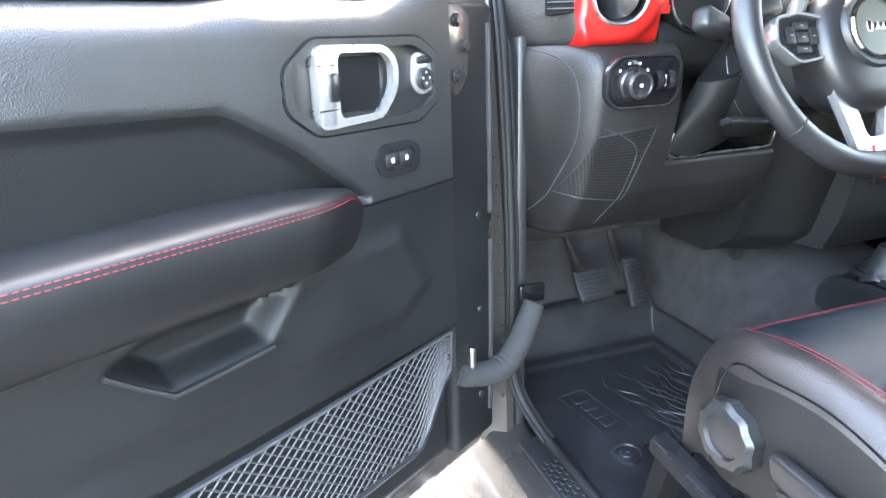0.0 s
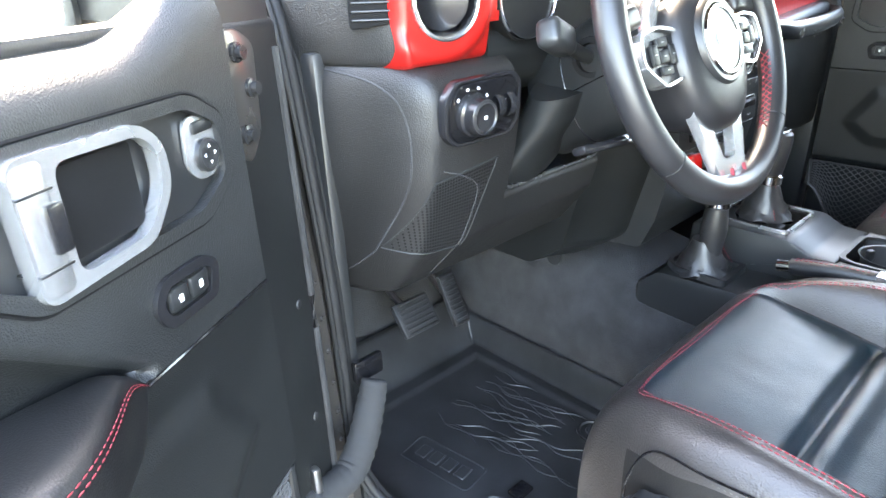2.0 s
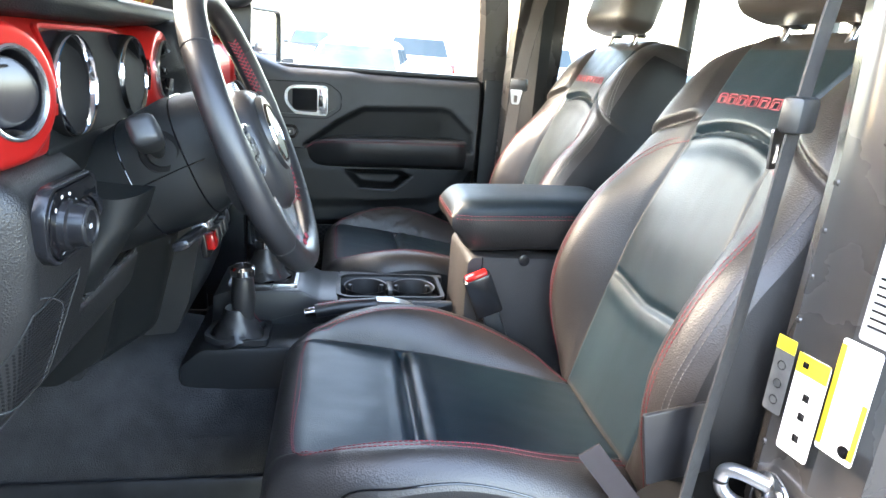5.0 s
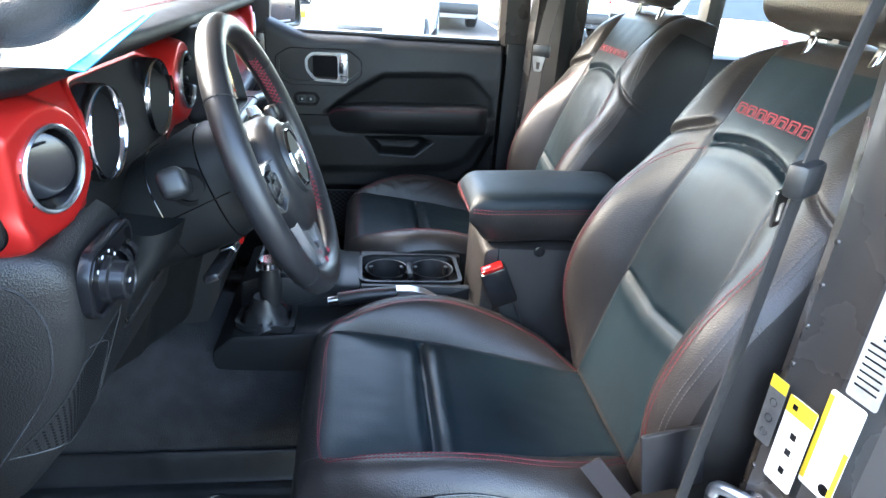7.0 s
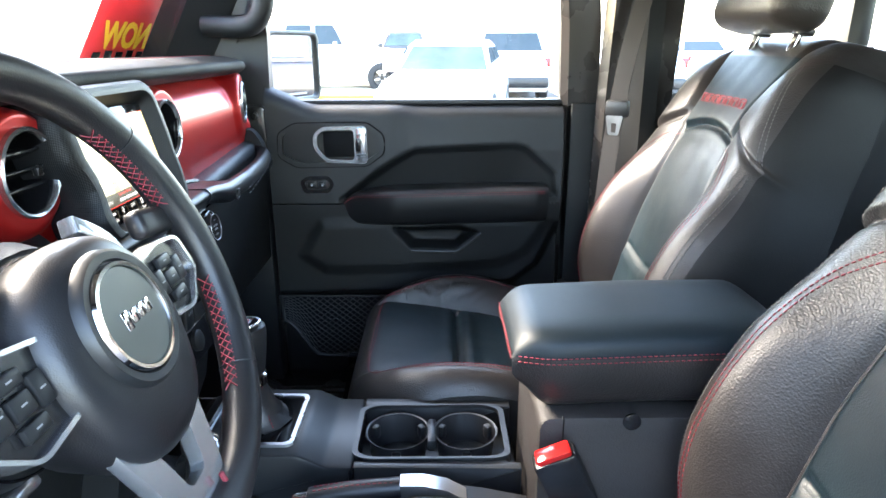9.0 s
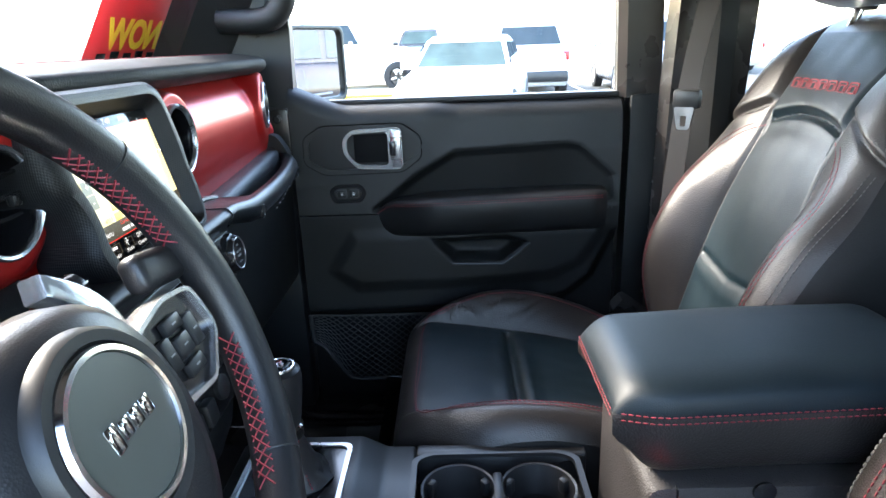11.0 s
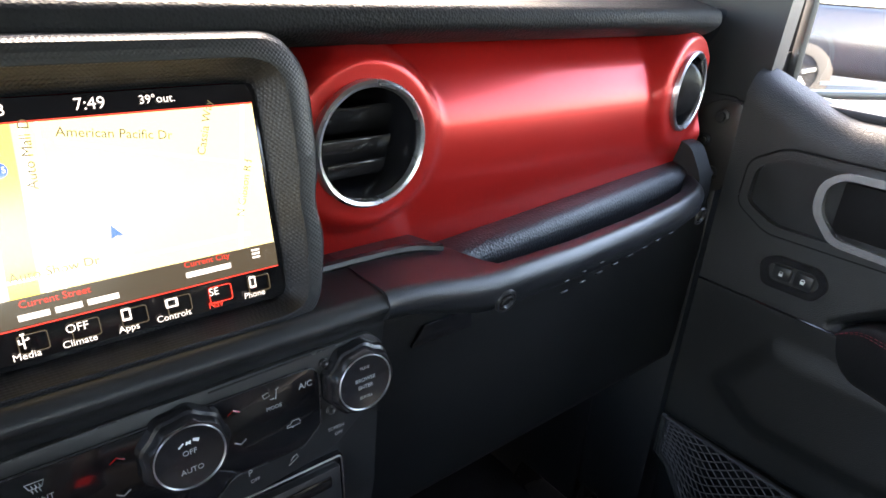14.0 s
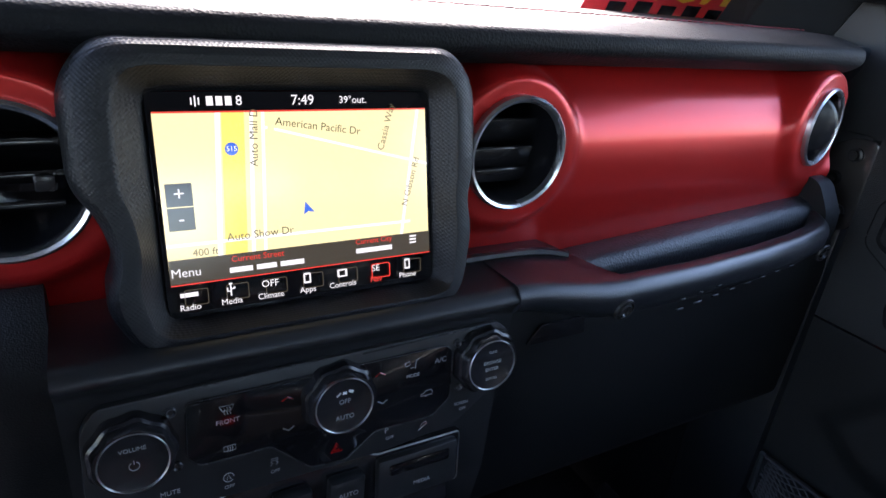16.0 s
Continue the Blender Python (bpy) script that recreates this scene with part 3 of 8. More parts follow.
def bucket_seat(name, label, at, s):
    """A front seat. Local x across, y from the front of the cushion to the back, z up; s is the side of the door."""
    seat = thing(name, label, "car seat", "front seats", at)
    Lc, Lb = 0.53, 0.71
    # mirrored lengthwise: y runs rearwards in the pad, forwards in the car
    turn = Matrix.Diagonal((1, -1, 1, 1))

    def lay(bm, m):
        bm.transform(m)
        bmesh.ops.recalc_face_normals(bm, faces=bm.faces)
        return bm
    pad = sheet(padded(Lc, seat_cushion_height, cushion_width, 0.04, 0.125, 0.055, 0.03, panel_x, 48 / 72), 150, 170)
    inner, flank = pad.copy(), pad.copy()
    pad.normal_update(), flank.normal_update()
    bmesh.ops.delete(pad, geom=[f for f in pad.faces if seat_centre(f) or seat_side(f)], context="FACES")
    bmesh.ops.delete(inner, geom=[f for f in inner.faces if not seat_centre(f)], context="FACES")
    c = part("cushion", lay(pad, turn), LEATHER, seat, "black leather seat cushion with a creased centre panel", 60)
    part("centre_panel", lay(inner, turn), LEATHER_SKYTINT, c, "smooth black leather centre panel with the sky's blue sheen painted in", 60)
    for sx in (-1, 1):
        one = flank.copy()
        one.normal_update()
        bmesh.ops.delete(one, geom=[f for f in one.faces if not seat_side(f) or f.calc_center_median().x * sx < 0], context="FACES")
        part("side_cover", lay(one, turn), SIDECOVER, c, "dull black side cover of the cushion", 60)
    for dx in (0.0, 0.007):
        rows = bmesh.new()
        line = []
        for i in range(61):
            q = i / 60
            if q < 0.4:
                y = 0.515 - 0.44 * q / 0.4
                x = -crest_x(y)
            elif q < 0.6:
                a = math.pi * (q - 0.4) / 0.2
                x, y = -crest_x(0.075) * math.copysign(abs(math.cos(a)) ** 0.5, math.cos(a)), 0.075 - 0.043 * abs(math.sin(a)) ** 0.5
            else:
                y = 0.515 - 0.44 * (1 - q) / 0.4
                x = crest_x(y)
            x -= math.copysign(dx, x) * min(1, abs(x) / 0.1)
            y += dx * (1 - min(1, abs(x) / 0.16)) if 0.4 <= q <= 0.6 else 0
            w = cushion_width(y / Lc)
            z = seat_cushion_height(x, y, w)
            d = w - abs(x)
            z -= 0 if d > 0.04 else 0.04 - math.sqrt(0.04 ** 2 - (0.04 - d) ** 2)
            z -= 0 if y > 0.055 else 0.055 - math.sqrt(max(0.055 ** 2 - (0.055 - y) ** 2, 0))
            line.append((x, y, z + 0.0006))
        stitches(curve(line, 3), 0.0050, 0.0014, 0.0008, rows)
        part("stitching", lay(rows, turn), REDTHREAD, c, "red stitching")
    for sx in (-1, 1):
        line = []
        for i in range(25):
            y = 0.065 + 0.445 * i / 24
            x = panel_x(y)
            z = seat_cushion_height(x, y, cushion_width(y / Lc)) - (0 if y > 0.055 else 0.055 - math.sqrt(0.055 ** 2 - (0.055 - y) ** 2))
            line.append((sx * x, y, z - 0.0006))
        part("panel_piping", lay(tube(line, 0.0026, 8), turn), LEATHER, c)
    base = rbox(0.44, 0.44, 0.12, 0.04, mv(0, -0.27, -0.16), 4)
    part("seat_base", base, LEATHER_SOFT, seat)
    # backrest
    tilt = pose(0, -0.505, -0.09, 19, 0, 0) @ Matrix(((1, 0, 0, 0), (0, 0, 1, 0), (0, 1, 0, 0), (0, 0, 0, 1)))
    pad = sheet(padded(Lb, back_height, back_width, 0.07, 0.02, 0.03, 0.05, back_panel_x, 48 / 96, -0.125), 200, 210)
    inner, flank = pad.copy(), pad.copy()
    pad.normal_update(), flank.normal_update()
    bmesh.ops.delete(pad, geom=[f for f in pad.faces if back_centre(f) or back_side(f)], context="FACES")
    bmesh.ops.delete(inner, geom=[f for f in inner.faces if not back_centre(f)], context="FACES")
    bk = part("backrest", lay(pad, tilt), LEATHER, seat, "black leather backrest with embroidered upper panel", 60)
    part("centre_panel", lay(inner, tilt), LEATHER_SKYTINT, bk, "smooth black leather centre panel with the sky's blue sheen painted in", 60)
    for sx in (-1, 1):
        one = flank.copy()
        one.normal_update()
        bmesh.ops.delete(one, geom=[f for f in one.faces if not back_side(f) or f.calc_center_median().x * sx < 0], context="FACES")
        part("side_cover", lay(one, tilt), SIDECOVER, bk, "dull black side of the backrest", 60)
    for sx in (-1, 1):
        line = []
        for i in range(31):
            y = 0.05 + 0.59 * i / 30
            x = back_panel_x(y)
            line.append((sx * x, y, back_height(x, y, back_width(y / Lb)) - 0.0008))
        part("panel_piping", lay(tube(line, 0.0026, 8), tilt), LEATHER, bk)
    rear = sheet(lambda u, v: Vector(((2 * u - 1) * back_width(v) * 0.97, Lb * v, -0.10 - 0.02 * math.sin(math.pi * u) * math.sin(math.pi * v))), 20, 20)
    part("back_shell", lay(rear, tilt), PLASTIC, seat)
    for sx in (-1, 1):
        for dx in (0.0, 0.008):
            rows = bmesh.new()
            line = []
            for i in range(41):
                k = i / 40
                y = 0.02 + 0.483 * k
                x = glide(y, (0.02, 0.10, 0.20, 0.30, 0.40, 0.44, 0.47, 0.49, 0.503), (0.185, 0.195, 0.202, 0.204, 0.201, 0.187, 0.163, 0.138, 0.111)) - dx
                y -= 0.8 * dx * smooth(y, 0.40, 0.47)
                w = back_width(y / Lb)
                z = back_height(x, y, w)
                d = w - abs(x)
                z -= 0 if d > 0.07 else 0.07 - math.sqrt(0.07 ** 2 - (0.07 - d) ** 2)
                z -= 0 if y > 0.03 else 0.03 - math.sqrt(max(0.03 ** 2 - (0.03 - y) ** 2, 0))
                line.append((sx * x, y, z + 0.0006))
            stitches(curve(line, 3), 0.0050, 0.0014, 0.0008, rows)
            part("stitching", lay(rows, tilt), REDTHREAD, bk, "red stitching")
    for sx in (-1, 1):
        for x0, x1, y0, y1, mat_ in ((0.224, 0.172, 0.490, 0.650, GREYTHREAD), (0.205, 0.218, 0.06, 0.47, GREYTHREAD)):
            for dx in (0.0, 0.006):
                line = []
                for i in range(31):
                    k = i / 30
                    x, y = x0 + (x1 - x0) * k + (dx if y1 - y0 > 0.1 else 0) + 0.018 * math.sin(math.pi * k) * (y0 < 0.1), y0 + (y1 - y0) * k + (dx if y1 - y0 < 0.1 else 0)
                    w = back_width(y / Lb)
                    x = min(x, w - 0.004)
                    z = back_height(x, y, w)
                    d = w - x
                    z -= 0 if d > 0.07 else 0.07 - math.sqrt(0.07 ** 2 - (0.07 - d) ** 2)
                    z -= 0 if y > 0.03 else 0.03 - math.sqrt(max(0.03 ** 2 - (0.03 - y) ** 2, 0))
                    line.append((sx * x, y, z + 0.0006))
                rows = stitches(curve(line, 3), 0.0050, 0.0014, 0.0008)
                part("stitching", lay(rows, tilt), mat_, bk, "grey stitching")
    head = rbox(0.265, 0.10, 0.19, 0.036, pose(0, -0.505, -0.09, 15, 0, 0) @ mv(0, -0.045, 0.795), 5)
    hr = part("headrest", head, LEATHER, seat)
    for x in (-0.07, 0.07):
        part("headrest_post", tube([(tilt @ Vector((x, 0.66, -0.03))), (tilt @ Vector((x, 0.76, -0.03)))], 0.007, 10), CHROME, hr)
        part("post_collar", rbox(0.045, 0.03, 0.012, 0.004, pose(0, -0.505, -0.09, 19, 0, 0) @ mv(x, -0.03, 0.712)), PLASTIC, hr)
    word = pose(0, -0.505, -0.09, 19, 0, 0) @ mv(0, 0, 0.572)
    for k in range(7):
        x = (k - 3) * 0.0262
        z = back_height(x, 0.572, 0.24)
        o = rounded([(-0.0112, -0.0110), (0.0112, -0.0110), (0.0112, 0.0110), (-0.0112, 0.0110)], 0.004)
        i = rounded([(-0.0088, -0.0086), (0.0088, -0.0086), (0.0088, 0.0086), (-0.0088, 0.0086)], 0.003)
        b = frame_prism(o, i, 0.0010, word @ mv(x, z + 0.0006, 0))
        o = rounded([(-0.0066, -0.0064), (0.0066, -0.0064), (0.0066, 0.0064), (-0.0066, 0.0064)], 0.002)
        i = rounded([(-0.0048, -0.0042), (0.0048, -0.0042), (0.0048, 0.0042), (-0.0048, 0.0042)], 0.001)
        frame_prism(o, i, 0.0010, word @ mv(x, z + 0.0006, 0), bm=b)
        part("embroidery", b, REDTHREAD, bk, "small embroidered red block")
    return seat


DRIVER = bucket_seat("driver_seat", "black leather bucket seat with red double stitching, beside the open door", mv(-0.385, -0.095, 1.005), -1)
WRINKLES = 0.0035
PASSENGER = bucket_seat("passenger_seat", "black leather bucket seat with red double stitching, beside the closed door", mv(0.385, -0.145, 1.005), 1)
WRINKLES = 0.0


# ---- doors, built closed on the right side ----
RECESS = [(-0.079, 1.205), (-0.173, 1.279), (-0.254, 1.326), (-0.49, 1.337), (-0.52, 1.33), (-0.588, 1.268), (-0.593, 1.211)]
LOWER = [(-0.03, 1.15), (0.02, 1.07), (-0.034, 1.03), (-0.29, 1.037), (-0.457, 1.047), (-0.519, 1.075), (-0.575, 1.16)]
BEZEL = [(0.060, 1.364), (0.022, 1.387), (-0.145, 1.389), (-0.184, 1.361), (-0.184, 1.318), (-0.144, 1.289), (0.020, 1.286), (0.062, 1.311)]
POCKET = [(-0.190, 1.142), (-0.243, 1.084), (-0.355, 1.081), (-0.412, 1.128), (-0.365, 1.146)]
KICK = [(0.12, 0.955), (-0.383, 0.965), (-0.501, 0.991), (-0.554, 1.037), (-0.60, 1.135), (-0.70, 1.0), (-0.70, 0.60), (0.12, 0.60)]


def sill_line(y):
    return 1.430 + 0.045 * smooth(y, -0.04, 0.12)


def door_depth(y, z):
    x = 0.685
    x += (0.027 - 0.015 * min(max((z - 1.225) / 0.10, 0), 1)) * smooth(signed(RECESS, y, z), -0.010, 0.014) * (1 - 0.6 * smooth(-y, 0.48, 0.57))
    x += 0.13 * max(z - 1.325, 0) * smooth(-y, 0.19, 0.27)
    x -= 0.008 * smooth(signed(LOWER, y, z), -0.018, 0.016)
    x += 0.030 * smooth(signed(KICK, y, z), -0.02, 0.01)
    x += 0.034 * smooth(signed(POCKET, y, z), -0.001, 0.022)
    x += 0.014 * smooth(signed(BEZEL, y, z), 0.001, 0.010)
    top = sill_line(y) - z
    if top < 0.04:
        x += 0.04 - math.sqrt(max(0.04 ** 2 - (0.04 - max(top, 0)) ** 2, 0))
    x += 0.0012 * math.exp(-((z - 1.197) / 0.0015) ** 2) * (y > -0.09)
    x += 0.03 * smooth(z, 0.74, 0.69)
    return x


def place_yz(u, w, x):
    """x-z outline plane of prism() to the y-z plane of a door, extruded towards the cabin."""
    return Matrix(((0, -1, 0, x), (1, 0, 0, 0), (0, 0, 1, 0), (0, 0, 0, 1)))


def door(name, label, driver):
    d = thing(name, label, "car door", "front doors")

    def f(u, v):
        y = 0.086 - 0.701 * u
        z = 0.69 + (sill_line(y) - 0.69) * v
        if u > 0.985:
            return Vector((door_depth(y, z) + (u - 0.985) * 4, y, z))
        return Vector((door_depth(y, z), y, z))
    b = sheet(f, 170, 170)
    edge_ = rounded(RECESS, 0.016, 4)
    near = [f_ for f_ in b.faces if f_.calc_center_median().z > 1.19 and abs(signed(edge_, f_.calc_center_median().y, f_.calc_center_median().z)) < 0.012]
    near += list({e for f_ in near for e in f_.edges}) + list({v for f_ in near for v in f_.verts})
    for p, q in zip(edge_, edge_[1:] + edge_[:1]):
        near = bmesh.ops.bisect_plane(b, geom=near, plane_co=(0, p[0], p[1]), plane_no=(0, q[1] - p[1], p[0] - q[0]), dist=1e-6)["geom"]
    low, inlay = b.copy(), b.copy()
    mids = [f_.calc_center_median() for f_ in b.faces]
    within = [p.z > 1.19 and signed(edge_, p.y, p.z) > 0 for p in mids]
    bmesh.ops.delete(inlay, geom=[f_ for f_, k in zip(inlay.faces, within) if not k], context="FACES")
    bmesh.ops.delete(b, geom=[f_ for f_, k in zip(b.faces, within) if k], context="FACES")
    part("insert", inlay, INSERT, d, "dull black vinyl insert above the armrest", 50)
    bmesh.ops.delete(b, geom=[f_ for f_ in b.faces if f_.calc_center_median().z < 1.1975], context="FACES")
    bmesh.ops.delete(low, geom=[f_ for f_ in low.faces if f_.calc_center_median().z >= 1.1975], context="FACES")
    part("panel", b, GRAINED, d, "grained black door trim panel", 50)
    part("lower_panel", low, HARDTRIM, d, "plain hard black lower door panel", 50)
    outer = rbox(0.05, 0.90, 0.80, 0.02, mv(0.778, -0.195, 1.035))
    part("jamb", rbox(0.103, 0.085 if not driver else 0.05, 0.74, 0.004, mv(0.7495, -0.6625 if not driver else -0.645, 1.06)), HARDTRIM, d)
    if driver:
        part("jamb", rbox(0.06, 0.112, 0.72, 0.012, mv(0.735, 0.158, 1.07), 4), HARDTRIM, d)
        part("jamb_seal", tube(curve([(0.7035, 0.196, 0.76), (0.7030, 0.200, 0.95), (0.7030, 0.200, 1.2), (0.7035, 0.198, 1.40)], 6), 0.0045, 8), RUBBER, d)
        for z in (0.80, 0.96, 1.12):
            part("plug", lathe([(0.006, 0), (0.0045, 0.0015), (0, 0.0015)], 12, mv(0.7048, 0.172, z, ry=-90)), RUBBER, d)
    else:
        part("jamb", rbox(0.06, 0.14, 0.72, 0.01, mv(0.735, 0.172, 1.07)), PLASTIC, d)
    part("panel_seam", tube([(0.6853, 0.086, 1.197), (0.6853, -0.085, 1.197)], 0.0016, 6), GLOSSBLACK, d)
    part("skin", outer, PAINT, d, "dark metallic outer door skin")
    # window frame and glass
    fr = tube(curve([(0.735, 0.20, 1.44), (0.725, 0.12, 1.60), (0.715, 0.02, 1.77), (0.71, -0.10, 1.79), (0.71, -0.52, 1.79), (0.715, -0.585, 1.77), (0.735, -0.612, 1.43)], 6), 0.018, 8)
    part("window_frame", fr, PLASTIC, d)
    sail = loft([[Vector((x, y, z)) for x, y in ((0.712, 0.078 + a), (0.708, 0.20 - 0.5 * a), (0.735, 0.20 - 0.5 * a), (0.74, 0.078 + a))] for z, a in ((1.425, 0.0), (1.58, -0.006), (1.70, 0.0), (1.775, -0.02))])
    part("window_post", sail, PLASTIC, d)
    part("rear_post", loft([[Vector((x, y + dy, z)) for x, y in ((0.722 + dx, -0.596), (0.708 + dx, -0.612), (0.712 + dx, -0.684), (0.745 + dx, -0.684), (0.748 + dx, -0.596))] for z, dx, dy in ((1.424, 0.0, 0.0), (1.60, -0.010, 0.008), (1.79, -0.026, 0.030))]), PAINT, d, "painted rear post of the window frame")
    gl = sheet(lambda u, v: Vector((0.735 - 0.02 * v, 0.08 - 0.065 * v * (1 - u) - 0.68 * u + 0.02 * v * u, 1.42 + 0.36 * v)), 4, 4)
    pane = part("pane", gl, GLASS, d)
    pane.visible_shadow = False
    seal = rbox(0.012, 0.70, 0.012, 0.004, mv(0.722, -0.25, 1.432))
    part("window_seal", seal, RUBBER, d)
    # armrest
    def arm(u, v):
        y = -0.075 - 0.49 * u
        grow = smooth(u, 0.0, 0.30) ** 0.8 * (1 - 0.15 * smooth(u, 0.94, 1.0))
        prof = curve([(0.71, 1.236), (0.662, 1.238), (0.633, 1.236), (0.6225, 1.224), (0.624, 1.190), (0.641, 1.156), (0.69, 1.142)], 5)
        k = v * (len(prof) - 1)
        i = min(int(k), len(prof) - 2)
        p = prof[i].lerp(prof[i + 1], k - i)
        return Vector((0.695 - (0.695 - p[0]) * (0.10 + 0.90 * grow), y, 1.198 + (p[1] - 1.198) * (0.10 + 0.90 * smooth(u, 0.0, 0.09) ** 0.5) + 0.010 * u - 0.016 * (1 - grow) * smooth(p[1], 1.20, 1.235)))
    b = sheet(arm, 60, 36)
    rim = [e for e in b.edges if e.is_boundary and abs(e.verts[0].co.y + 0.565) < 1e-4 and abs(e.verts[1].co.y + 0.565) < 1e-4]
    bmesh.ops.contextual_create(b, geom=rim)
    bmesh.ops.recalc_face_normals(b, faces=b.faces)
    a = part("armrest", b, ARMREST, d, "padded black leather armrest with red stitching")
    for v in (0.455, 0.495):
        rows = stitches([arm(0.02 + 0.97 * i / 40, v) + Vector((-0.0012, 0, 0.0006)) for i in range(41)], 0.0050, 0.0016, 0.0006)
        part("stitching", rows, REDTHREAD, a, "red stitching")
    # bright lip of the pull pocket under the armrest
    lip = [Vector((0.6715, y, z)) for y, z in ((-0.243, 1.0835), (-0.300, 1.0815), (-0.355, 1.0805), (-0.385, 1.103), (-0.412, 1.1265))]
    part("pocket_lip", tube(lip, 0.0030, 8), PLASTIC, d, "satin lip of the pull pocket")
    # handle
    bzo = rounded(BEZEL, 0.012, 5)
    bzc = [sum(p[i] for p in bzo) / len(bzo) for i in (0, 1)]
    bzi = [(bzc[0] + (u - bzc[0]) * 0.920, bzc[1] + (w - bzc[1]) * 0.80) for u, w in bzo]
    part("handle_bezel", frame_prism(bzo, bzi, 0.014, place_yz(0, 0, 0.6965), r=0.005), GRAINED, d, "raised rim round the door handle")
    part("bezel_seam", tube([Vector((0.6855, u, w)) for u, w in [(bzc[0] + (u - bzc[0]) * 1.012, bzc[1] + (w - bzc[1]) * 1.025) for u, w in bzo]], 0.0016, 6, True), MATTE, d)
    part("handle_plate", prism(bzi, 0.006, 0, place_yz(0, 0, 0.6985)), PLASTIC, d)
    out = rounded([(-0.022, 1.362), (-0.042, 1.380), (-0.146, 1.383), (-0.147, 1.295), (-0.050, 1.298), (-0.022, 1.330)], 0.013, 5)
    inn = rounded([(-0.031, 1.360), (-0.045, 1.372), (-0.116, 1.374), (-0.117, 1.304), (-0.054, 1.306), (-0.031, 1.332)], 0.011, 5)
    h = frame_prism(out, inn, 0.013, place_yz(0, 0, 0.690), r=0.0042)
    hd = part("release_handle", h, HANDLESILVER, d, "satin silver door release handle")
    b = rbox(0.018, 0.024, 0.082, 0.005, mv(0.6845, -0.1335, 1.339))
    part("lever", b, HANDLESILVER, hd)
    b = rbox(0.005, 0.012, 0.030, 0.002, mv(0.6745, -0.126, 1.339))
    part("lever_grip", b, SATIN, hd)
    for z in (1.316, 1.362):
        part("joint", rbox(0.0190, 0.0245, 0.0016, 0.0003, mv(0.6845, -0.1335, z), 1), PLASTIC, hd)
    cup = rbox(0.008, 0.072, 0.060, 0.003, mv(0.6895, -0.080, 1.339))
    part("handle_cup", cup, MATTE, d)
    # lock switch
    out = rounded([(0.016, 1.253), (0.0, 1.265), (-0.052, 1.266), (-0.066, 1.247), (-0.054, 1.225), (0.008, 1.224)], 0.010)
    inn = rounded([(0.006, 1.250), (-0.004, 1.257), (-0.047, 1.258), (-0.056, 1.246), (-0.048, 1.233), (0.001, 1.232)], 0.007)
    part("switch_frame", frame_prism(out, inn, 0.006, place_yz(0, 0, 0.6865), r=0.0015), SATIN, d)
    for y in (-0.012, -0.037):
        sw = part("lock_button", rbox(0.006, 0.022, 0.018, 0.003, mv(0.683, y, 1.245)), PLASTIC, d)
        ic = rbox(0.0006, 0.0045, 0.0036, 0.0002, mv(0.6797, y, 1.2435), 1)
        tube([(0.6797, y + 0.0018, 1.2452), (0.6797, y + 0.0015, 1.2475), (0.6797, y - 0.0015, 1.2475), (0.6797, y - (0.0018 if y > -0.02 else 0.003), 1.2452)], 0.0005, 6, bm=ic)
        part("lock_symbol", ic, WHITE, sw, "white padlock symbol")
    # map net
    net = bmesh.new()

    def net_at(a, w):
        y = 0.085 - 0.60 * a
        lo = 0.79 + 0.10 * smooth(a, 0.15, 0.0) - 0.0 * a
        z = lo + (0.957 - lo) * w
        return Vector((0.698 - 0.006 * math.sin(math.pi * min(a, 1)) * w, y, z))
    nn = 32
    for sgn in (-1, 1):
        for i in range(-20, nn + 20):
            line = []
            for j in range(25):
                w = j / 24
                a = (i + sgn * w * 11) / nn
                if 0 <= a <= 1:
                    line.append(net_at(a, w))
            if len(line) > 1:
                tube(line, 0.0013, 4, bm=net)
    nt = part("map_net", net, MESHCORD, d, "black diamond mesh map net")
    part("net_hem", tube([net_at(i / 30, 1.0) for i in range(31)], 0.005, 8, flat=0.5), MESHCORD, nt)
    part("net_rim", tube([net_at(0, w / 6) + Vector((0, 0.004, 0)) for w in range(7)] + [net_at(i / 30, 0.0) for i in range(31)], 0.005, 8), PLASTIC, nt)
    # speaker shadow line and lower bolts
    if driver:
        out = rounded([(0.056, 1.368), (0.016, 1.369), (0.012, 1.330), (0.025, 1.317), (0.046, 1.317), (0.058, 1.330)], 0.012, 5)
        mp = part("mirror_switch", prism(out, 0.004, 0.001, place_yz(0, 0, 0.692)), HANDLESILVER, d, "silver mirror switch plate")
        part("rocker", rbox(0.006, 0.026, 0.010, 0.0035, mv(0.688, 0.036, 1.3590)), PLASTIC, mp)
        part("dial", lathe([(0.0135, 0), (0.0135, 0.004), (0.011, 0.0055), (0.010, 0.005), (0, 0.005)], 28, mv(0.688, 0.035, 1.336, ry=-90)), PLASTIC, mp)
        ar = bmesh.new()
        for k in range(4):
            q = math.pi / 2 * k
            prism([(0.0055, -0.0016), (0.0082, 0), (0.0055, 0.0016)], 0.0004, 0, mv(0.6826, 0.035, 1.337) @ Matrix.Rotation(q, 4, "X") @ Matrix(((0, -1, 0, 0), (1, 0, 0, 0), (0, 0, 1, 0), (0, 0, 0, 1))), bm=ar)
        part("arrows", ar, WHITE, mp)
    flange = prism(rounded([(0.090, 1.315), (0.115, 1.305), (0.138, 1.33), (0.145, 1.41), (0.12, 1.425), (0.090, 1.425)], 0.01), 0.010, 0.002, place_yz(0, 0, 0.705))
    part("hinge_flange", flange, PAINT, d)
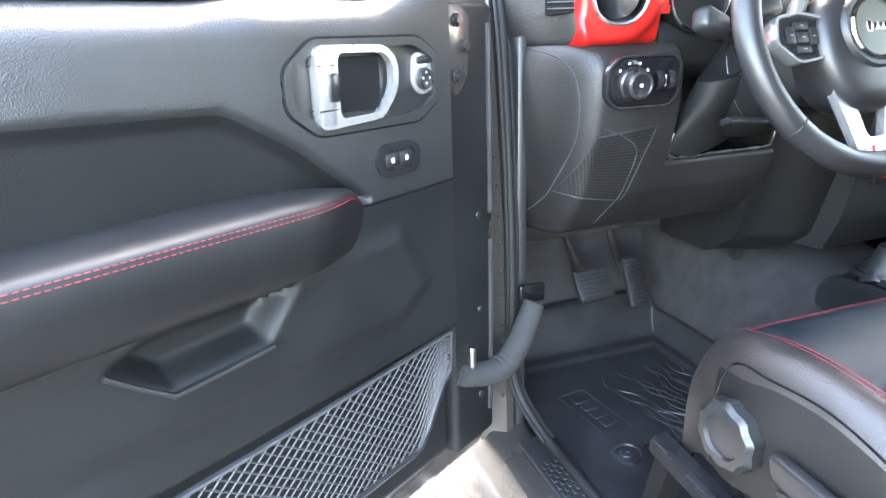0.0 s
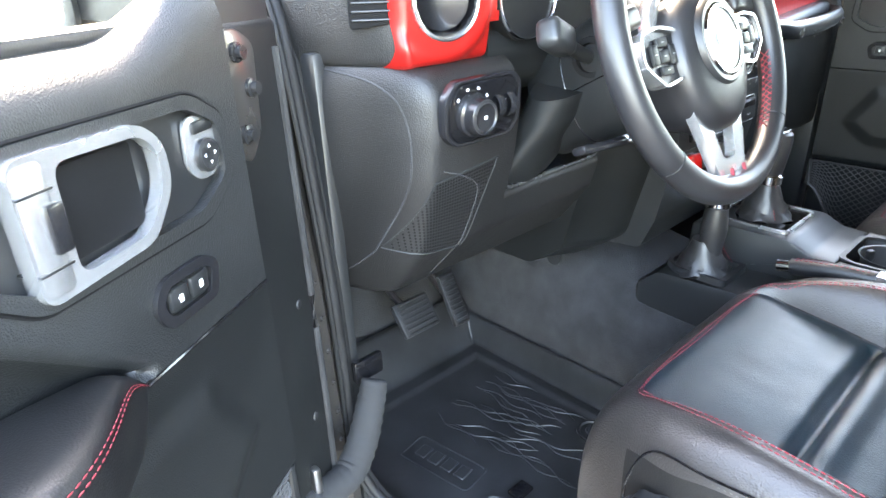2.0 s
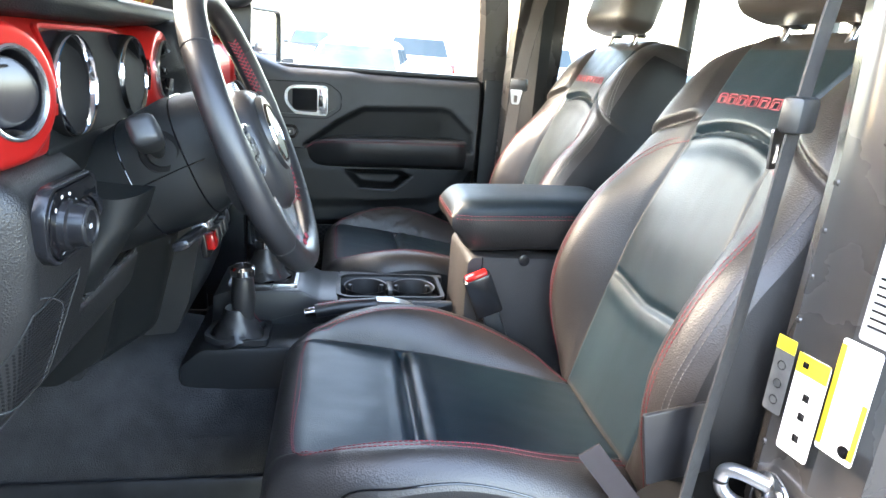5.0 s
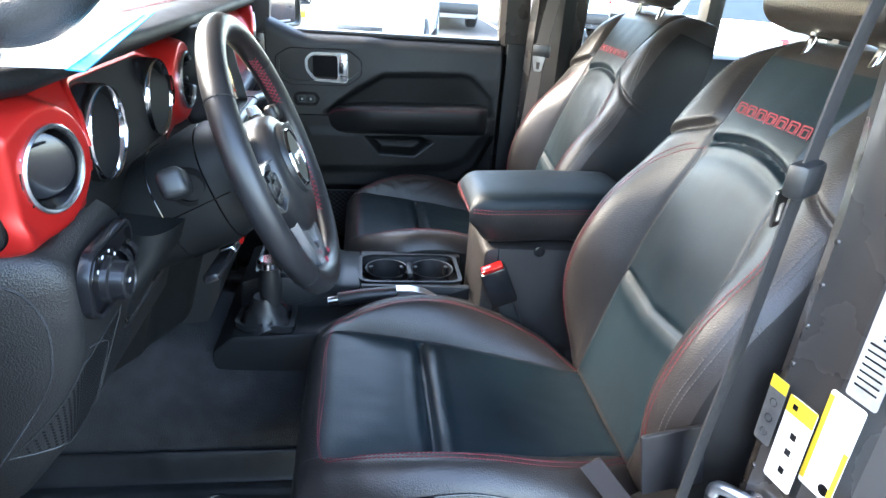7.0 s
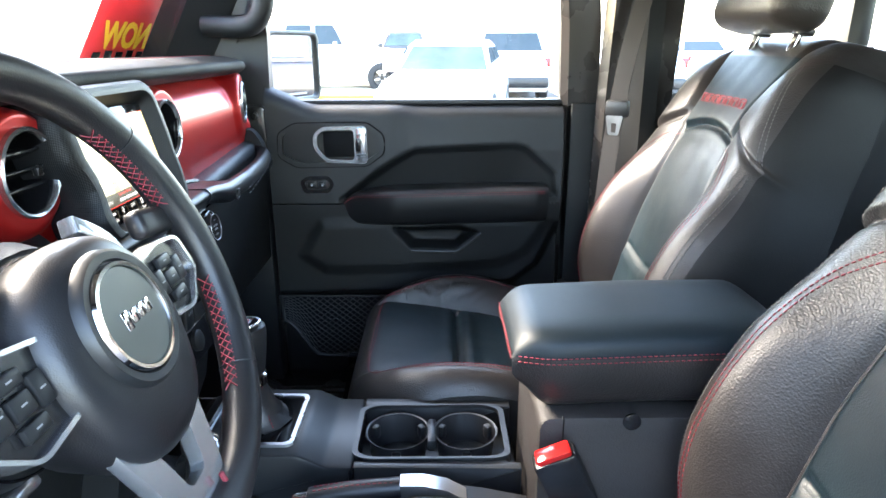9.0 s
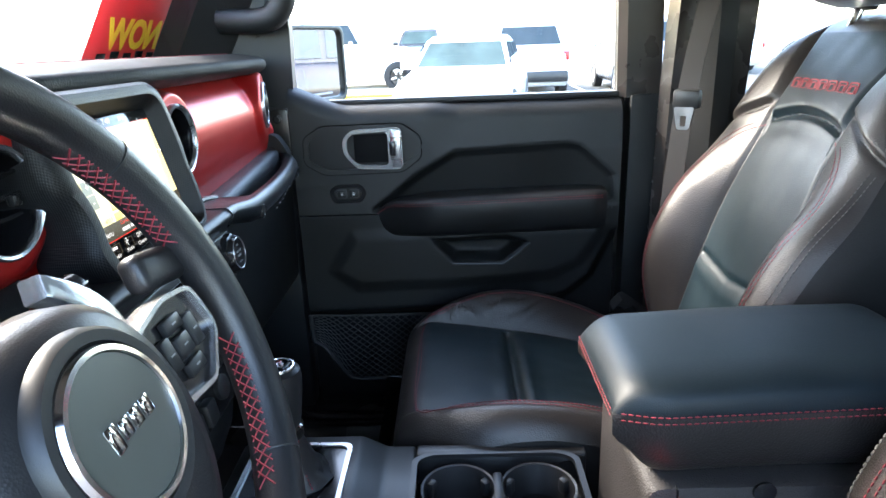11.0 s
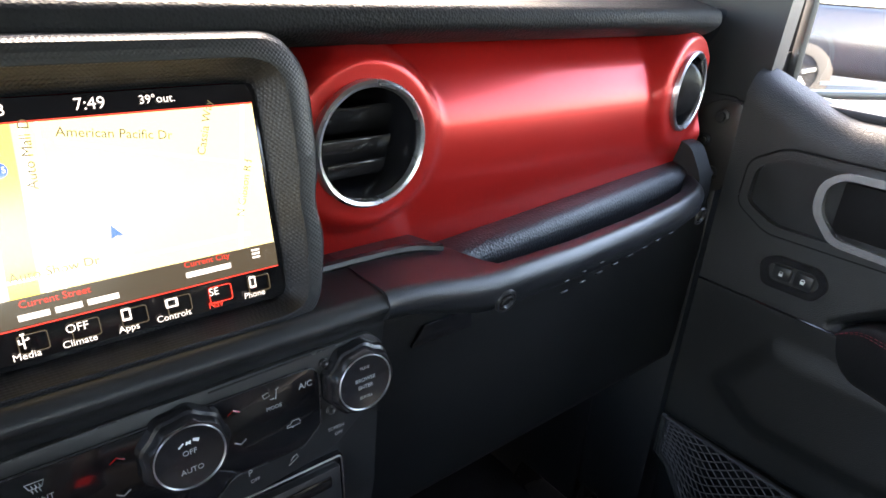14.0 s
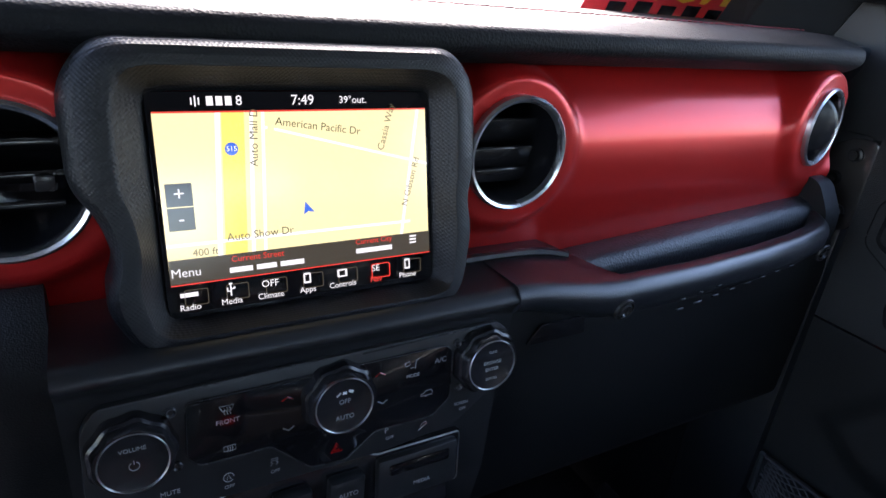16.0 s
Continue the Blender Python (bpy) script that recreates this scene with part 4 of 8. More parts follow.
    for y, z in ((0.112, 1.405), (0.128, 1.372), (0.110, 1.333)):
        part("bolt", lathe([(0.009, 0), (0.009, 0.003), (0.006, 0.004), (0.006, 0.009), (0, 0.009)], 12, mv(0.695, y, z, ry=-90)), DARKSTEEL, d)
    return d


FLIP = 1
door("passenger_door", "closed black-trimmed front door with silver handle and red stitched armrest", False)
FLIP = -1
DD = door("driver_door", "wide open black-trimmed front door with silver handle and red stitched armrest", True)
FLIP = 1
DD.matrix_world = pose(-0.784, 0.266, 0) @ pose(0, 0, 0, 0, 0, -58) @ pose(0.784, -0.266, 0)


# ---- dashboard ----
DASH = thing("dashboard", "black and red dashboard with round silver-ringed vents", "dashboard")
VENTS = (-0.617, -0.160, 0.171, 0.586)
GAUGES = (-0.478, -0.276)
VZ, GZ = 1.438, 1.432


def scallop(bm, m, n, amount, beyond):
    """Wave the outer wall of a turned knob into n finger grooves."""
    inv = m.inverted()
    for v in bm.verts:
        p = inv @ v.co
        if math.hypot(p.x, p.y) > beyond:
            k = 1 + amount * math.cos(n * math.atan2(p.y, p.x))
            v.co = m @ Vector((p.x * k, p.y * k, p.z))


def across(profile, x0, x1, n=2, bm=None, fade=None):
    """A (y, z) outline carried along x; fade(x) may shift it."""
    rings = []
    for i in range(n + 1):
        x = x0 + (x1 - x0) * i / n
        dy, dz = fade(x) if fade else (0, 0)
        rings.append([Vector((x, y + dy, z + dz)) for y, z in profile])
    return loft(rings, bm)


def end_roll(x):
    k = smooth(abs(x), 0.58, 0.70)
    return 0.06 * k * k, -0.006 * k


pad = rounded([(0.096, 1.514), (0.098, 1.528), (0.135, 1.538), (0.31, 1.537), (0.35, 1.47), (0.35, 1.44), (0.16, 1.495), (0.112, 1.502)], 0.012)
part("top_pad", across(pad, -0.685, 0.685, 40, fade=end_roll), PADTOP, DASH, "soft black stitched dash top")
for y in (0.165, 0.172):
    part("stitching", stitches([(-0.60 + 1.2 * i / 60, y, 1.5388) for i in range(61)], 0.006, 0.002, 0.0008), REDTHREAD, DASH, "red stitching")


RED_PROFILE = curve([(0.166, 1.512, 0), (0.140, 1.494, 0), (0.118, 1.474, 0), (0.106, 1.452, 0), (0.102, 1.428, 0), (0.104, 1.400, 0), (0.110, 1.370, 0), (0.120, 1.330, 0)], 8)


def vent_z(cx):
    return VZ - 0.006 if cx < -0.5 else VZ + 0.006 if cx > 0.5 else VZ


def red_face(u, v):
    x = -0.676 + 1.312 * u
    k = v * (len(RED_PROFILE) - 1)
    i = min(int(k), len(RED_PROFILE) - 2)
    y, z, _ = RED_PROFILE[i].lerp(RED_PROFILE[i + 1], k - i)
    for cx in VENTS:
        lift = smooth(math.hypot(x - cx, z - vent_z(cx)), 0.076, 0.056)
        y = y * (1 - lift) + (0.095 if abs(cx) < 0.5 else 0.104 + 0.2 * abs(x - cx) * (1 if abs(x) > abs(cx) else -1)) * lift
    y += 0.05 * smooth(abs(x), 0.666, 0.705)
    y += 0.04 * smooth(z, 1.370, 1.345) * smooth(x, -0.50, -0.53)
    y += 0.03 * smooth(math.hypot(max(-0.640 - x, 0), max(1.385 - z, 0)), 0.030, 0.046) * (x < -0.6)
    return Vector((x, y, z))


b = sheet(red_face, 328, 68)


def in_cluster(x, z, r):
    """Inside the long rounded opening that holds both gauges."""
    return math.hypot(x - min(max(x, GAUGES[0]), GAUGES[1]), z - GZ) < r


hole = [v for v in b.verts if any(math.hypot(v.co.x - cx, v.co.z - vent_z(cx)) < 0.0395 for cx in VENTS) or in_cluster(v.co.x, v.co.z, 0.056) or (-0.545 < v.co.x < -0.232 and v.co.z < GZ - 0.03)]
bmesh.ops.delete(b, geom=hole, context="VERTS")
part("red_panel", b, RED, DASH, "red metallic dash panel", 60)
for cx in VENTS:
    m = mv(cx, 0.093, VZ, rx=90) if abs(cx) < 0.5 else mv(cx, 0.104, vent_z(cx), rz=math.copysign(12, cx)) @ mv(0, 0, 0, rx=90) @ Matrix.Scale(0.95, 4)
    ring = lathe([(0.0395, -0.03), (0.0395, 0.001), (0.0410, 0.0045), (0.0432, 0.0055), (0.0452, 0.0035), (0.0460, -0.02)], 56, m)
    vt = part("vent", ring, SILVER, DASH, "round air vent with satin silver ring")
    part("vent_barrel", lathe([(0.0395, 0.0), (0.036, -0.012), (0.035, -0.05), (0, -0.05)], 40, m), GLOSSBLACK, vt)
    if 0.1 < cx < 0.3:
        for z, depth, turn in ((0.006, 0.026, 34), (-0.013, 0.020, 16), (-0.025, 0.014, 20)):
            w = 2 * math.sqrt(0.0350 ** 2 - z * z)
            blade = rbox(w, depth, 0.003, 0.0014, bm=None)
            for v in blade.verts:
                v.co.z -= 0.013 * (v.co.x / 0.035) ** 2 - 0.004 * math.cos(v.co.y / depth * 3)
            blade.transform(m @ mv(0, z, -0.016, rx=turn))
            part("louvre", blade, SATIN, vt, "tilted black vent louvre")
    elif abs(cx) < 0.3:
        for k in range(3):
            z = (-0.019, -0.002, 0.016)[k]
            w = 2 * math.sqrt(0.0345 ** 2 - z * z)
            part("slat", rbox(w, 0.026, 0.004, 0.0018, m @ mv(0, z, -0.016, rx=68)), SATIN, vt)
        part("vent_tab", rbox(0.011, 0.010, 0.007, 0.002, m @ mv(0.020, -0.002, -0.004)), DARKSTEEL, vt)
    else:
        part("flap", lathe([(0.0345, 0), (0.0345, 0.0018), (0.031, 0.0035), (0, 0.005)], 36, m @ mv(0.004, 0.0, -0.020, ry=-42 if cx < 0 else -50)), SATIN, vt, "half-closed vent flap")
        part("slat", rbox(0.05, 0.018, 0.003, 0.0014, m @ mv(0, 0.022, -0.018, rx=75)), SATIN, vt)

# instruments
def stadium(r, y):
    pts = []
    for i in range(48):
        q = 2 * math.pi * i / 48 - math.pi / 2
        cx = GAUGES[1] if i < 24 else GAUGES[0]
        pts.append(Vector((cx + r * math.cos(q), y, GZ + r * math.sin(q))))
    return pts


def red_y(x, z):
    zs = [p[1] for p in RED_PROFILE][::-1]
    return float(np.interp(z, zs, [p[0] for p in RED_PROFILE][::-1]))


edge = [Vector((p.x, red_y(p.x, p.z) + 0.001, p.z)) for p in stadium(0.0585, 0)]
edge = [p for p in edge[12:37] if p.z > GZ - 0.03]
part("cluster_border", tube(edge, 0.0045, 8), RED, DASH, "red rounded border of the instrument opening")
part("cluster_housing", loft([[Vector((p.x, red_y(p.x, p.z) - 0.001, p.z)) for p in stadium(0.0565, 0)], stadium(0.0565, 0.15), stadium(0.0555, 0.20), stadium(0.01, 0.20)]), MATTE, DASH, "black instrument housing")
for cx in GAUGES:
    m = mv(cx, 0.112, GZ, rx=90)
    gt = part("gauge", lathe([(0.0505, -0.005), (0.0515, 0.010), (0.053, 0.0125), (0.0548, 0.010), (0.0552, 0.004), (0.0552, 0.0)], 64, m), CHROME, DASH, "chrome-ringed round gauge hood")
    part("gauge_tube", lathe([(0.0554, 0.001), (0.0552, -0.05), (0.047, -0.052)], 48, m), SATIN, gt)
    part("gauge_tube", lathe([(0.0508, 0.004), (0.047, -0.02), (0.046, -0.045)], 48, m), MATTE, gt)
    part("gauge_face", lathe([(0.0462, -0.045), (0.044, -0.046), (0, -0.046)], 48, m), MATTE, gt)
    tk = bmesh.new()
    for k in range(25):
        q = radians(225 - 270 * k / 24)
        rbox(0.006 if k % 3 == 0 else 0.0035, 0.0009, 0.0006, 0, m @ mv(0.0395 * math.cos(q), 0.0395 * math.sin(q), -0.0455, rz=math.degrees(q)), 1, bm=tk)
    part("gauge_ticks", tk, WHITE, gt)
    part("gauge_needle", rbox(0.030, 0.0014, 0.001, 0.0004, m @ mv(0.018 * math.cos(radians(215)), 0.018 * math.sin(radians(215)), -0.043, rz=215), 1), REDLIGHT, gt)
part("cluster_display", rbox(0.088, 0.008, 0.080, 0.004, mv(-0.377, 0.168, GZ)), GLOSSBLACK, DASH, "dark display between the gauges")
cover = rounded([(0.150, 1.398), (0.122, 1.394), (0.112, 1.375), (0.118, 1.330), (0.150, 1.305), (0.22, 1.30), (0.22, 1.398)], 0.010)
part("column_cover", across(cover, -0.540, -0.228, 8), HARDTRIM, DASH, "black cover between gauges and column")
part("cluster_hood", rbox(0.090, 0.05, 0.004, 0.0015, mv(-0.377, 0.140, GZ - 0.050)), SATIN, DASH, "silver trim below the gauges")


# black lower fascia: driver's end, knee panel below the column, centre stack, passenger side
def knee_fade(x):
    k = smooth(abs(x), 0.640, 0.740)
    return 0.17 * k ** 1.4, 0.0


end = rounded([(0.150, 1.374), (0.118, 1.366), (0.097, 1.352), (0.087, 1.330), (0.086, 1.29), (0.094, 1.235), (0.125, 1.13), (0.185, 1.055), (0.25, 1.045), (0.42, 1.05), (0.42, 1.374)], 0.012)
part("end_panel", across(end, -0.728, -0.512, 140, fade=knee_fade), KNEE, DASH, "grained black dash end with light switch")
upright = rounded([(0.16, 1.50), (0.142, 1.49), (0.125, 1.45), (0.122, 1.40), (0.128, 1.365), (0.35, 1.360), (0.35, 1.50)], 0.01)
part("end_cap", across(upright, -0.728, -0.662, 8, fade=lambda x: (0.13 * smooth(abs(x), 0.66, 0.735), 0)), KNEE, DASH)
part("end_cap", across(upright, 0.634, 0.70, 8, fade=lambda x: (0.015 + 0.06 * smooth(abs(x), 0.65, 0.735), 0)), PLASTIC, DASH)
knee = rounded([(0.122, 1.186), (0.112, 1.176), (0.125, 1.13), (0.185, 1.055), (0.25, 1.045), (0.42, 1.05), (0.42, 1.14), (0.20, 1.16)], 0.008)
part("knee_panel", across(knee, -0.512, -0.285, 4), KNEE, DASH, "grained black knee panel with open tray")
side = rounded([(0.135, 1.385), (0.10, 1.372), (0.070, 1.335), (0.068, 1.27), (0.090, 1.15), (0.13, 1.0), (0.20, 0.95), (0.35, 0.95), (0.35, 1.38)], 0.012)
part("stack_cheek", across(side, -0.285, -0.150, 8, fade=lambda x: (0.045 * smooth(x, -0.16, -0.285), 0)), HARDTRIM, DASH)
part("tray_wall", rbox(0.24, 0.01, 0.24, 0.004, mv(-0.40, 0.235, 1.27)), HARDTRIM, DASH)
part("tray_floor", rbox(0.225, 0.12, 0.006, 0.002, mv(-0.40, 0.175, 1.178, rx=-6)), SATIN, DASH)
rim = curve([(-0.500, 0.110, 1.225), (-0.507, 0.113, 1.194), (-0.490, 0.114, 1.184), (-0.40, 0.114, 1.185), (-0.310, 0.113, 1.186), (-0.294, 0.113, 1.194), (-0.290, 0.112, 1.212)], 8)
part("tray_rim", tube(rim, 0.0032, 8), DARKSTEEL, DASH, "silver edge of the open tray")
# pattern of round holes of the knee loudspeaker
def end_y(x, z):
    return float(np.interp(z, [1.055, 1.13, 1.235, 1.29, 1.330, 1.352, 1.366], [0.185, 0.125, 0.094, 0.086, 0.087, 0.097, 0.118])) + knee_fade(x)[0]


line = curve([(-0.722, 0, 1.362), (-0.705, 0, 1.360), (-0.684, 0, 1.342), (-0.674, 0, 1.30), (-0.672, 0, 1.23), (-0.682, 0, 1.16), (-0.695, 0, 1.09), (-0.712, 0, 1.062)], 8)
part("end_seam", tube([(p[0], end_y(p[0], p[2]) - 0.0002, p[2]) for p in line], 0.0014, 6), CARPET, DASH)
line = curve([(-0.640, 0, 1.245), (-0.600, 0, 1.228), (-0.572, 0, 1.20), (-0.585, 0, 1.12), (-0.60, 0, 1.07)], 8)
part("end_seam", tube([(p[0], end_y(p[0], p[2]) - 0.0002, p[2]) for p in line], 0.0011, 6), CARPET, DASH)
SPK = [(-0.650, 1.232), (-0.546, 1.243), (-0.577, 1.116), (-0.684, 1.138)]


def speaker_at(u, v, lift=0.0006):
    x = (1 - v) * ((1 - u) * SPK[0][0] + u * SPK[1][0]) + v * ((1 - u) * SPK[3][0] + u * SPK[2][0])
    z = (1 - v) * ((1 - u) * SPK[0][1] + u * SPK[1][1]) + v * ((1 - u) * SPK[3][1] + u * SPK[2][1])
    return Vector((x, end_y(x, z) - lift, z))


grl = bmesh.new()
for i in range(22):
    for j in range(22):
        p = speaker_at((i + 0.75 + 0.5 * (j % 2)) / 23.5, (j + 1) / 23)
        facing = Vector(((end_y(p.x + 0.002, p.z) - end_y(p.x - 0.002, p.z)) / 0.004, -1, (end_y(p.x, p.z + 0.002) - end_y(p.x, p.z - 0.002)) / 0.004))
        lathe([(0.0016, -0.0004), (0.0015, 0.0002), (0, 0.0002)], 6, Matrix.Translation(p) @ facing.to_track_quat("Z", "Y").to_matrix().to_4x4(), bm=grl)
tagged(part("speaker_grille", grl, MATTE, DASH, "perforated black speaker grille"), kind="stuff")
ring = [speaker_at(i / 10, 0) for i in range(10)] + [speaker_at(1, i / 10) for i in range(10)] + [speaker_at(1 - i / 10, 1) for i in range(10)] + [speaker_at(0, 1 - i / 10) for i in range(10)]
part("grille_rim", tube(ring, 0.0010, 6, True), GRAINED, DASH)

fascia = rounded([(0.148, 1.350), (0.090, 1.351), (0.038, 1.352), (0.030, 1.343), (0.040, 1.332), (0.046, 1.28), (0.050, 1.17), (0.075, 1.04), (0.10, 0.98), (0.30, 0.96), (0.30, 1.345)], 0.007)
part("centre_fascia", across(fascia, -0.150, 0.150, 6), PLASTIC, DASH, "black centre fascia")
def strip_fall(x):
    return 0, -0.034 + 0.030 * min(max((x - 0.22) / 0.38, 0), 1)


airbag = rounded([(0.115, 1.366), (0.093, 1.361), (0.086, 1.345), (0.092, 1.318), (0.13, 1.31), (0.14, 1.36)], 0.008)
part("airbag_cover", across(airbag, 0.238, 0.612, 10, fade=strip_fall), COVER, DASH, "black grained airbag cover")
part("strip_edge", tube([(0.240 + 0.37 * i / 20, 0.0915, 1.3205 + strip_fall(0.240 + 0.37 * i / 20)[1]) for i in range(21)], 0.0016, 6), SATIN, DASH)
lettering("raised_words", "AIRBAG", 0.010, mv(0.54, 0.0875, 1.333, rx=84), COVER, DASH, 0.0006)
glove = rounded([(0.140, 1.318), (0.115, 1.310), (0.10, 1.30), (0.095, 1.26), (0.10, 1.06), (0.16, 1.03), (0.40, 1.05), (0.40, 1.31)], 0.014)
part("glove_box", across(glove, 0.150, 0.685, 6), HARDTRIM, DASH, "dark glove box")
part("glove_latch", prism(rounded([(-0.036, -0.010), (0.034, -0.010), (0.030, 0.010), (-0.022, 0.010)], 0.003), 0.004, 0.001, mv(0.250, 0.092, 1.262, rx=2)), SATIN, DASH)


def bar_ring(x, dy, dz, k):
    pr = rounded([(0.030, 1.346), (0.047, 1.343), (0.053, 1.330), (0.047, 1.312), (0.032, 1.310), (0.024, 1.320), (0.022, 1.334)], 0.007)
    cy, cz = 0.038, 1.328
    return [Vector((x, cy + (y - cy) * k + dy, cz + (z - cz) * k + dz)) for y, z in pr]


stations = [(0.27, 0, 0, 1), (0.35, 0.003, -0.002, 1), (0.45, 0.010, -0.002, 1), (0.52, 0.017, 0.0, 1), (0.570, 0.026, 0.002, 1), (0.588, 0.034, 0.004, 0.99), (0.600, 0.050, 0.006, 0.97), (0.606, 0.075, 0.008, 0.96), (0.608, 0.105, 0.010, 0.95)]


def ledge_ring(x):
    """The shelf beside the screen, drawn in towards the bar's section."""
    wide = rounded([(0.036, 1.354), (0.128, 1.350), (0.132, 1.338), (0.100, 1.325), (0.046, 1.326), (0.034, 1.333), (0.029, 1.344)], 0.008)
    slim = bar_ring(x, 0, 0, 1)
    out_ = []
    for (y, z), p in zip(wide, slim):
        k = smooth(x, 0.215, 0.262) if y > 0.06 else smooth(x, 0.15, 0.25)
        out_.append(Vector((x, y + (p.y - y) * k, z + (p.z - z) * k)))
    return out_


gb = part("grab_bar", loft([ledge_ring(0.148 + 0.112 * i / 12) for i in range(13)] + [bar_ring(*s_) for s_ in stations]), BARSKIN, DASH, "black textured grab bar with raised marks")
for k in range(8):
    x = 0.322 + 0.026 * k
    mk = bmesh.new()
    for dx, dz, w, h in ((0.001, 0.0045, 0.008 - 0.003 * (k % 2), 0.0014), (0, -0.0055, 0.010, 0.0016)):
        rbox(w, 0.0020, h, 0.0005, mv(x + dx, 0.0238 + 0.09 * (x - 0.32), 1.3142 + 0.045 * (x - 0.32) + dz, rx=-14, rz=5), 1, bm=mk)
    part("raised_mark", mk, BARSKIN, gb)
for x, y, z in ((0.252, 0.0245, 1.3215), (0.584, 0.0545, 1.3150)):
    m = mv(x, y, z, rx=100)
    sc = part("screw_cup", lathe([(0.0105, 0), (0.0100, 0.0022), (0.0084, 0.0026), (0.0078, 0.0006), (0, 0.0004)], 24, m), PLASTIC, gb)
    part("screw", lathe([(0.0068, 0.0006), (0.0066, 0.0026), (0.0052, 0.0034), (0.0036, 0.0016), (0, 0.0016)], 20, m), DARKSTEEL, sc)
rise = rounded([(0.072, 1.322), (0.074, 1.352), (0.094, 1.384), (0.16, 1.392), (0.16, 1.300), (0.080, 1.300)], 0.010)
part("bar_end", across(rise, 0.602, 0.628, 4), HARDTRIM, DASH, "black upright where the grab bar meets the dash end")
turn = rounded([(0.112, 1.528), (0.120, 1.500), (0.135, 1.478), (0.22, 1.470), (0.22, 1.528)], 0.008)
part("pad_end", across(turn, 0.650, 0.676, 4, fade=lambda x: (0.04 * smooth(x, 0.650, 0.676), 0)), LEATHER_LID_SKYTINT, DASH)

bead = curve([(0.020, 0.088, 1.352), (0.10, 0.089, 1.353), (0.16, 0.090, 1.353), (0.205, 0.088, 1.352), (0.232, 0.082, 1.348)], 8)
part("ledge_bead", tube(bead, 0.0042, 8), SATIN, DASH, "black bead along the foot of the red panel")

# touch screen
SCR = pose(0, 0.0755, 1.4225, 0, 0, 0) @ pose(0, 0, 0, -14, 0, 0)
out = rounded([(-0.104, -0.084), (-0.121, -0.052), (-0.112, -0.026), (-0.117, -0.004), (-0.130, 0.016), (-0.130, 0.070), (-0.112, 0.0945), (0.104, 0.0945), (0.121, 0.072), (0.121, 0.014), (0.114, -0.008), (0.118, -0.032), (0.106, -0.084)], 0.022, 7)
dense = []
for a_, c_ in zip(out, out[1:] + out[:1]):
    n_ = max(1, int(math.hypot(c_[0] - a_[0], c_[1] - a_[1]) / 0.005))
    dense += [(a_[0] + (c_[0] - a_[0]) * i / n_, a_[1] + (c_[1] - a_[1]) * i / n_) for i in range(n_)]


def surround(k, y):
    """The outline of the screen's frame, drawn by k from its rim towards the glass."""
    ring = []
    for u, w in dense:
        q = ((abs(u) / 0.0880) ** 18 + (abs(w) / 0.0660) ** 18) ** (1 / 18)
        ring.append(SCR @ Vector((u + (u / q - u) * k, y, w + (w / q - w) * k)))
    return ring


part("screen_bezel", loft([surround(k, y) for k, y in ((0.0, 0.045), (0.0, 0.002), (0.02, -0.004), (0.08, -0.009), (0.20, -0.0135), (0.52, -0.0155), (0.57, -0.0150), (0.62, -0.0125), (0.90, -0.0025), (1.0, 0.0030))], caps=False), TEXTURED, DASH, "black knurled screen surround")
TS = part("touch_screen", rbox(0.176, 0.006, 0.131, 0.001, SCR @ mv(0, 0.003, 0)), GLOSSBLACK, DASH, "lit touch screen showing a pale yellow street map")
LIT = 0.080
MAP = glow("map_yellow", (1.0, 0.90, 0.46), LIT)
ROADW = glow("map_white", (1.0, 1.0, 0.93), LIT * 1.15)
ROADY = glow("map_highway", (1.0, 0.84, 0.17), LIT)
KEY = glow("screen_black_key", (0.02, 0.018, 0.012), LIT)
INK = glow("map_ink", (0.13, 0.12, 0.06), LIT * 0.7)
LINE = glow("screen_red", (0.9, 0.05, 0.03), LIT)
GLYPH = glow("screen_white", (0.95, 0.95, 0.95), LIT)
STRIP = glow("screen_dark", (0.055, 0.045, 0.028), LIT)
BLUE = glow("map_blue", (0.05, 0.16, 0.7), LIT)


def tile(name, x0, z0, x1, z1, mat, lift, parent=TS, lean=0.0):
    """A flat patch on the screen between two corners."""
    y = -0.0002 - lift
    x0, x1, z0, z1 = x0 - 0.004 * (abs(x0) < 0.084), x1 - 0.004 * (abs(x1) < 0.084), z0 + 0.002, z1 + 0.002
    b = bmesh.new()
    b.faces.new([b.verts.new(SCR @ Vector(p)) for p in ((x0, y, z0), (x1, y, z0), (x1 + lean, y, z1), (x0 + lean, y, z1))])
    return part(name, b, mat, parent)


def words(text, x, z, size, mat, turn=0.0, lift=0.0012, parent=TS):
    return lettering("screen_text", text, size, SCR @ mv(x - 0.004, -0.0002 - lift, z + 0.002, rx=90) @ mv(0, 0, 0, rz=turn), mat, parent, 0.0)


def address_bars(x, z, wide):
    """Plain bars where the screen spells out the address."""
    at = x - wide / 2
    for w in ((0.30, 0.27, 0.33) if wide > 0.03 else (1.0,)):
        tile("address_bar", at, z - 0.0016, at + wide * w, z + 0.0016, GLYPH, 0.0016)
        at += wide * (w + 0.05)


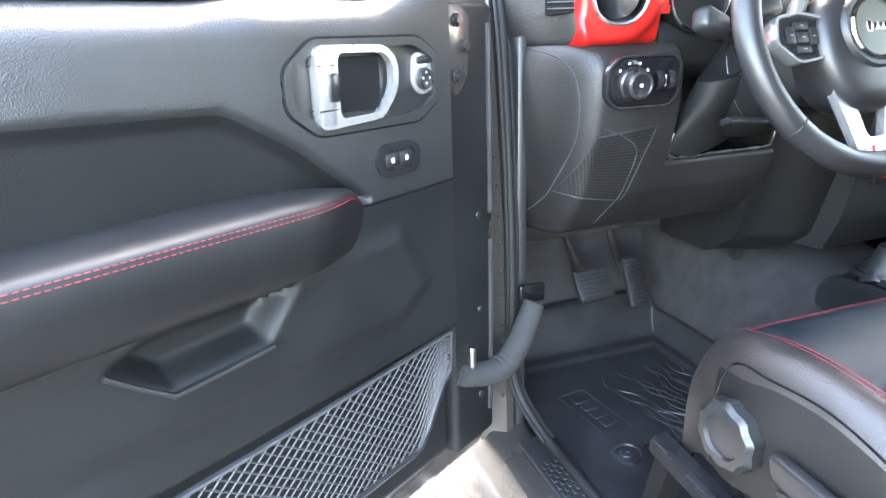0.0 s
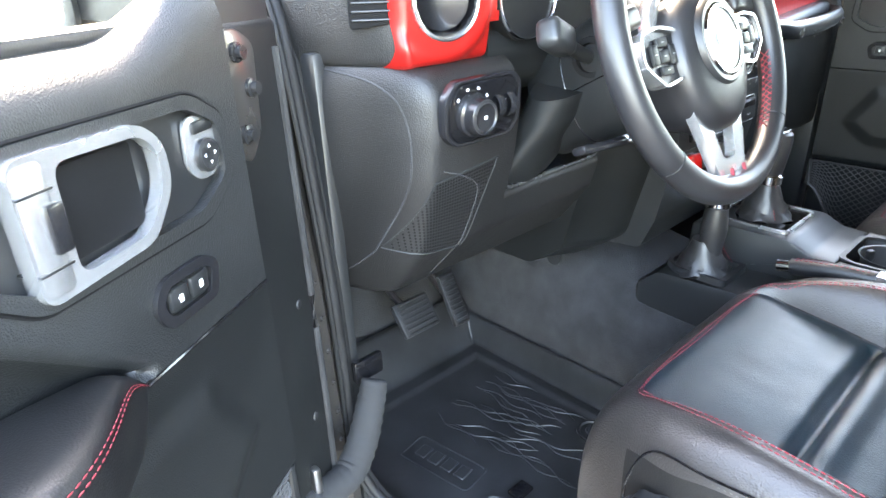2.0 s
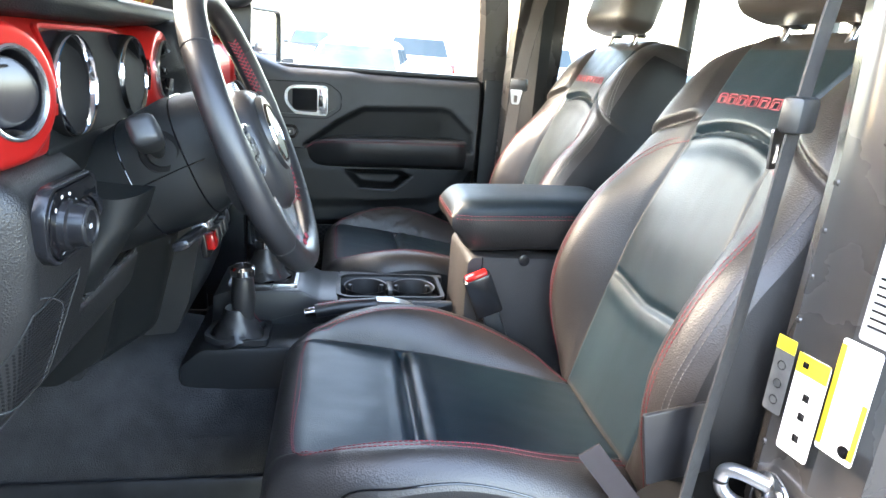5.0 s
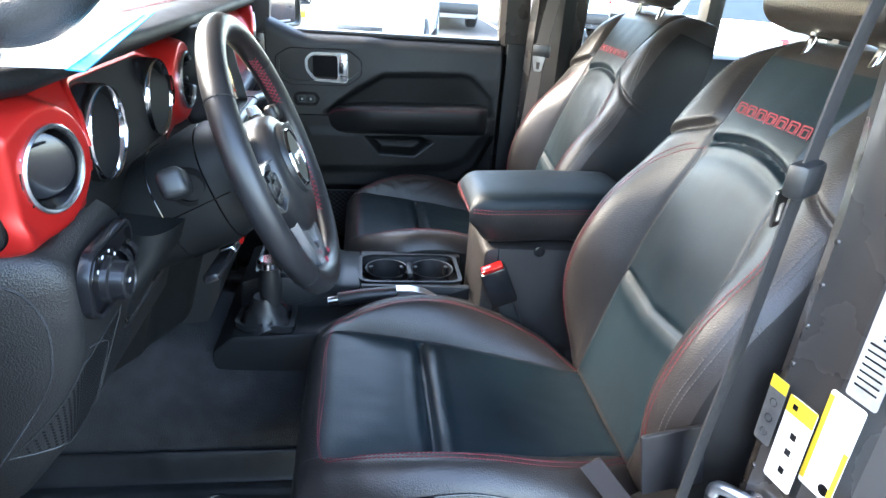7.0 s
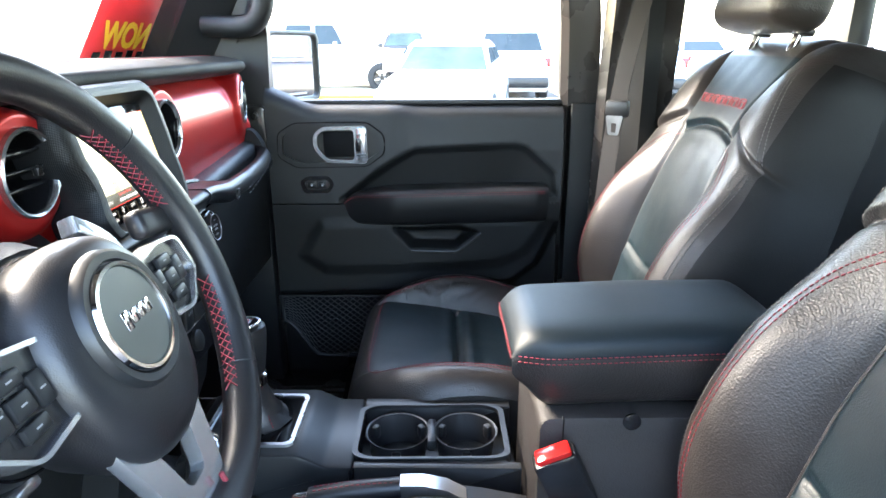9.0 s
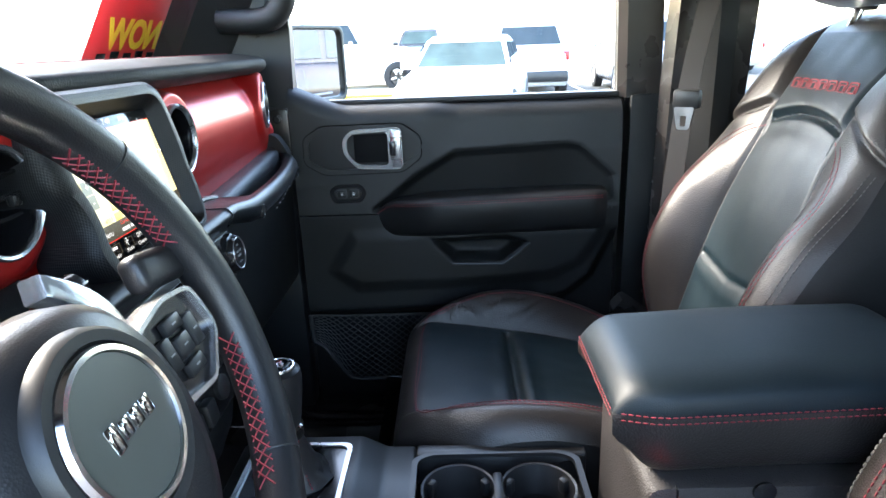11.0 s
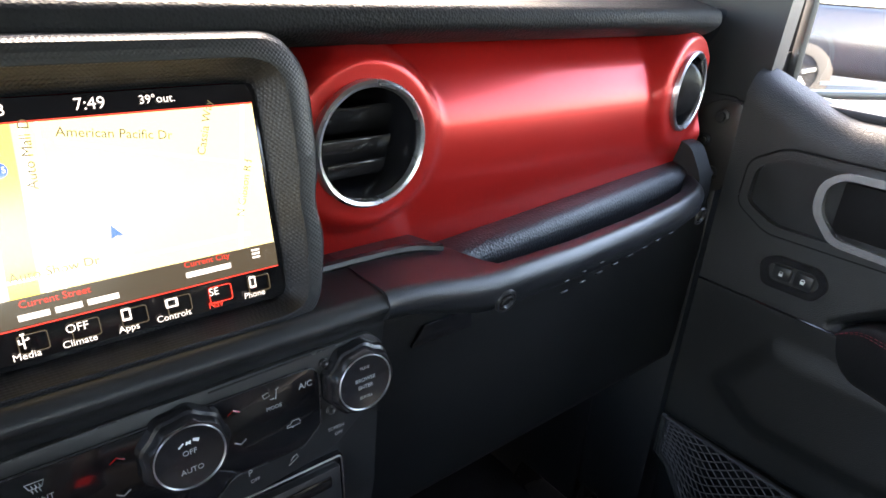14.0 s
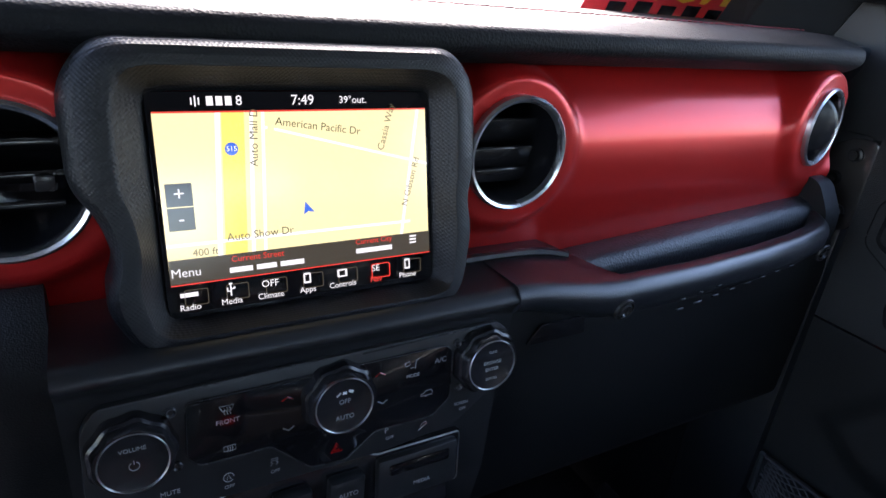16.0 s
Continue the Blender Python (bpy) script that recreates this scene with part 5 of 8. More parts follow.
tile("map", -0.085, -0.0375, 0.085, 0.0515, MAP, 0.0002)
tile("highway", -0.049, -0.0375, -0.036, 0.0515, ROADY, 0.0004, lean=0.005)
for x, w, lean in ((-0.0535, 0.0028, 0.006), (-0.0335, 0.0022, 0.0055), (-0.026, 0.0018, 0.005)):
    tile("street", x, -0.0375, x + w, 0.0515, ROADW, 0.0006, lean=lean)
tile("street", -0.085, -0.0245, 0.075, -0.0228, ROADW, 0.0006)
tile("street", 0.066, -0.0375, 0.068, 0.0515, ROADW, 0.0006, lean=0.016)
tile("street", -0.02, 0.0415, -0.018, 0.043, ROADW, 0.0006)
b = bmesh.new()
b.faces.new([b.verts.new(SCR @ Vector(p)) for p in ((-0.018, -0.001, 0.0440), (-0.018, -0.001, 0.0425), (0.085, -0.001, 0.0165), (0.085, -0.001, 0.018))])
part("street", b, ROADW, TS)
words("American Pacific Dr", 0.014, 0.0420, 0.0068, INK, -8)
words("Auto Mall D", -0.0265, 0.0365, 0.0068, INK, 86)
words("Cassia Way", 0.0595, 0.0405, 0.0066, INK, 72)
words("N Gibson Rd", 0.076, 0.0035, 0.0064, INK, 72)
words("Auto Show Dr", -0.027, -0.0215, 0.0068, INK, 1)
words("400 ft", -0.060, -0.0290, 0.0062, INK, 0)
part("route_shield", lathe([(0.0038, 0), (0, 0.0001)], 16, SCR @ mv(-0.0440, -0.0014, 0.0325, rx=90)), BLUE, TS)
words("515", -0.0400, 0.0305, 0.0042, ROADW, 0, 0.0018)
b = bmesh.new()
b.faces.new([b.verts.new(SCR @ Vector(p)) for p in ((-0.0035, -0.0016, -0.0100), (-0.0005, -0.0016, -0.0083), (0.0035, -0.0016, -0.0090), (-0.0022, -0.0016, -0.0020))])
part("position_arrow", b, BLUE, TS)
tile("zoom_key", -0.0785, -0.001, -0.064, 0.0123, KEY, 0.001), tile("zoom_key", -0.0785, -0.0150, -0.064, -0.0017, KEY, 0.001)
words("+", -0.0713, 0.0060, 0.011, GLYPH, 0, 0.0016), words("-", -0.0713, -0.0080, 0.011, GLYPH, 0, 0.0016)
tile("red_line", -0.085, 0.0516, 0.085, 0.0524, LINE, 0.0004)
for k, h in enumerate((0.004, 0.006, 0.004)):
    tile("signal_mark", -0.0600 + 0.002 * k, 0.0580 - h / 2, -0.0592 + 0.002 * k, 0.0580 + h / 2, GLYPH, 0.0004)
for k in range(3):
    tile("station_mark", -0.0515 + 0.0052 * k, 0.0555, -0.0478 + 0.0052 * k, 0.0607, GLYPH, 0.0004)
words("8", -0.0335, 0.0580, 0.0078, GLYPH), words("7:49", 0.0045, 0.0580, 0.0085, GLYPH), words("39°out.", 0.0370, 0.0580, 0.0062, GLYPH)
tile("info_strip", -0.085, -0.0465, 0.085, -0.0320, STRIP, 0.001)
words("Menu", -0.072, -0.0400, 0.0075, GLYPH, 0, 0.0016)
words("Current Street", -0.030, -0.0352, 0.0053, LINE, 0, 0.0016), address_bars(-0.0245, -0.0418, 0.046)
words("Current City", 0.047, -0.0340, 0.0050, LINE, 0, 0.0016), address_bars(0.047, -0.0400, 0.026)
for k in range(3):
    tile("menu_mark", 0.0735, -0.0392 + 0.0022 * k, 0.0785, -0.0380 + 0.0022 * k, GLYPH, 0.0016)
tile("red_line", -0.085, -0.0474, 0.085, -0.0467, LINE, 0.0012)
for k, (name_, glyph) in enumerate((("Radio", ""), ("Media", ""), ("Climate", "OFF"), ("Apps", ""), ("Controls", ""), ("Nav", "SE"), ("Phone", ""))):
    x = -0.0715 + 0.0238 * k
    ink = LINE if name_ == "Nav" else GLYPH
    o = rounded([(-0.0068, -0.005), (0.0068, -0.005), (0.0068, 0.005), (-0.0068, 0.005)], 0.0016)
    i = rounded([(-0.0063, -0.0045), (0.0063, -0.0045), (0.0063, 0.0045), (-0.0063, 0.0045)], 0.0014)
    part("icon_frame", frame_prism(o, i, 0.0004, SCR @ mv(x, -0.0010, -0.0535)), LINE if name_ == "Nav" else STRIP, TS)
    if name_ in ("Climate", "Nav"):
        words(glyph, x, -0.0535, 0.0062, GLYPH)
    elif name_ == "Radio":
        tile("icon_bar", x - 0.005, -0.0548, x + 0.005, -0.0522, GLYPH, 0.0008)
    elif name_ == "Media":
        for x0, z0, x1, z1 in ((-0.0004, -0.0042, 0.0004, 0.0036), (-0.0024, -0.0008, -0.0016, 0.0010), (-0.0024, -0.0016, 0.0, -0.0009), (0.0016, 0.0, 0.0026, 0.0012), (0.0, -0.0002, 0.0020, 0.0005), (-0.0010, 0.0028, 0.0010, 0.0038)):
            tile("icon_bar", x + x0, -0.0535 + z0, x + x1, -0.0535 + z1, GLYPH, 0.0008)
    else:
        w_, h_ = {"Apps": (0.0024, 0.0034), "Controls": (0.0034, 0.0026), "Phone": (0.0020, 0.0036)}[name_]
        o = rounded([(-w_, -h_), (w_, -h_), (w_, h_), (-w_, h_)], 0.0008)
        i = rounded([(-w_ * 0.62, -h_ * 0.66), (w_ * 0.62, -h_ * 0.66), (w_ * 0.62, h_ * 0.66), (-w_ * 0.62, h_ * 0.66)], 0.0004)
        part("icon_shape", frame_prism(o, i, 0.0003, SCR @ mv(x - 0.004, -0.0012, -0.0515)), GLYPH, TS)
    words(name_, x, -0.0612, 0.0052, ink)

# climate panel
CLI = pose(0, 0.0385, 1.306, 0, 0, 0) @ pose(0, 0, 0, -7, 0, 0)
plate = rounded([(-0.143, -0.040), (-0.141, 0.004), (-0.132, 0.018), (0.134, 0.021), (0.146, 0.010), (0.145, -0.026), (0.100, -0.058), (0.045, -0.064), (-0.060, -0.064), (-0.120, -0.058)], 0.006)
part("control_bed", prism(plate, 0.012, 0.0012, CLI @ mv(0, -0.0045, 0)), PLASTIC, DASH, "black bed of the climate controls")
glass_ = rounded([(-0.086, 0.010), (-0.088, -0.027), (-0.081, -0.034), (-0.038, -0.034), (-0.013, -0.058), (0.013, -0.060), (0.034, -0.044), (0.080, -0.044), (0.094, -0.032), (0.095, 0.006), (0.089, 0.011)], 0.0035)
CP = part("climate_panel", prism(glass_, 0.006, 0.0008, CLI @ mv(0, -0.006, 0)), GLOSSBLACK, DASH, "gloss black climate control panel")
part("panel_trim", tube([CLI @ Vector((u, -0.0062, w)) for u, w in glass_], 0.0005, 6, True), DARKSTEEL, CP, "thin trim line")
for u0, u1 in ((-0.130, -0.006), (0.026, 0.132)):
    part("panel_trim", tube([CLI @ Vector((u0 + (u1 - u0) * i / 6, -0.0050, 0.0175 + 0.003 * i / 6)) for i in range(7)], 0.0006, 6), DARKSTEEL, CP, "thin trim line")
for x, z in ((-0.094, 0.006), (-0.0935, -0.031), (0.0995, 0.010), (0.102, -0.026)):
    part("torx_screw", lathe([(0.0033, 0), (0.0033, 0.0012), (0.0026, 0.0018), (0.0016, 0.0006), (0, 0.0006)], 16, CLI @ mv(x, -0.0046, z, rx=90)), DARKSTEEL, CP)


def glyph(name, lines, x, z, mat, parent, k=1.0, r=0.00032, m=None):
    """Thin drawn lines of a symbol, in millimetres round its centre."""
    base = m if m is not None else CLI @ mv(x, -0.0064, z, rx=90)
    b_ = bmesh.new()
    for ln in lines:
        tube([base @ Vector((u * k / 1000, w * k / 1000, 0.0)) for u, w in ln], r, 4, bm=b_)
    return part(name, b_, mat, parent)


SCREENS = [[(-5, 3), (5, 3), (3.2, -1), (-3.2, -1), (-5, 3)], [(-2, 1.5), (-1.4, 0), (-2.2, -2), (-1.6, -4)], [(0, 1.5), (0.6, 0), (-0.2, -2), (0.4, -4)], [(2, 1.5), (2.6, 0), (1.8, -2), (2.4, -4)]]
REAR = [[(-5, 2.5), (5, 2.5), (5, -2.5), (-5, -2.5), (-5, 2.5)], [(-2, 1.5), (-1.4, 0), (-2, -3.5)], [(0, 1.5), (0.6, 0), (0, -3.5)], [(2, 1.5), (2.6, 0), (2, -3.5)]]
CARLINE = [[(-6, -2), (-6, 0), (-3, 0.5), (-1, 3), (5, 3), (6, 1), (6, -2), (-6, -2)], [(-2, -2), (-1, -3.4), (0, -2)]]
SLOPELINE = [[(-5, -4), (5, 2)], [(-3, 0), (-1, 3), (3, 5), (4, 3)]]
CIRCLED = [[(4 * math.cos(q), 4 * math.sin(q)) for q in (2 * math.pi * i / 16 for i in range(15))], [(-1.6, -2), (0, 2.2), (1.6, -2)]]
SKID = [[(-3, 3), (3, 3), (3, 1), (-3, 1), (-3, 3)], [(-4, 0), (-2, -2), (-4, -4)], [(1, 0), (3, -2), (1, -4)]]
BODYSEAT = [[(3, -4), (4, 3), (6, 4)], [(2, -3), (-1, -3)], [(-6, 2), (-2, 3), (-1, 0), (-5, -1), (-6, 2)]]
for lines, x, z, k in ((SCREENS, -0.063, 0.0005, 0.85), (REAR, -0.063, -0.027, 0.7), (CARLINE, 0.0745, -0.024, 0.75), (SLOPELINE, 0.072, -0.0505, 0.7), (CIRCLED, -0.065, -0.048, 0.8), (SKID, -0.036, -0.0455, 0.7), (BODYSEAT, 0.062, 0.002, 0.9)):
    glyph("panel_symbol", lines, x, z, DIM, CP, k)
for x, z, up in ((-0.026, -0.002, 1), (-0.026, -0.024, -1), (0.038, 0.0, 1), (0.040, -0.022, -1)):
    glyph("panel_arrow", [[(-4, -1.2 * up), (0, 1.4 * up), (4, -1.2 * up)]], x, z, REDLIGHT if up > 0 else DIM, CP, 0.9, 0.0005)
glyph("hazard_mark", [[(-4.5, -3.5), (0, 4), (4.5, -3.5), (-4.5, -3.5)], [(-2.2, -2.2), (0, 1.6), (2.2, -2.2), (-2.2, -2.2)]], 0.006, -0.0485, REDLIGHT, CP, 0.9, 0.0004)
for t_, x, z, s_ in (("FRONT", -0.063, -0.0078, 0.0043), ("MODE", 0.063, -0.0068, 0.0036), ("A/C", 0.085, 0.0005, 0.0058), ("OFF", -0.065, -0.0548, 0.0036), ("OFF", -0.036, -0.0530, 0.0036), ("P", 0.043, -0.0460, 0.0062), ("OFF", 0.0455, -0.0525, 0.0036), ("MUTE", -0.099, -0.0475, 0.0044), ("SCREEN", 0.104, -0.0398, 0.0034), ("OFF", 0.1055, -0.0448, 0.0034)):
    lettering("panel_text", t_, s_, CLI @ mv(x, -0.0066, z, rx=90), DIM, CP, 0.0001)
for x, z, r, txt in ((-0.116, -0.0125, 0.0190, ("VOLUME",)), (0.008, -0.0095, 0.0200, ("OFF", "AUTO")), (0.122, -0.0065, 0.0200, ("BROWSE", "ENTER"))):
    m = CLI @ mv(x, -0.0045, z, rx=90)
    kn = lathe([(r * 1.30, -0.002), (r * 1.28, 0.003), (r * 1.24, 0.0075), (r * 1.15, 0.0085), (r * 1.11, 0.0120), (r * 1.05, 0.0140), (r * 0.99, 0.0142), (r * 0.93, 0.0136), (0, 0.0136)], 90, m)
    scallop(kn, m, 9, 0.030, r * 1.03)
    ko = part("knob", kn, SATIN, CP, "black round control knob")
    part("knob_ring", lathe([(r * 0.945, 0.0138), (r * 0.955, 0.0146), (r * 0.975, 0.0149), (r * 0.995, 0.0143)], 56, m), STEEL, ko)
    top_ = 0.0139
    if txt[0] == "VOLUME":
        lettering("knob_text", "VOLUME", 0.0036, m @ mv(0, 0.0085, top_), DIM, ko, 0.0001)
        glyph("power_mark", [[(3 * math.cos(q), 3 * math.sin(q)) for q in (radians(120 + 300 * i / 12) for i in range(13))], [(0, 1.2), (0, 4)]], 0, 0, DIM, ko, 0.9, 0.0003, m @ mv(0, -0.002, top_))
    elif txt[0] == "OFF":
        lettering("knob_text", "OFF", 0.0046, m @ mv(0, 0.0030, top_), DIM, ko, 0.0001)
        lettering("knob_text", "AUTO", 0.0046, m @ mv(0, -0.0085, top_), DIM, ko, 0.0001)
        glyph("fan_mark", [[(-6, -1), (-3, 1.5)], [(-1.6, 0), (1.6, 1.6)], [(-1.2, 1.6), (1.2, 0)], [(3, 2.4), (6.5, 1.2), (6, 0), (3, 1.6)]], 0, 0, WHITE, ko, 0.9, 0.0006, m @ mv(0, 0.0085, top_))
    else:
        lettering("knob_text", "BROWSE", 0.0038, m @ mv(0, 0.0022, top_), DIM, ko, 0.0001)
        lettering("knob_text", "ENTER", 0.0038, m @ mv(0, -0.0032, top_), DIM, ko, 0.0001)
        lettering("knob_text", "TUNE", 0.0028, m @ mv(0, 0.0105, top_), DIM, ko, 0.0001)
        lettering("knob_text", "SCROLL", 0.0028, m @ mv(0, -0.0108, top_), DIM, ko, 0.0001)

# switch rows below
ROW = pose(0, 0.0445, 1.204, 0, 0, 0) @ pose(0, 0, 0, -6, 0, 0)
o = rounded([(-0.115, -0.026), (-0.115, 0.022), (-0.075, 0.022), (-0.060, 0.028), (0.034, 0.028), (0.044, 0.022), (0.118, 0.022), (0.118, -0.026)], 0.004)
SW = part("switch_panel", prism(o, 0.010, 0.0012, ROW @ mv(0, -0.004, 0)), SATIN, DASH, "black window switch panel with silver edge")
part("panel_trim", tube([ROW @ Vector((u * 0.985, -0.0045, w * 0.96)) for u, w in o + o[:1]], 0.0007, 6), STEEL, SW, "thin bright trim line")
for x in (-0.062, -0.022, 0.018):
    wb = part("window_switch", rbox(0.028, 0.012, 0.036, 0.004, ROW @ mv(x, -0.008, -0.002, rx=8)), PLASTIC, SW)
    part("switch_mark", rbox(0.014, 0.0006, 0.0012, 0.0002, ROW @ mv(x, -0.0146, 0.009), 1), WHITE, wb)
lettering("switch_text", "AUTO", 0.0055, ROW @ mv(0.018, -0.0150, 0.002, rx=90), DIM, SW, 0.0001)
md = part("media_door", rbox(0.070, 0.010, 0.040, 0.004, ROW @ mv(0.078, -0.006, -0.002)), PLASTIC, SW)
part("door_slot", rbox(0.052, 0.004, 0.010, 0.002, ROW @ mv(0.078, -0.0105, 0.008)), GLOSSBLACK, md)
lettering("door_text", "MEDIA", 0.0050, ROW @ mv(0.080, -0.0113, -0.010, rx=90), DIM, md, 0.0001)
LOW = pose(0, 0.052, 1.143, 0, 0, 0) @ pose(0, 0, 0, -10, 0, 0)
o = rounded([(-0.125, -0.030), (-0.120, 0.030), (0.115, 0.030), (0.120, -0.030)], 0.006)
LP = part("axle_panel", prism(o, 0.010, 0.0012, LOW @ mv(0, -0.004, 0)), SATIN, DASH, "black off-road switch panel")
part("lock_switch", rbox(0.034, 0.014, 0.030, 0.004, LOW @ mv(-0.098, -0.010, -0.004)), REDLIGHT, LP, "red axle lock switch")
for x in (-0.058, -0.024, 0.012):
    part("toggle", rbox(0.026, 0.014, 0.030, 0.004, LOW @ mv(x, -0.010, -0.004)), PLASTIC, LP)
part("socket_cap", lathe([(0.016, 0), (0.016, 0.006), (0.013, 0.008), (0, 0.008)], 24, LOW @ mv(0.065, -0.004, 0, rx=90)), PLASTIC, LP)

# light switch left of the wheel
LS = pose(-0.586, 0.083, 1.312, 0, 0, 0) @ pose(0, 0, 0, 2, 0, 0)
o = rounded([(-0.058, -0.020), (-0.058, 0.016), (-0.042, 0.034), (0.046, 0.034), (0.058, 0.024), (0.058, -0.016), (0.044, -0.034), (-0.042, -0.034)], 0.009)
LSP = part("light_switch", prism(o, 0.014, 0.003, LS @ mv(0, -0.008, 0)), GLOSSBLACK, DASH, "black light switch with chrome-edged knob")
part("switch_surround", frame_prism([(u * 1.12, w * 1.12) for u, w in o], o, 0.012, LS @ mv(0, -0.007, 0), r=0.002), SATIN, LSP)
m = LS @ mv(-0.022, -0.008, -0.002, rx=90)
kn = lathe([(0.026, 0), (0.025, 0.006), (0.022, 0.008), (0.0205, 0.020), (0.018, 0.022), (0.0155, 0.021), (0, 0.021)], 40, m)
lk = part("knob", kn, SATIN, LSP)
part("knob_ring", lathe([(0.0155, 0.0212), (0.017, 0.0228), (0.0195, 0.0215), (0.0202, 0.019)], 40, m), DARKSTEEL, lk)
part("knob_mark", rbox(0.005, 0.004, 0.0004, 0, m @ mv(0, 0, 0.0213), 1), WHITE, lk)
for k in range(4):
    q = radians(140 - 34 * k)
    part("light_symbol", rbox(0.004, 0.003, 0.0004, 0.0001, m @ mv(0.030 * math.cos(q), 0.030 * math.sin(q), 0.0003, rz=math.degrees(q) - 90), 1), WHITE, LSP)
for x in (0.022, 0.042):
    part("thumbwheel", lathe([(0.015, -0.0065), (0.0165, -0.003), (0.0165, 0.003), (0.015, 0.0065), (0, 0.0065)], 28, LS @ mv(x, -0.002, 0.0, ry=90)), SATIN, LSP)
part("thumb_symbol", rbox(0.006, 0.0006, 0.016, 0.0002, LS @ mv(0.0320, -0.0088, 0.0), 1), WHITE, LSP)
# side demister vent on the dash end
o = rounded([(-0.028, -0.026), (-0.028, 0.036), (0.022, 0.036), (0.026, -0.020)], 0.006)
DV = part("demister_vent", prism(o, 0.01, 0.002, mv(-0.684, 0.146, 1.432, rz=-38) @ mv(0, -0.004, 0)), MATTE, DASH, "small slatted side vent")
for k in range(6):
    part("slat", rbox(0.044, 0.004, 0.0022, 0.0008, mv(-0.684, 0.146, 1.432, rz=-38) @ mv(-0.002, -0.0055, -0.016 + 0.0088 * k, rx=-25)), PLASTIC, DV)


# ---- steering wheel and column ----
EM = Vector((-0.371, -0.092, 1.384))
WM = pose(*EM, 0, 0, 0) @ pose(0, 0, 0, 90 - 22, 0, 0)
WHEEL = thing("steering_wheel", "black leather steering wheel with red stitching and silver spokes", "steering wheel", at=WM)


def rim_at(q, r=0.180, z=-0.020):
    return Vector((r * math.cos(q), r * math.sin(q), z))


rim = tube([rim_at(2 * math.pi * i / 112) for i in range(112)], 0.0172, 22, True)
RM = part("rim", rim, LEATHER_SOFT, WHEEL, "leather-wrapped rim")
for a0 in (38, 142, 222, 318):
    q = radians(a0)
    part("rim_seam", tube([rim_at(q, 0.180 + 0.0174 * math.cos(p), -0.020 + 0.0174 * math.sin(p)) for p in (2 * math.pi * i / 20 for i in range(20))], 0.0007, 5, True), PLASTIC, RM)
for a0, a1 in ((48, 16), (164, 132), (-12, -50), (192, 230)):
    n = 13
    cross = bmesh.new()
    for k in range(n):
        for s in (0, 1):
            p0, p1 = (radians(a0 + (a1 - a0) * (k + d) / n) for d in (-0.25, 1.25))
            w0, w1 = (0.36, -0.36) if s else (-0.36, 0.36)
            pts = []
            for j in range(4):
                f = j / 3
                w = w0 + (w1 - w0) * f
                pts.append(rim_at(p0 + (p1 - p0) * f, 0.180 - 0.0176 * math.cos(w), -0.020 + 0.0176 * math.sin(w)))
            tube(pts, 0.0007, 4, bm=cross)
    part("cross_stitching", cross, REDTHREAD, RM, "red cross stitching on the rim")


def hub_ring(k, z):
    pts = []
    for i in range(48):
        q = 2 * math.pi * i / 48
        c, s = math.cos(q), math.sin(q)
        w = 0.076 if s > 0 else 0.064 + 0.012 * (1 + s)
        pts.append(Vector((k * w * math.copysign(abs(c) ** 0.75, c), k * 0.083 * math.copysign(abs(s) ** 0.85, s) - 0.026, z)))
    return pts


hub = loft([hub_ring(k, z) for k, z in ((0.86, -0.075), (1.0, -0.045), (1.02, -0.028), (0.98, -0.014), (0.88, -0.006), (0.70, -0.002), (0.45, 0.0), (0.05, 0.0005))])
part("airbag_cover", hub, LEATHER_SOFT, WHEEL, "grained black airbag cover")
BADGE = mv(0, -0.008, 0.003)
part("emblem_seat", lathe([(0.0415, -0.004), (0.0425, 0.0012), (0.0480, 0.0016), (0.0505, -0.001), (0.052, -0.006)], 56, BADGE), PLASTIC, WHEEL, "raised black collar round the emblem")
part("emblem", lathe([(0.0365, 0.0002), (0.036, 0.002), (0, 0.0032)], 48, BADGE), material("emblem_grey", (0.075, 0.08, 0.068), 0.35, vary=0.1), WHEEL, "round grey-green wheel emblem")
part("emblem_ring", lathe([(0.036, 0.0), (0.0368, 0.0036), (0.0395, 0.0036), (0.0415, 0.0)], 56, BADGE), CHROME, WHEEL)
for k in range(4):
    part("emblem_mark", rbox(0.0080, 0.010 + 0.004 * (k == 0), 0.0016, 0.003, BADGE @ mv(-0.0145 + 0.0097 * k, 0.001, 0.0036), 2), CHROME, WHEEL)
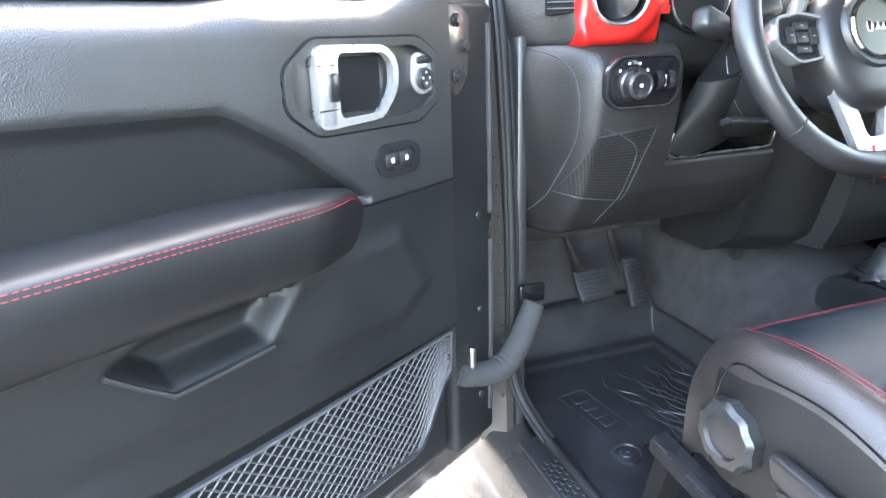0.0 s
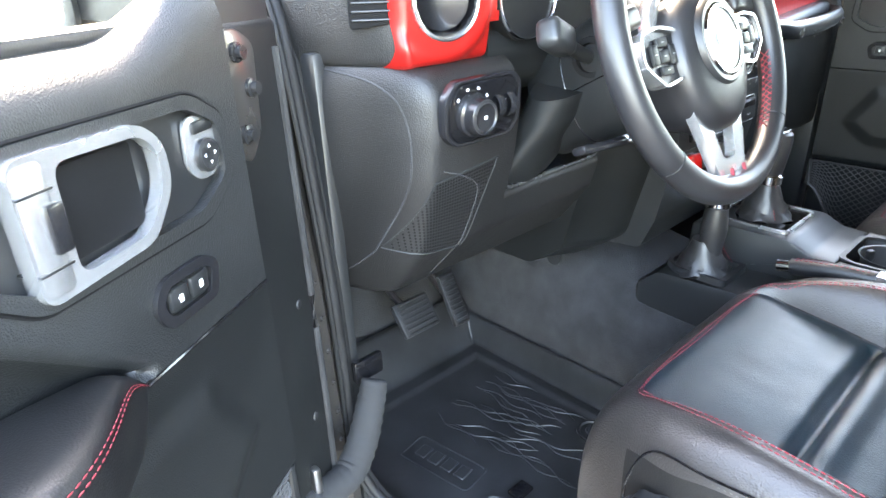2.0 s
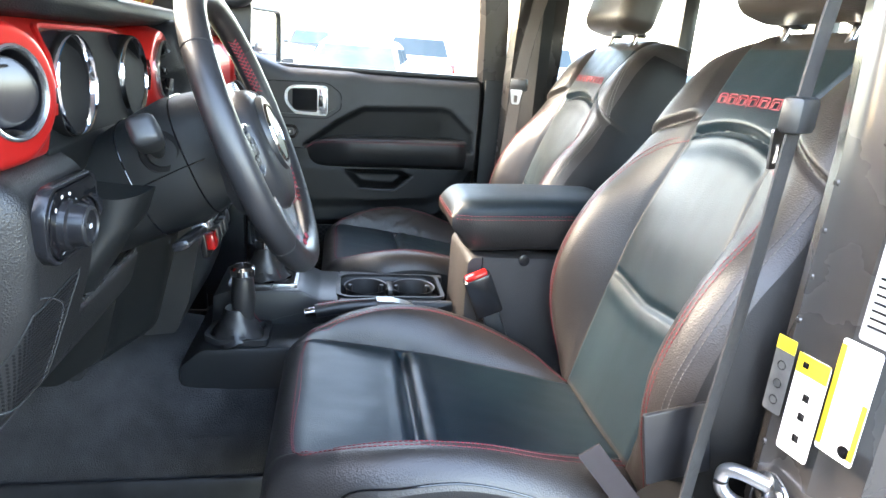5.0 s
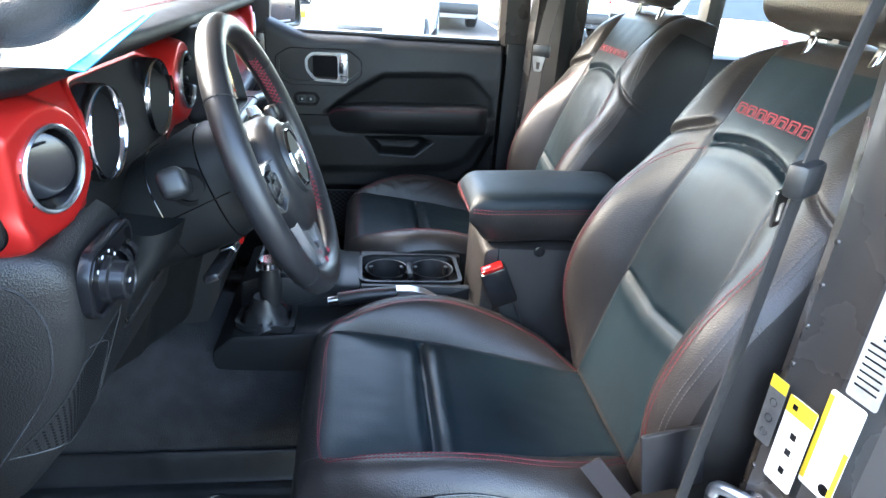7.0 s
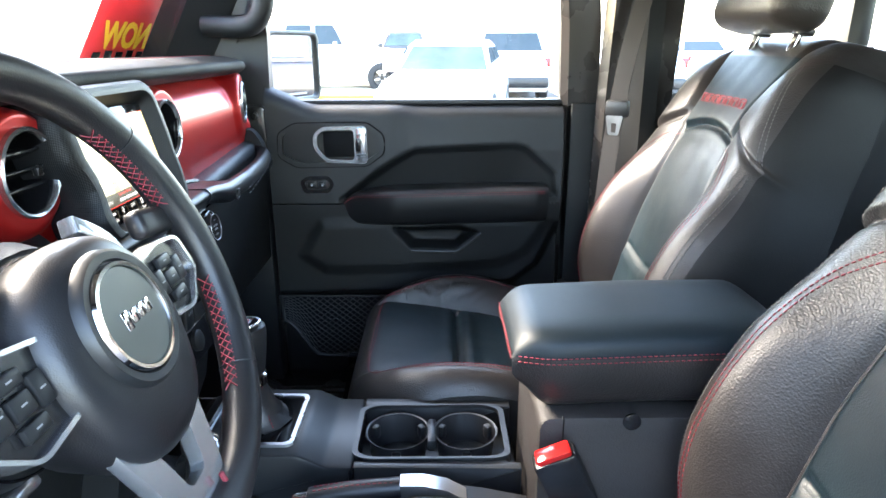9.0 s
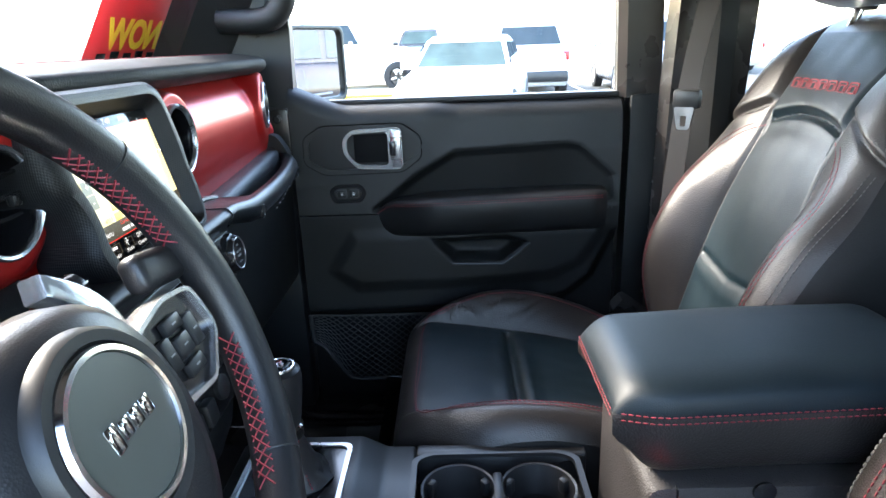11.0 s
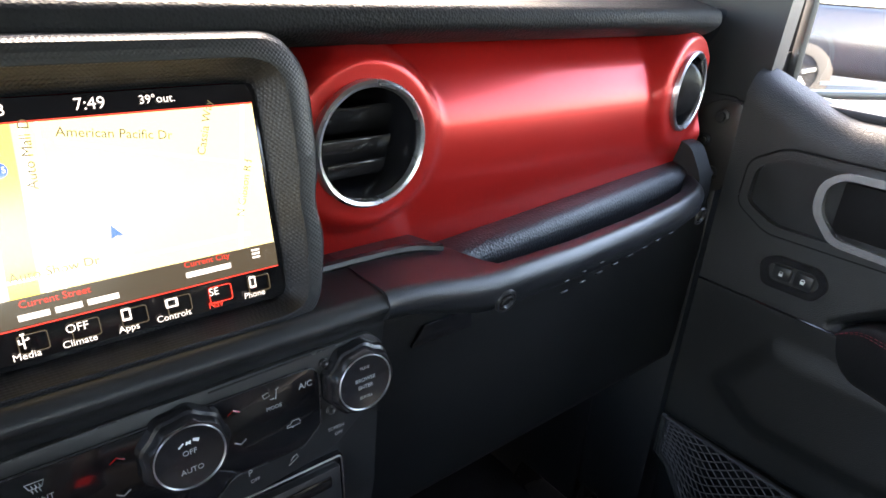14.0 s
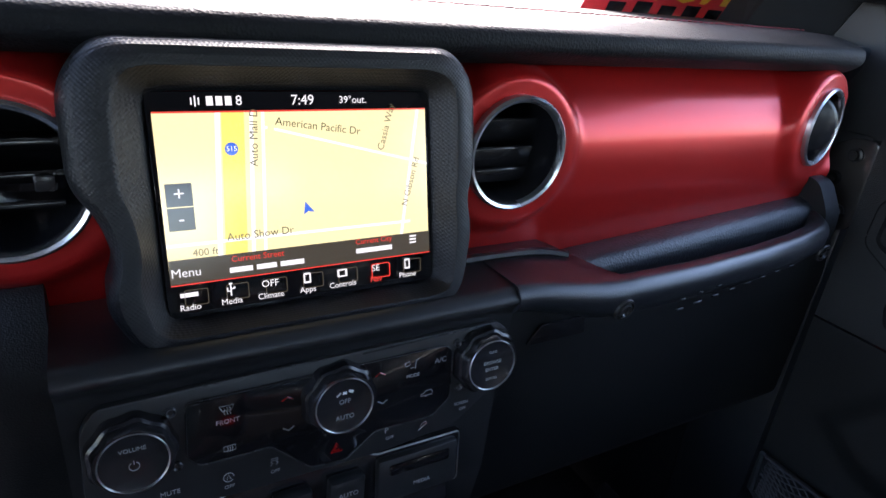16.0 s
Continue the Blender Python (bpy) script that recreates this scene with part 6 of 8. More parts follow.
for s in (-1, 1):
    o = rounded([(0.060, -0.026), (0.056, 0.030), (0.110, 0.040), (0.150, 0.034), (0.156, -0.004), (0.120, -0.034)], 0.010, 5)
    i = rounded([(0.0645, -0.0225), (0.0605, 0.0270), (0.110, 0.0366), (0.1462, 0.0312), (0.1518, -0.0032), (0.1193, -0.0304)], 0.008, 5)
    flip = Matrix(((s * 0.94, 0, 0, 0), (0, 0, 0.90, -0.013), (0, 1, 0, -0.030), (0, 0, 0, 1)))
    b = frame_prism(o, i, 0.020, r=0.0022)
    b.transform(flip @ mv(0, -0.003, 0))
    bmesh.ops.recalc_face_normals(b, faces=b.faces)
    sp = part("spoke_frame", b, WHEELSILVER, WHEEL, "satin silver spoke frame")
    b = prism(i, 0.012)
    b.transform(flip)
    bmesh.ops.recalc_face_normals(b, faces=b.faces)
    part("spoke_pod", b, SATIN, sp)
    for x, y, w, h in ((0.107, 0.003, 0.018, 0.014), (0.107, 0.018, 0.022, 0.010), (0.107, -0.012, 0.022, 0.010), (0.088, 0.004, 0.012, 0.022), (0.126, 0.006, 0.012, 0.022)):
        bt = part("button", rbox(w, h, 0.005, 0.0018, mv(s * x * 0.95, y - 0.013, -0.0155)), PLASTIC, sp)
        part("button_mark", rbox(0.005, 0.0011, 0.0004, 0, mv(s * x * 0.95, y - 0.013, -0.0129), 1), DIM, bt)
    arc = [(math.cos(q) * 0.083, math.sin(q) * 0.083 - 0.012) for q in (radians(14 + 42 * i / 10) for i in range(11))]
    arc += [(math.cos(q) * (0.092 + 0.008 * math.sin((q - radians(14)) / radians(42) * math.pi)), math.sin(q) * 0.098 - 0.012) for q in (radians(56 - 42 * i / 10) for i in range(11))]
    b = prism(arc, 0.016, 0.002)
    b.transform(Matrix(((s, 0, 0, 0), (0, 0, 1, 0), (0, 1, 0, -0.046), (0, 0, 0, 1))))
    bmesh.ops.recalc_face_normals(b, faces=b.faces)
    part("hub_flank", b, WHEELSILVER, WHEEL, "satin silver flank beside the airbag cover")
    part("spoke_wrap", rbox(0.055, 0.026, 0.018, 0.007, mv(s * 0.142, 0.036, -0.030, rz=s * -8), 3), LEATHER_SOFT, WHEEL, "leather-wrapped spoke root")
o = rounded([(-0.064, -0.062), (-0.034, -0.160), (-0.022, -0.168), (0.022, -0.168), (0.034, -0.160), (0.064, -0.062)], 0.008, 4)
i = rounded([(-0.032, -0.080), (-0.015, -0.140), (-0.010, -0.144), (0.010, -0.144), (0.015, -0.140), (0.032, -0.080)], 0.005, 4)
b = frame_prism(o, i, 0.014, r=0.003)
b.transform(Matrix(((1, 0, 0, 0), (0, 0, 1, 0), (0, 1, 0, -0.034), (0, 0, 0, 1))))
bmesh.ops.recalc_face_normals(b, faces=b.faces)
part("lower_spoke", b, WHEELSILVER, WHEEL, "satin silver lower double spoke")
for s in (-1, 1):
    part("spoke_stitching", rbox(0.004, 0.016, 0.004, 0.001, mv(s * 0.016, -0.163, -0.014), 1), REDTHREAD, WHEEL)

COL = thing("steering_column", "black steering column shroud with stalks", "steering column", at=WM)
secs = []
for z, k, dy in ((-0.055, 0.062, 0.0), (-0.075, 0.074, 0), (-0.115, 0.082, -0.004), (-0.17, 0.078, -0.010), (-0.24, 0.070, -0.02)):
    secs.append([Vector((k * 0.98 * math.copysign(abs(math.cos(q)) ** 0.7, math.cos(q)), k * math.copysign(abs(math.sin(q)) ** 0.75, math.sin(q)) + dy, z)) for q in (2 * math.pi * i / 40 for i in range(40))])
part("shroud", loft(secs), HARDTRIM, COL)
for z, k, dy in ((-0.0985, 0.0797, -0.0024), (-0.1700, 0.0786, -0.010)):
    part("shroud_seam", tube([(k * 0.98 * math.copysign(abs(math.cos(q)) ** 0.7, math.cos(q)), k * math.copysign(abs(math.sin(q)) ** 0.75, math.sin(q)) + dy, z) for q in (2 * math.pi * i / 40 for i in range(40))], 0.0011, 6, True), GLOSSBLACK, COL)
part("shroud_seam", tube([(-0.0735, -0.004, -0.078), (-0.0795, -0.006, -0.115), (-0.0770, -0.012, -0.168)], 0.0012, 6), GLOSSBLACK, COL)
part("collar", lathe([(0.055, -0.080), (0.060, -0.060), (0.058, -0.045), (0.03, -0.045)], 40), SATIN, COL)
st = tube(curve([(-0.070, 0.020, -0.125), (-0.105, 0.030, -0.118), (-0.140, 0.042, -0.108)], 5), 0.0085, 14)
rbox(0.052, 0.034, 0.030, 0.009, mv(-0.156, 0.047, -0.103, rz=-18, ry=14), 3, bm=st)
part("turn_stalk", st, PLASTIC, COL, "black turn signal stalk with a boxy end")
part("stalk_seat", lathe([(0.026, 0.0), (0.024, 0.008), (0.018, 0.009), (0.016, 0.002), (0, 0.002)], 28, mv(-0.072, 0.020, -0.122, ry=-80)), MATTE, COL)
st = tube(curve([(0.070, 0.020, -0.115), (0.105, 0.032, -0.105), (0.155, 0.046, -0.095)], 5), [0.007] * 4 + [0.008, 0.009, 0.011, 0.012, 0.012, 0.012, 0.010], 14)
ws = part("wiper_stalk", st, SATIN, COL, "black wiper stalk with white marks")
for k in range(4):
    part("stalk_mark", rbox(0.006, 0.0015, 0.0006, 0, mv(0.120 + 0.010 * k, 0.036 + 0.003 * k, -0.0885 + 0.0015 * k), 1), WHITE, ws)
part("tilt_lever", rbox(0.125, 0.012, 0.022, 0.005, mv(-0.075, -0.088, -0.13, rz=-4)), SATIN, COL, "black tilt lever")
part("lever_tip", rbox(0.035, 0.0125, 0.0225, 0.004, mv(-0.03, -0.0895, -0.129, rz=-4)), SILVER, COL)
IW = WM.inverted()
boot = loft([[IW @ Vector((cx + rx * math.cos(q) * (1 + f * math.sin(5 * q + k)), cy + ry * math.sin(q) * (1 + f * math.cos(4 * q + 2 * k)), cz + 0.02 * math.cos(q))) for q in (2 * math.pi * i / 60 for i in range(60))] for k, (cx, cy, cz, rx, ry, f) in enumerate(((-0.415, 0.075, 1.325, 0.070, 0.045, 0.0), (-0.420, 0.090, 1.290, 0.070, 0.045, 0.02), (-0.425, 0.112, 1.255, 0.072, 0.042, 0.05), (-0.430, 0.135, 1.220, 0.078, 0.042, 0.06), (-0.435, 0.155, 1.190, 0.080, 0.045, 0.03)))])
part("column_boot", boot, HARDTRIM, COL, "folded black cloth column boot")

# ---- pedals, mat, floor fittings ----
for name, label, x, y, z, w, h, tilt in (("brake_pedal", "square black ribbed brake pedal", -0.446, 0.400, 0.842, 0.088, 0.070, -38), ("throttle_pedal", "narrow black ribbed accelerator pedal", -0.325, 0.420, 0.822, 0.042, 0.115, -28)):
    m = mv(x, y, z, rx=tilt)
    pd = thing(name, label, "pedal", "pedals")
    part("pad", rbox(w, 0.014, h, 0.005, m), RUBBER, pd)
    n = int(h / 0.010)
    for k in range(n):
        part("rib", rbox(w * 0.82, 0.004, 0.0045, 0.0015, m @ mv(0, -0.008, -h / 2 + h * (k + 0.5) / n), 1), RUBBER, pd)
    part("arm", tube([m @ Vector((0, 0.01, 0)), m @ Vector((0.01, 0.06, 0.06)), m @ Vector((0.015, 0.09, 0.20))], 0.008, 8), STEEL, pd)


MAT_PAN = [(-0.665, -0.08), (-0.665, 0.36), (-0.60, 0.43), (-0.245, 0.43), (-0.245, -0.08)]


def mat_floor(u, v):
    """A rubber mat with sloping side walls."""
    x = -0.690 + 0.490 * u
    y = -0.10 + 0.63 * v
    wall = max(0.066 * smooth(x, -0.226, -0.203), 0.03 * smooth(x, -0.655, -0.690), 0.10 * smooth(y, 0.455, 0.525))
    wall += 0.006 * smooth(signed(MAT_PAN, x, y), 0.016, -0.002) * (1 - smooth(x, -0.232, -0.215))
    return Vector((x, y, 0.640 + wall + 0.001 * noise.noise((x * 22, y * 22, 0))))


MAT = thing("floor_mat", "black moulded rubber floor mat with wavy relief", "floor mat")
part("tray", sheet(mat_floor, 150, 190), RUBBER, MAT)
for x, y in ((-0.556, 0.090), (-0.284, 0.085)):
    part("grommet", lathe([(0.030, 0), (0.030, 0.005), (0.025, 0.006), (0.023, 0.002), (0.014, 0.002), (0.012, 0.005), (0.004, 0.005), (0.003, 0.003), (0, 0.003)], 36, mv(x, y, 0.640)), RUBBER, MAT)
part("hook_slot", rbox(0.040, 0.028, 0.008, 0.006, mv(-0.494, 0.087, 0.642), 3), GLOSSBLACK, MAT)
o = rounded([(-0.078, -0.034), (0.078, -0.034), (0.078, 0.034), (-0.078, 0.034)], 0.012)
part("raised_plate", frame_prism(o, [(u * 0.95, w * 0.90) for u, w in o], 0.003, mv(-0.540, 0.232, 0.6440, rx=-90, rz=98)), RUBBER, MAT)
for k in range(4):
    part("raised_mark", rbox(0.022, 0.030, 0.004, 0.0015, mv(-0.540, 0.232, 0.6415, rz=98) @ mv(-0.045 + 0.030 * k, 0, 0), 1), RUBBER, MAT)
rng = random.Random(5)
for k in range(26):
    x, y = -0.470 + 0.0085 * k + rng.uniform(-0.008, 0.008), 0.30 + rng.uniform(-0.12, 0.05)
    ang, run = radians(-78 + rng.uniform(-14, 14)), rng.uniform(0.06, 0.20)
    line = []
    for i in range(12):
        d = run * i / 11
        w = 0.006 * math.sin(d * 70 + 2.1 * k)
        line.append((x + d * math.cos(ang) - w * math.sin(ang), y + d * math.sin(ang) + w * math.cos(ang), 0.6412))
    part("relief_line", tube(line, [0.0005 + 0.0014 * math.sin(math.pi * i / 11) for i in range(12)], 6), RUBBER, MAT)
cap = thing("carpet_fastener", "round black carpet fastener on the footwell side", "fastener")
part("disc", lathe([(0.018, 0), (0.018, 0.003), (0.012, 0.004), (0.006, 0.002), (0, 0.002)], 28, mv(-0.196, 0.255, 0.930, ry=-80)), PLASTIC, cap)
# door strap, from the hinge pillar to the open door
sp = curve([(-0.704, 0.185, 0.935), (-0.722, 0.175, 0.905), (-0.752, 0.160, 0.866), (-0.790, 0.145, 0.843), (-0.840, 0.136, 0.848), (-0.875, 0.125, 0.862)], 8)
ds = thing("door_strap", "crumpled black fabric door check strap", "strap")
part("sleeve", tube(sp, [0.017 + 0.002 * math.sin(1.3 * i) ** 2 + 0.004 * math.sin(math.pi * i / 40) for i in range(len(sp))], 14), material("strap_cloth", (0.016, 0.0165, 0.018), 0.9, grain=1200, bump=0.6, vary=0.2, patch=30), ds)
part("clip", rbox(0.012, 0.014, 0.04, 0.004, mv(-0.845, 0.128, 0.885)), STEEL, ds)
part("pillar_slot", rbox(0.050, 0.012, 0.034, 0.004, mv(-0.700, 0.205, 0.945)), GLOSSBLACK, ds)

# ---- centre console ----
CON = thing("centre_console", "black centre console with cup holders and padded armrest", "console")


def side_prism(poly, x0, w, r=0.004):
    """A (y, z) outline carried along x from x0 by w, with rounded rims."""
    b = prism(poly, w, r)
    b.transform(Matrix(((0, 1, 0, x0), (1, 0, 0, 0), (0, 0, 1, 0), (0, 0, 0, 1))))
    bmesh.ops.recalc_face_normals(b, faces=b.faces)
    return b


low = rounded([(0.10, 0.70), (0.10, 0.91), (0.06, 0.945), (-0.10, 0.952), (-0.42, 0.960), (-0.42, 0.70)], 0.012)
part("base", side_prism(low, -0.150, 0.29, 0.010), PLASTIC, CON)
front_deck = rounded([(0.06, 0.92), (0.055, 1.010), (0.02, 1.022), (-0.115, 1.022), (-0.150, 1.004), (-0.190, 1.003), (-0.190, 0.92)], 0.006)
part("deck", side_prism(front_deck, -0.045, 0.180, 0.006), PLASTIC, CON, "satin black console deck")
flank = rounded([(-0.190, 0.92), (-0.190, 1.003), (-0.425, 1.000), (-0.425, 0.92)], 0.003)
part("deck_side", side_prism(flank, -0.045, 0.016, 0.003), PLASTIC, CON)
part("deck_side", side_prism(flank, 0.111, 0.024, 0.003), PLASTIC, CON)
part("deck_floor", rbox(0.16, 0.24, 0.03, 0.003, mv(0.041, -0.308, 0.930)), RUBBER, CON)
o = rounded([(-0.022, -0.412), (-0.030, -0.390), (-0.030, -0.205), (-0.018, -0.185), (0.100, -0.185), (0.112, -0.205), (0.112, -0.390), (0.100, -0.412)], 0.014)
flat = Matrix(((1, 0, 0, 0), (0, 0, 1, 0), (0, 1, 0, 0), (0, 0, 0, 1)))


def level(poly, z0, h, inner=None, r=0.0):
    b = frame_prism(poly, inner, h, r=0) if inner else prism(poly, h, r)
    b.transform(Matrix.Translation((0, 0, z0)) @ flat)
    bmesh.ops.recalc_face_normals(b, faces=b.faces)
    return b


def shrink(poly, k):
    cx, cy = sum(p[0] for p in poly) / len(poly), sum(p[1] for p in poly) / len(poly)
    return [(cx + (u - cx) * k, cy + (w - cy) * k) for u, w in poly]


CH = part("cup_holder", level(o, 1.000, 0.006, shrink(o, 0.93)), PLASTIC, CON, "black twin cup holder")
for y in (-0.248, -0.350):
    part("cup_well", lathe([(0.0485, 1.004), (0.0455, 1.003), (0.0440, 0.995), (0.0400, 0.950), (0.036, 0.946), (0, 0.946)], 40, mv(0.041, y, 0)), RUBBER, CH)
    for q in (60, 180, 300):
        part("cup_finger", rbox(0.012, 0.014, 0.022, 0.004, mv(0.041 + 0.041 * math.cos(radians(q)), y + 0.041 * math.sin(radians(q)), 0.988, rz=q)), PLASTIC, CH)
part("cup_divider", rbox(0.060, 0.014, 0.020, 0.005, mv(0.041, -0.299, 0.996)), PLASTIC, CH)
o = rounded([(-0.025, -0.105), (0.110, -0.105), (0.115, 0.030), (-0.025, 0.030)], 0.012)
part("gate_frame", level(o, 1.0215, 0.005, shrink(o, 0.91)), SILVER, CON, "satin silver shift gate frame")
part("gate_floor", level(shrink(o, 0.92), 1.0215, 0.002), GLOSSBLACK, CON)

GS = thing("gear_selector", "black gear selector with silver collar and leather boot", "gear selector")


def boot_mesh(x, y, z0, z1, r0, r1, lean=0.0):
    secs = []
    for k in range(9):
        t = k / 8
        r = r0 + (r1 - r0) * t ** 0.7
        secs.append([Vector((x + lean * t + r * math.cos(q) * (1 + 0.09 * math.sin(5 * q + 3 * k) * (1 - t)), y + r * math.sin(q) * (1 + 0.09 * math.cos(4 * q + 2 * k) * (1 - t)), z0 + (z1 - z0) * t + 0.004 * math.sin(6 * q + k) * (1 - t))) for q in (2 * math.pi * i / 36 for i in range(36))])
    return loft(secs)


part("boot", boot_mesh(0.045, -0.036, 1.023, 1.085, 0.050, 0.018), LEATHER_SOFT, GS, "folded black leather boot")
part("boot_stitching", stitches(curve([(0.010, -0.070, 1.030), (0.028, -0.056, 1.055), (0.036, -0.052, 1.085)], 8), 0.004, 0.0015, 0.0009), REDTHREAD, GS)
part("collar", lathe([(0.018, 1.082), (0.0215, 1.086), (0.0215, 1.100), (0.018, 1.103)], 32, mv(0.045, -0.036, 0)), CHROME, GS)
part("knob", lathe([(0.018, 1.10), (0.021, 1.115), (0.025, 1.145), (0.0265, 1.165), (0.025, 1.176), (0.020, 1.180), (0, 1.180)], 36, mv(0.045, -0.036, 0)), LEATHER_SOFT, GS)
kc = part("knob_cap", lathe([(0.0195, 1.1802), (0.019, 1.182), (0, 1.183)], 32, mv(0.045, -0.036, 0)), GLOSSBLACK, GS, "gloss black knob cap")
part("cap_ring", lathe([(0.0168, 1.1824), (0.0172, 1.1836), (0.0192, 1.1832), (0.0197, 1.1806)], 32, mv(0.045, -0.036, 0)), SILVER, kc, "thin silver ring")
mark = bmesh.new()
for dx, dy, w, l in ((-0.004, 0, 0.004, 0.013), (0.001, 0.003, 0.006, 0.004), (0.001, -0.004, 0.006, 0.004), (0.006, 0.001, 0.003, 0.009)):
    rbox(w, l, 0.0008, 0.0002, mv(0.045 + dx, -0.036 + dy, 1.1834), 1, bm=mark)
part("cap_mark", mark, SILVER, kc, "plain silver mark")
part("release_button", rbox(0.012, 0.010, 0.026, 0.004, mv(0.029, -0.020, 1.150, rx=-6, rz=45), 3), material("red_button", (0.45, 0.02, 0.02), 0.4, vary=0.1), GS, "red release button")

TC = thing("transfer_lever", "short black transfer case lever with silver cap and boot", "gear lever")
tb = (-0.100, 0.000)
o = rounded([(tb[0] - 0.045, tb[1] - 0.060), (tb[0] + 0.048, tb[1] - 0.060), (tb[0] + 0.048, tb[1] + 0.050), (tb[0] - 0.020, tb[1] + 0.060), (tb[0] - 0.045, tb[1] + 0.030)], 0.012)
part("boot_frame", level(o, 0.950, 0.012, shrink(o, 0.84)), PLASTIC, TC)
part("boot", boot_mesh(tb[0], tb[1], 0.953, 1.012, 0.052, 0.021, -0.005), LEATHER_SOFT, TC, "folded black leather boot")
part("boot_stitching", stitches(curve([(tb[0] + 0.03, tb[1] - 0.039, 0.966), (tb[0] + 0.016, tb[1] - 0.028, 0.990), (tb[0] + 0.006, tb[1] - 0.024, 1.012)], 8), 0.004, 0.0015, 0.0009), REDTHREAD, TC)
part("grip", lathe([(0.017, 0.985), (0.020, 1.01), (0.0225, 1.035), (0.0195, 1.066), (0.0185, 1.074)], 32, mv(tb[0] - 0.005, tb[1] - 0.012, 0)), LEATHER_SOFT, TC)
part("cap", lathe([(0.0185, 1.074), (0.0225, 1.079), (0.0225, 1.090), (0.018, 1.094), (0, 1.094)], 32, mv(tb[0] - 0.005, tb[1] - 0.012, 0)), CHROME, TC)

HB = thing("handbrake", "black leather handbrake lever with silver button and red stitching", "handbrake")
part("button", tube([(-0.112, -0.126, 1.004), (-0.112, -0.146, 1.008)], 0.0095, 16), CHROME, HB)
part("grip", tube(curve([(-0.112, -0.146, 1.008), (-0.112, -0.20, 1.018), (-0.111, -0.262, 1.023)], 6), 0.0135, 18), LEATHER_SOFT, HB)
for dx in (-0.004, 0.004):
    part("stitching", stitches([(-0.1125 + dx, -0.150 - 0.011 * i, 1.0225 + 0.0115 * (1 - (1 - i / 10) ** 2)) for i in range(11)], 0.005, 0.002, 0.0009), REDTHREAD, HB, "red stitching")
part("shank", loft([[Vector((-0.111 + a * w, y, z + c * h)) for a, c in ((-1, -1), (1, -1), (1, 1), (-1, 1))] for y, z, w, h in ((-0.261, 1.023, 0.0115, 0.0110), (-0.29, 1.024, 0.0120, 0.0100), (-0.320, 1.018, 0.0125, 0.0090), (-0.345, 1.004, 0.0125, 0.0080))]), SILVER, HB, "satin silver lever shank")
part("lever_boot", loft([[Vector((-0.109 + a * w, y, z + c * h)) for a, c in ((-1, -1), (1, -1), (1, 1), (-1, 1))] for y, z, w, h in ((-0.335, 1.002, 0.016, 0.010), (-0.37, 0.985, 0.018, 0.020), (-0.425, 0.968, 0.018, 0.024))]), LEATHER_SOFT, HB)
part("bin", side_prism(rounded([(-0.432, 0.70), (-0.432, 1.126), (-0.745, 1.126), (-0.745, 0.70)], 0.02), -0.116, 0.190, 0.008), BINSKIN, CON, "grained black storage bin")
part("bin_seam", rbox(0.194, 0.0016, 0.35, 0.0004, mv(-0.021, -0.462, 0.950), 1), GLOSSBLACK, CON)
part("lid_latch", lathe([(0.011, 0), (0.011, 0.003), (0.008, 0.004), (0, 0.004)], 20, mv(-0.116, -0.545, 1.121, ry=-90)), SATIN, CON)


def lid(u, v):
    """The padded armrest: a rounded slab that narrows downwards, u round its section, v along its length."""
    q = 2 * math.pi * u
    e = min(v, 1 - v) * 0.352
    k = 1 - (1 - min(e / 0.040, 1)) ** 2.6 * 0.50
    c, s = math.cos(q), math.sin(q)
    h = 0.053
    rise = math.copysign(abs(s) ** 0.42, s)
    slim = 1.0 - 0.085 * smooth(-rise, -0.05, 1.0)
    w = 0.098 * slim * (1 - 0.10 * (1 - smooth(v, 0, 0.15)))
    y = -0.398 - 0.346 * v - 0.020 * smooth(-rise, -0.1, 1.0) * (1 - smooth(v, 0, 0.3))
    x = w * math.copysign(abs(c) ** 0.30, c) * (0.93 + 0.07 * k)
    z = 1.181 + 0.006 * smooth(v, 0, 0.6) + h * k * rise + 0.004 * (1 - (x / w) ** 2) * (s > 0)
    return Vector((x - 0.021, y, max(z, 1.129)))


b = sheet(lid, 72, 60, wrap=True)
bmesh.ops.holes_fill(b, edges=[e for e in b.edges if e.is_boundary])
bmesh.ops.recalc_face_normals(b, faces=b.faces)
# Cut so the top takes painted sky blue and the sides stay warm.
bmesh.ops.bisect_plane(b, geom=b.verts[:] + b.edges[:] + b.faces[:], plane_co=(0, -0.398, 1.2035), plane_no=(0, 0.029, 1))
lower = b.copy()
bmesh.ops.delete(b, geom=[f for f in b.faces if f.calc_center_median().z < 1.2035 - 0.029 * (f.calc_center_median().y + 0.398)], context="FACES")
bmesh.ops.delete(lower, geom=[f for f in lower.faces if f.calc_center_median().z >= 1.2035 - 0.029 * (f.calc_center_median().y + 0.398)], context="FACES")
LD = part("armrest_lid", b, LEATHER_LID_SKYTINT, CON, "padded black leather armrest lid with red stitching, sky reflection painted blue", 50)
part("lid_side", lower, LEATHER, LD, "warm black leather sides of the lid, without the top's painted sky blue", 50)
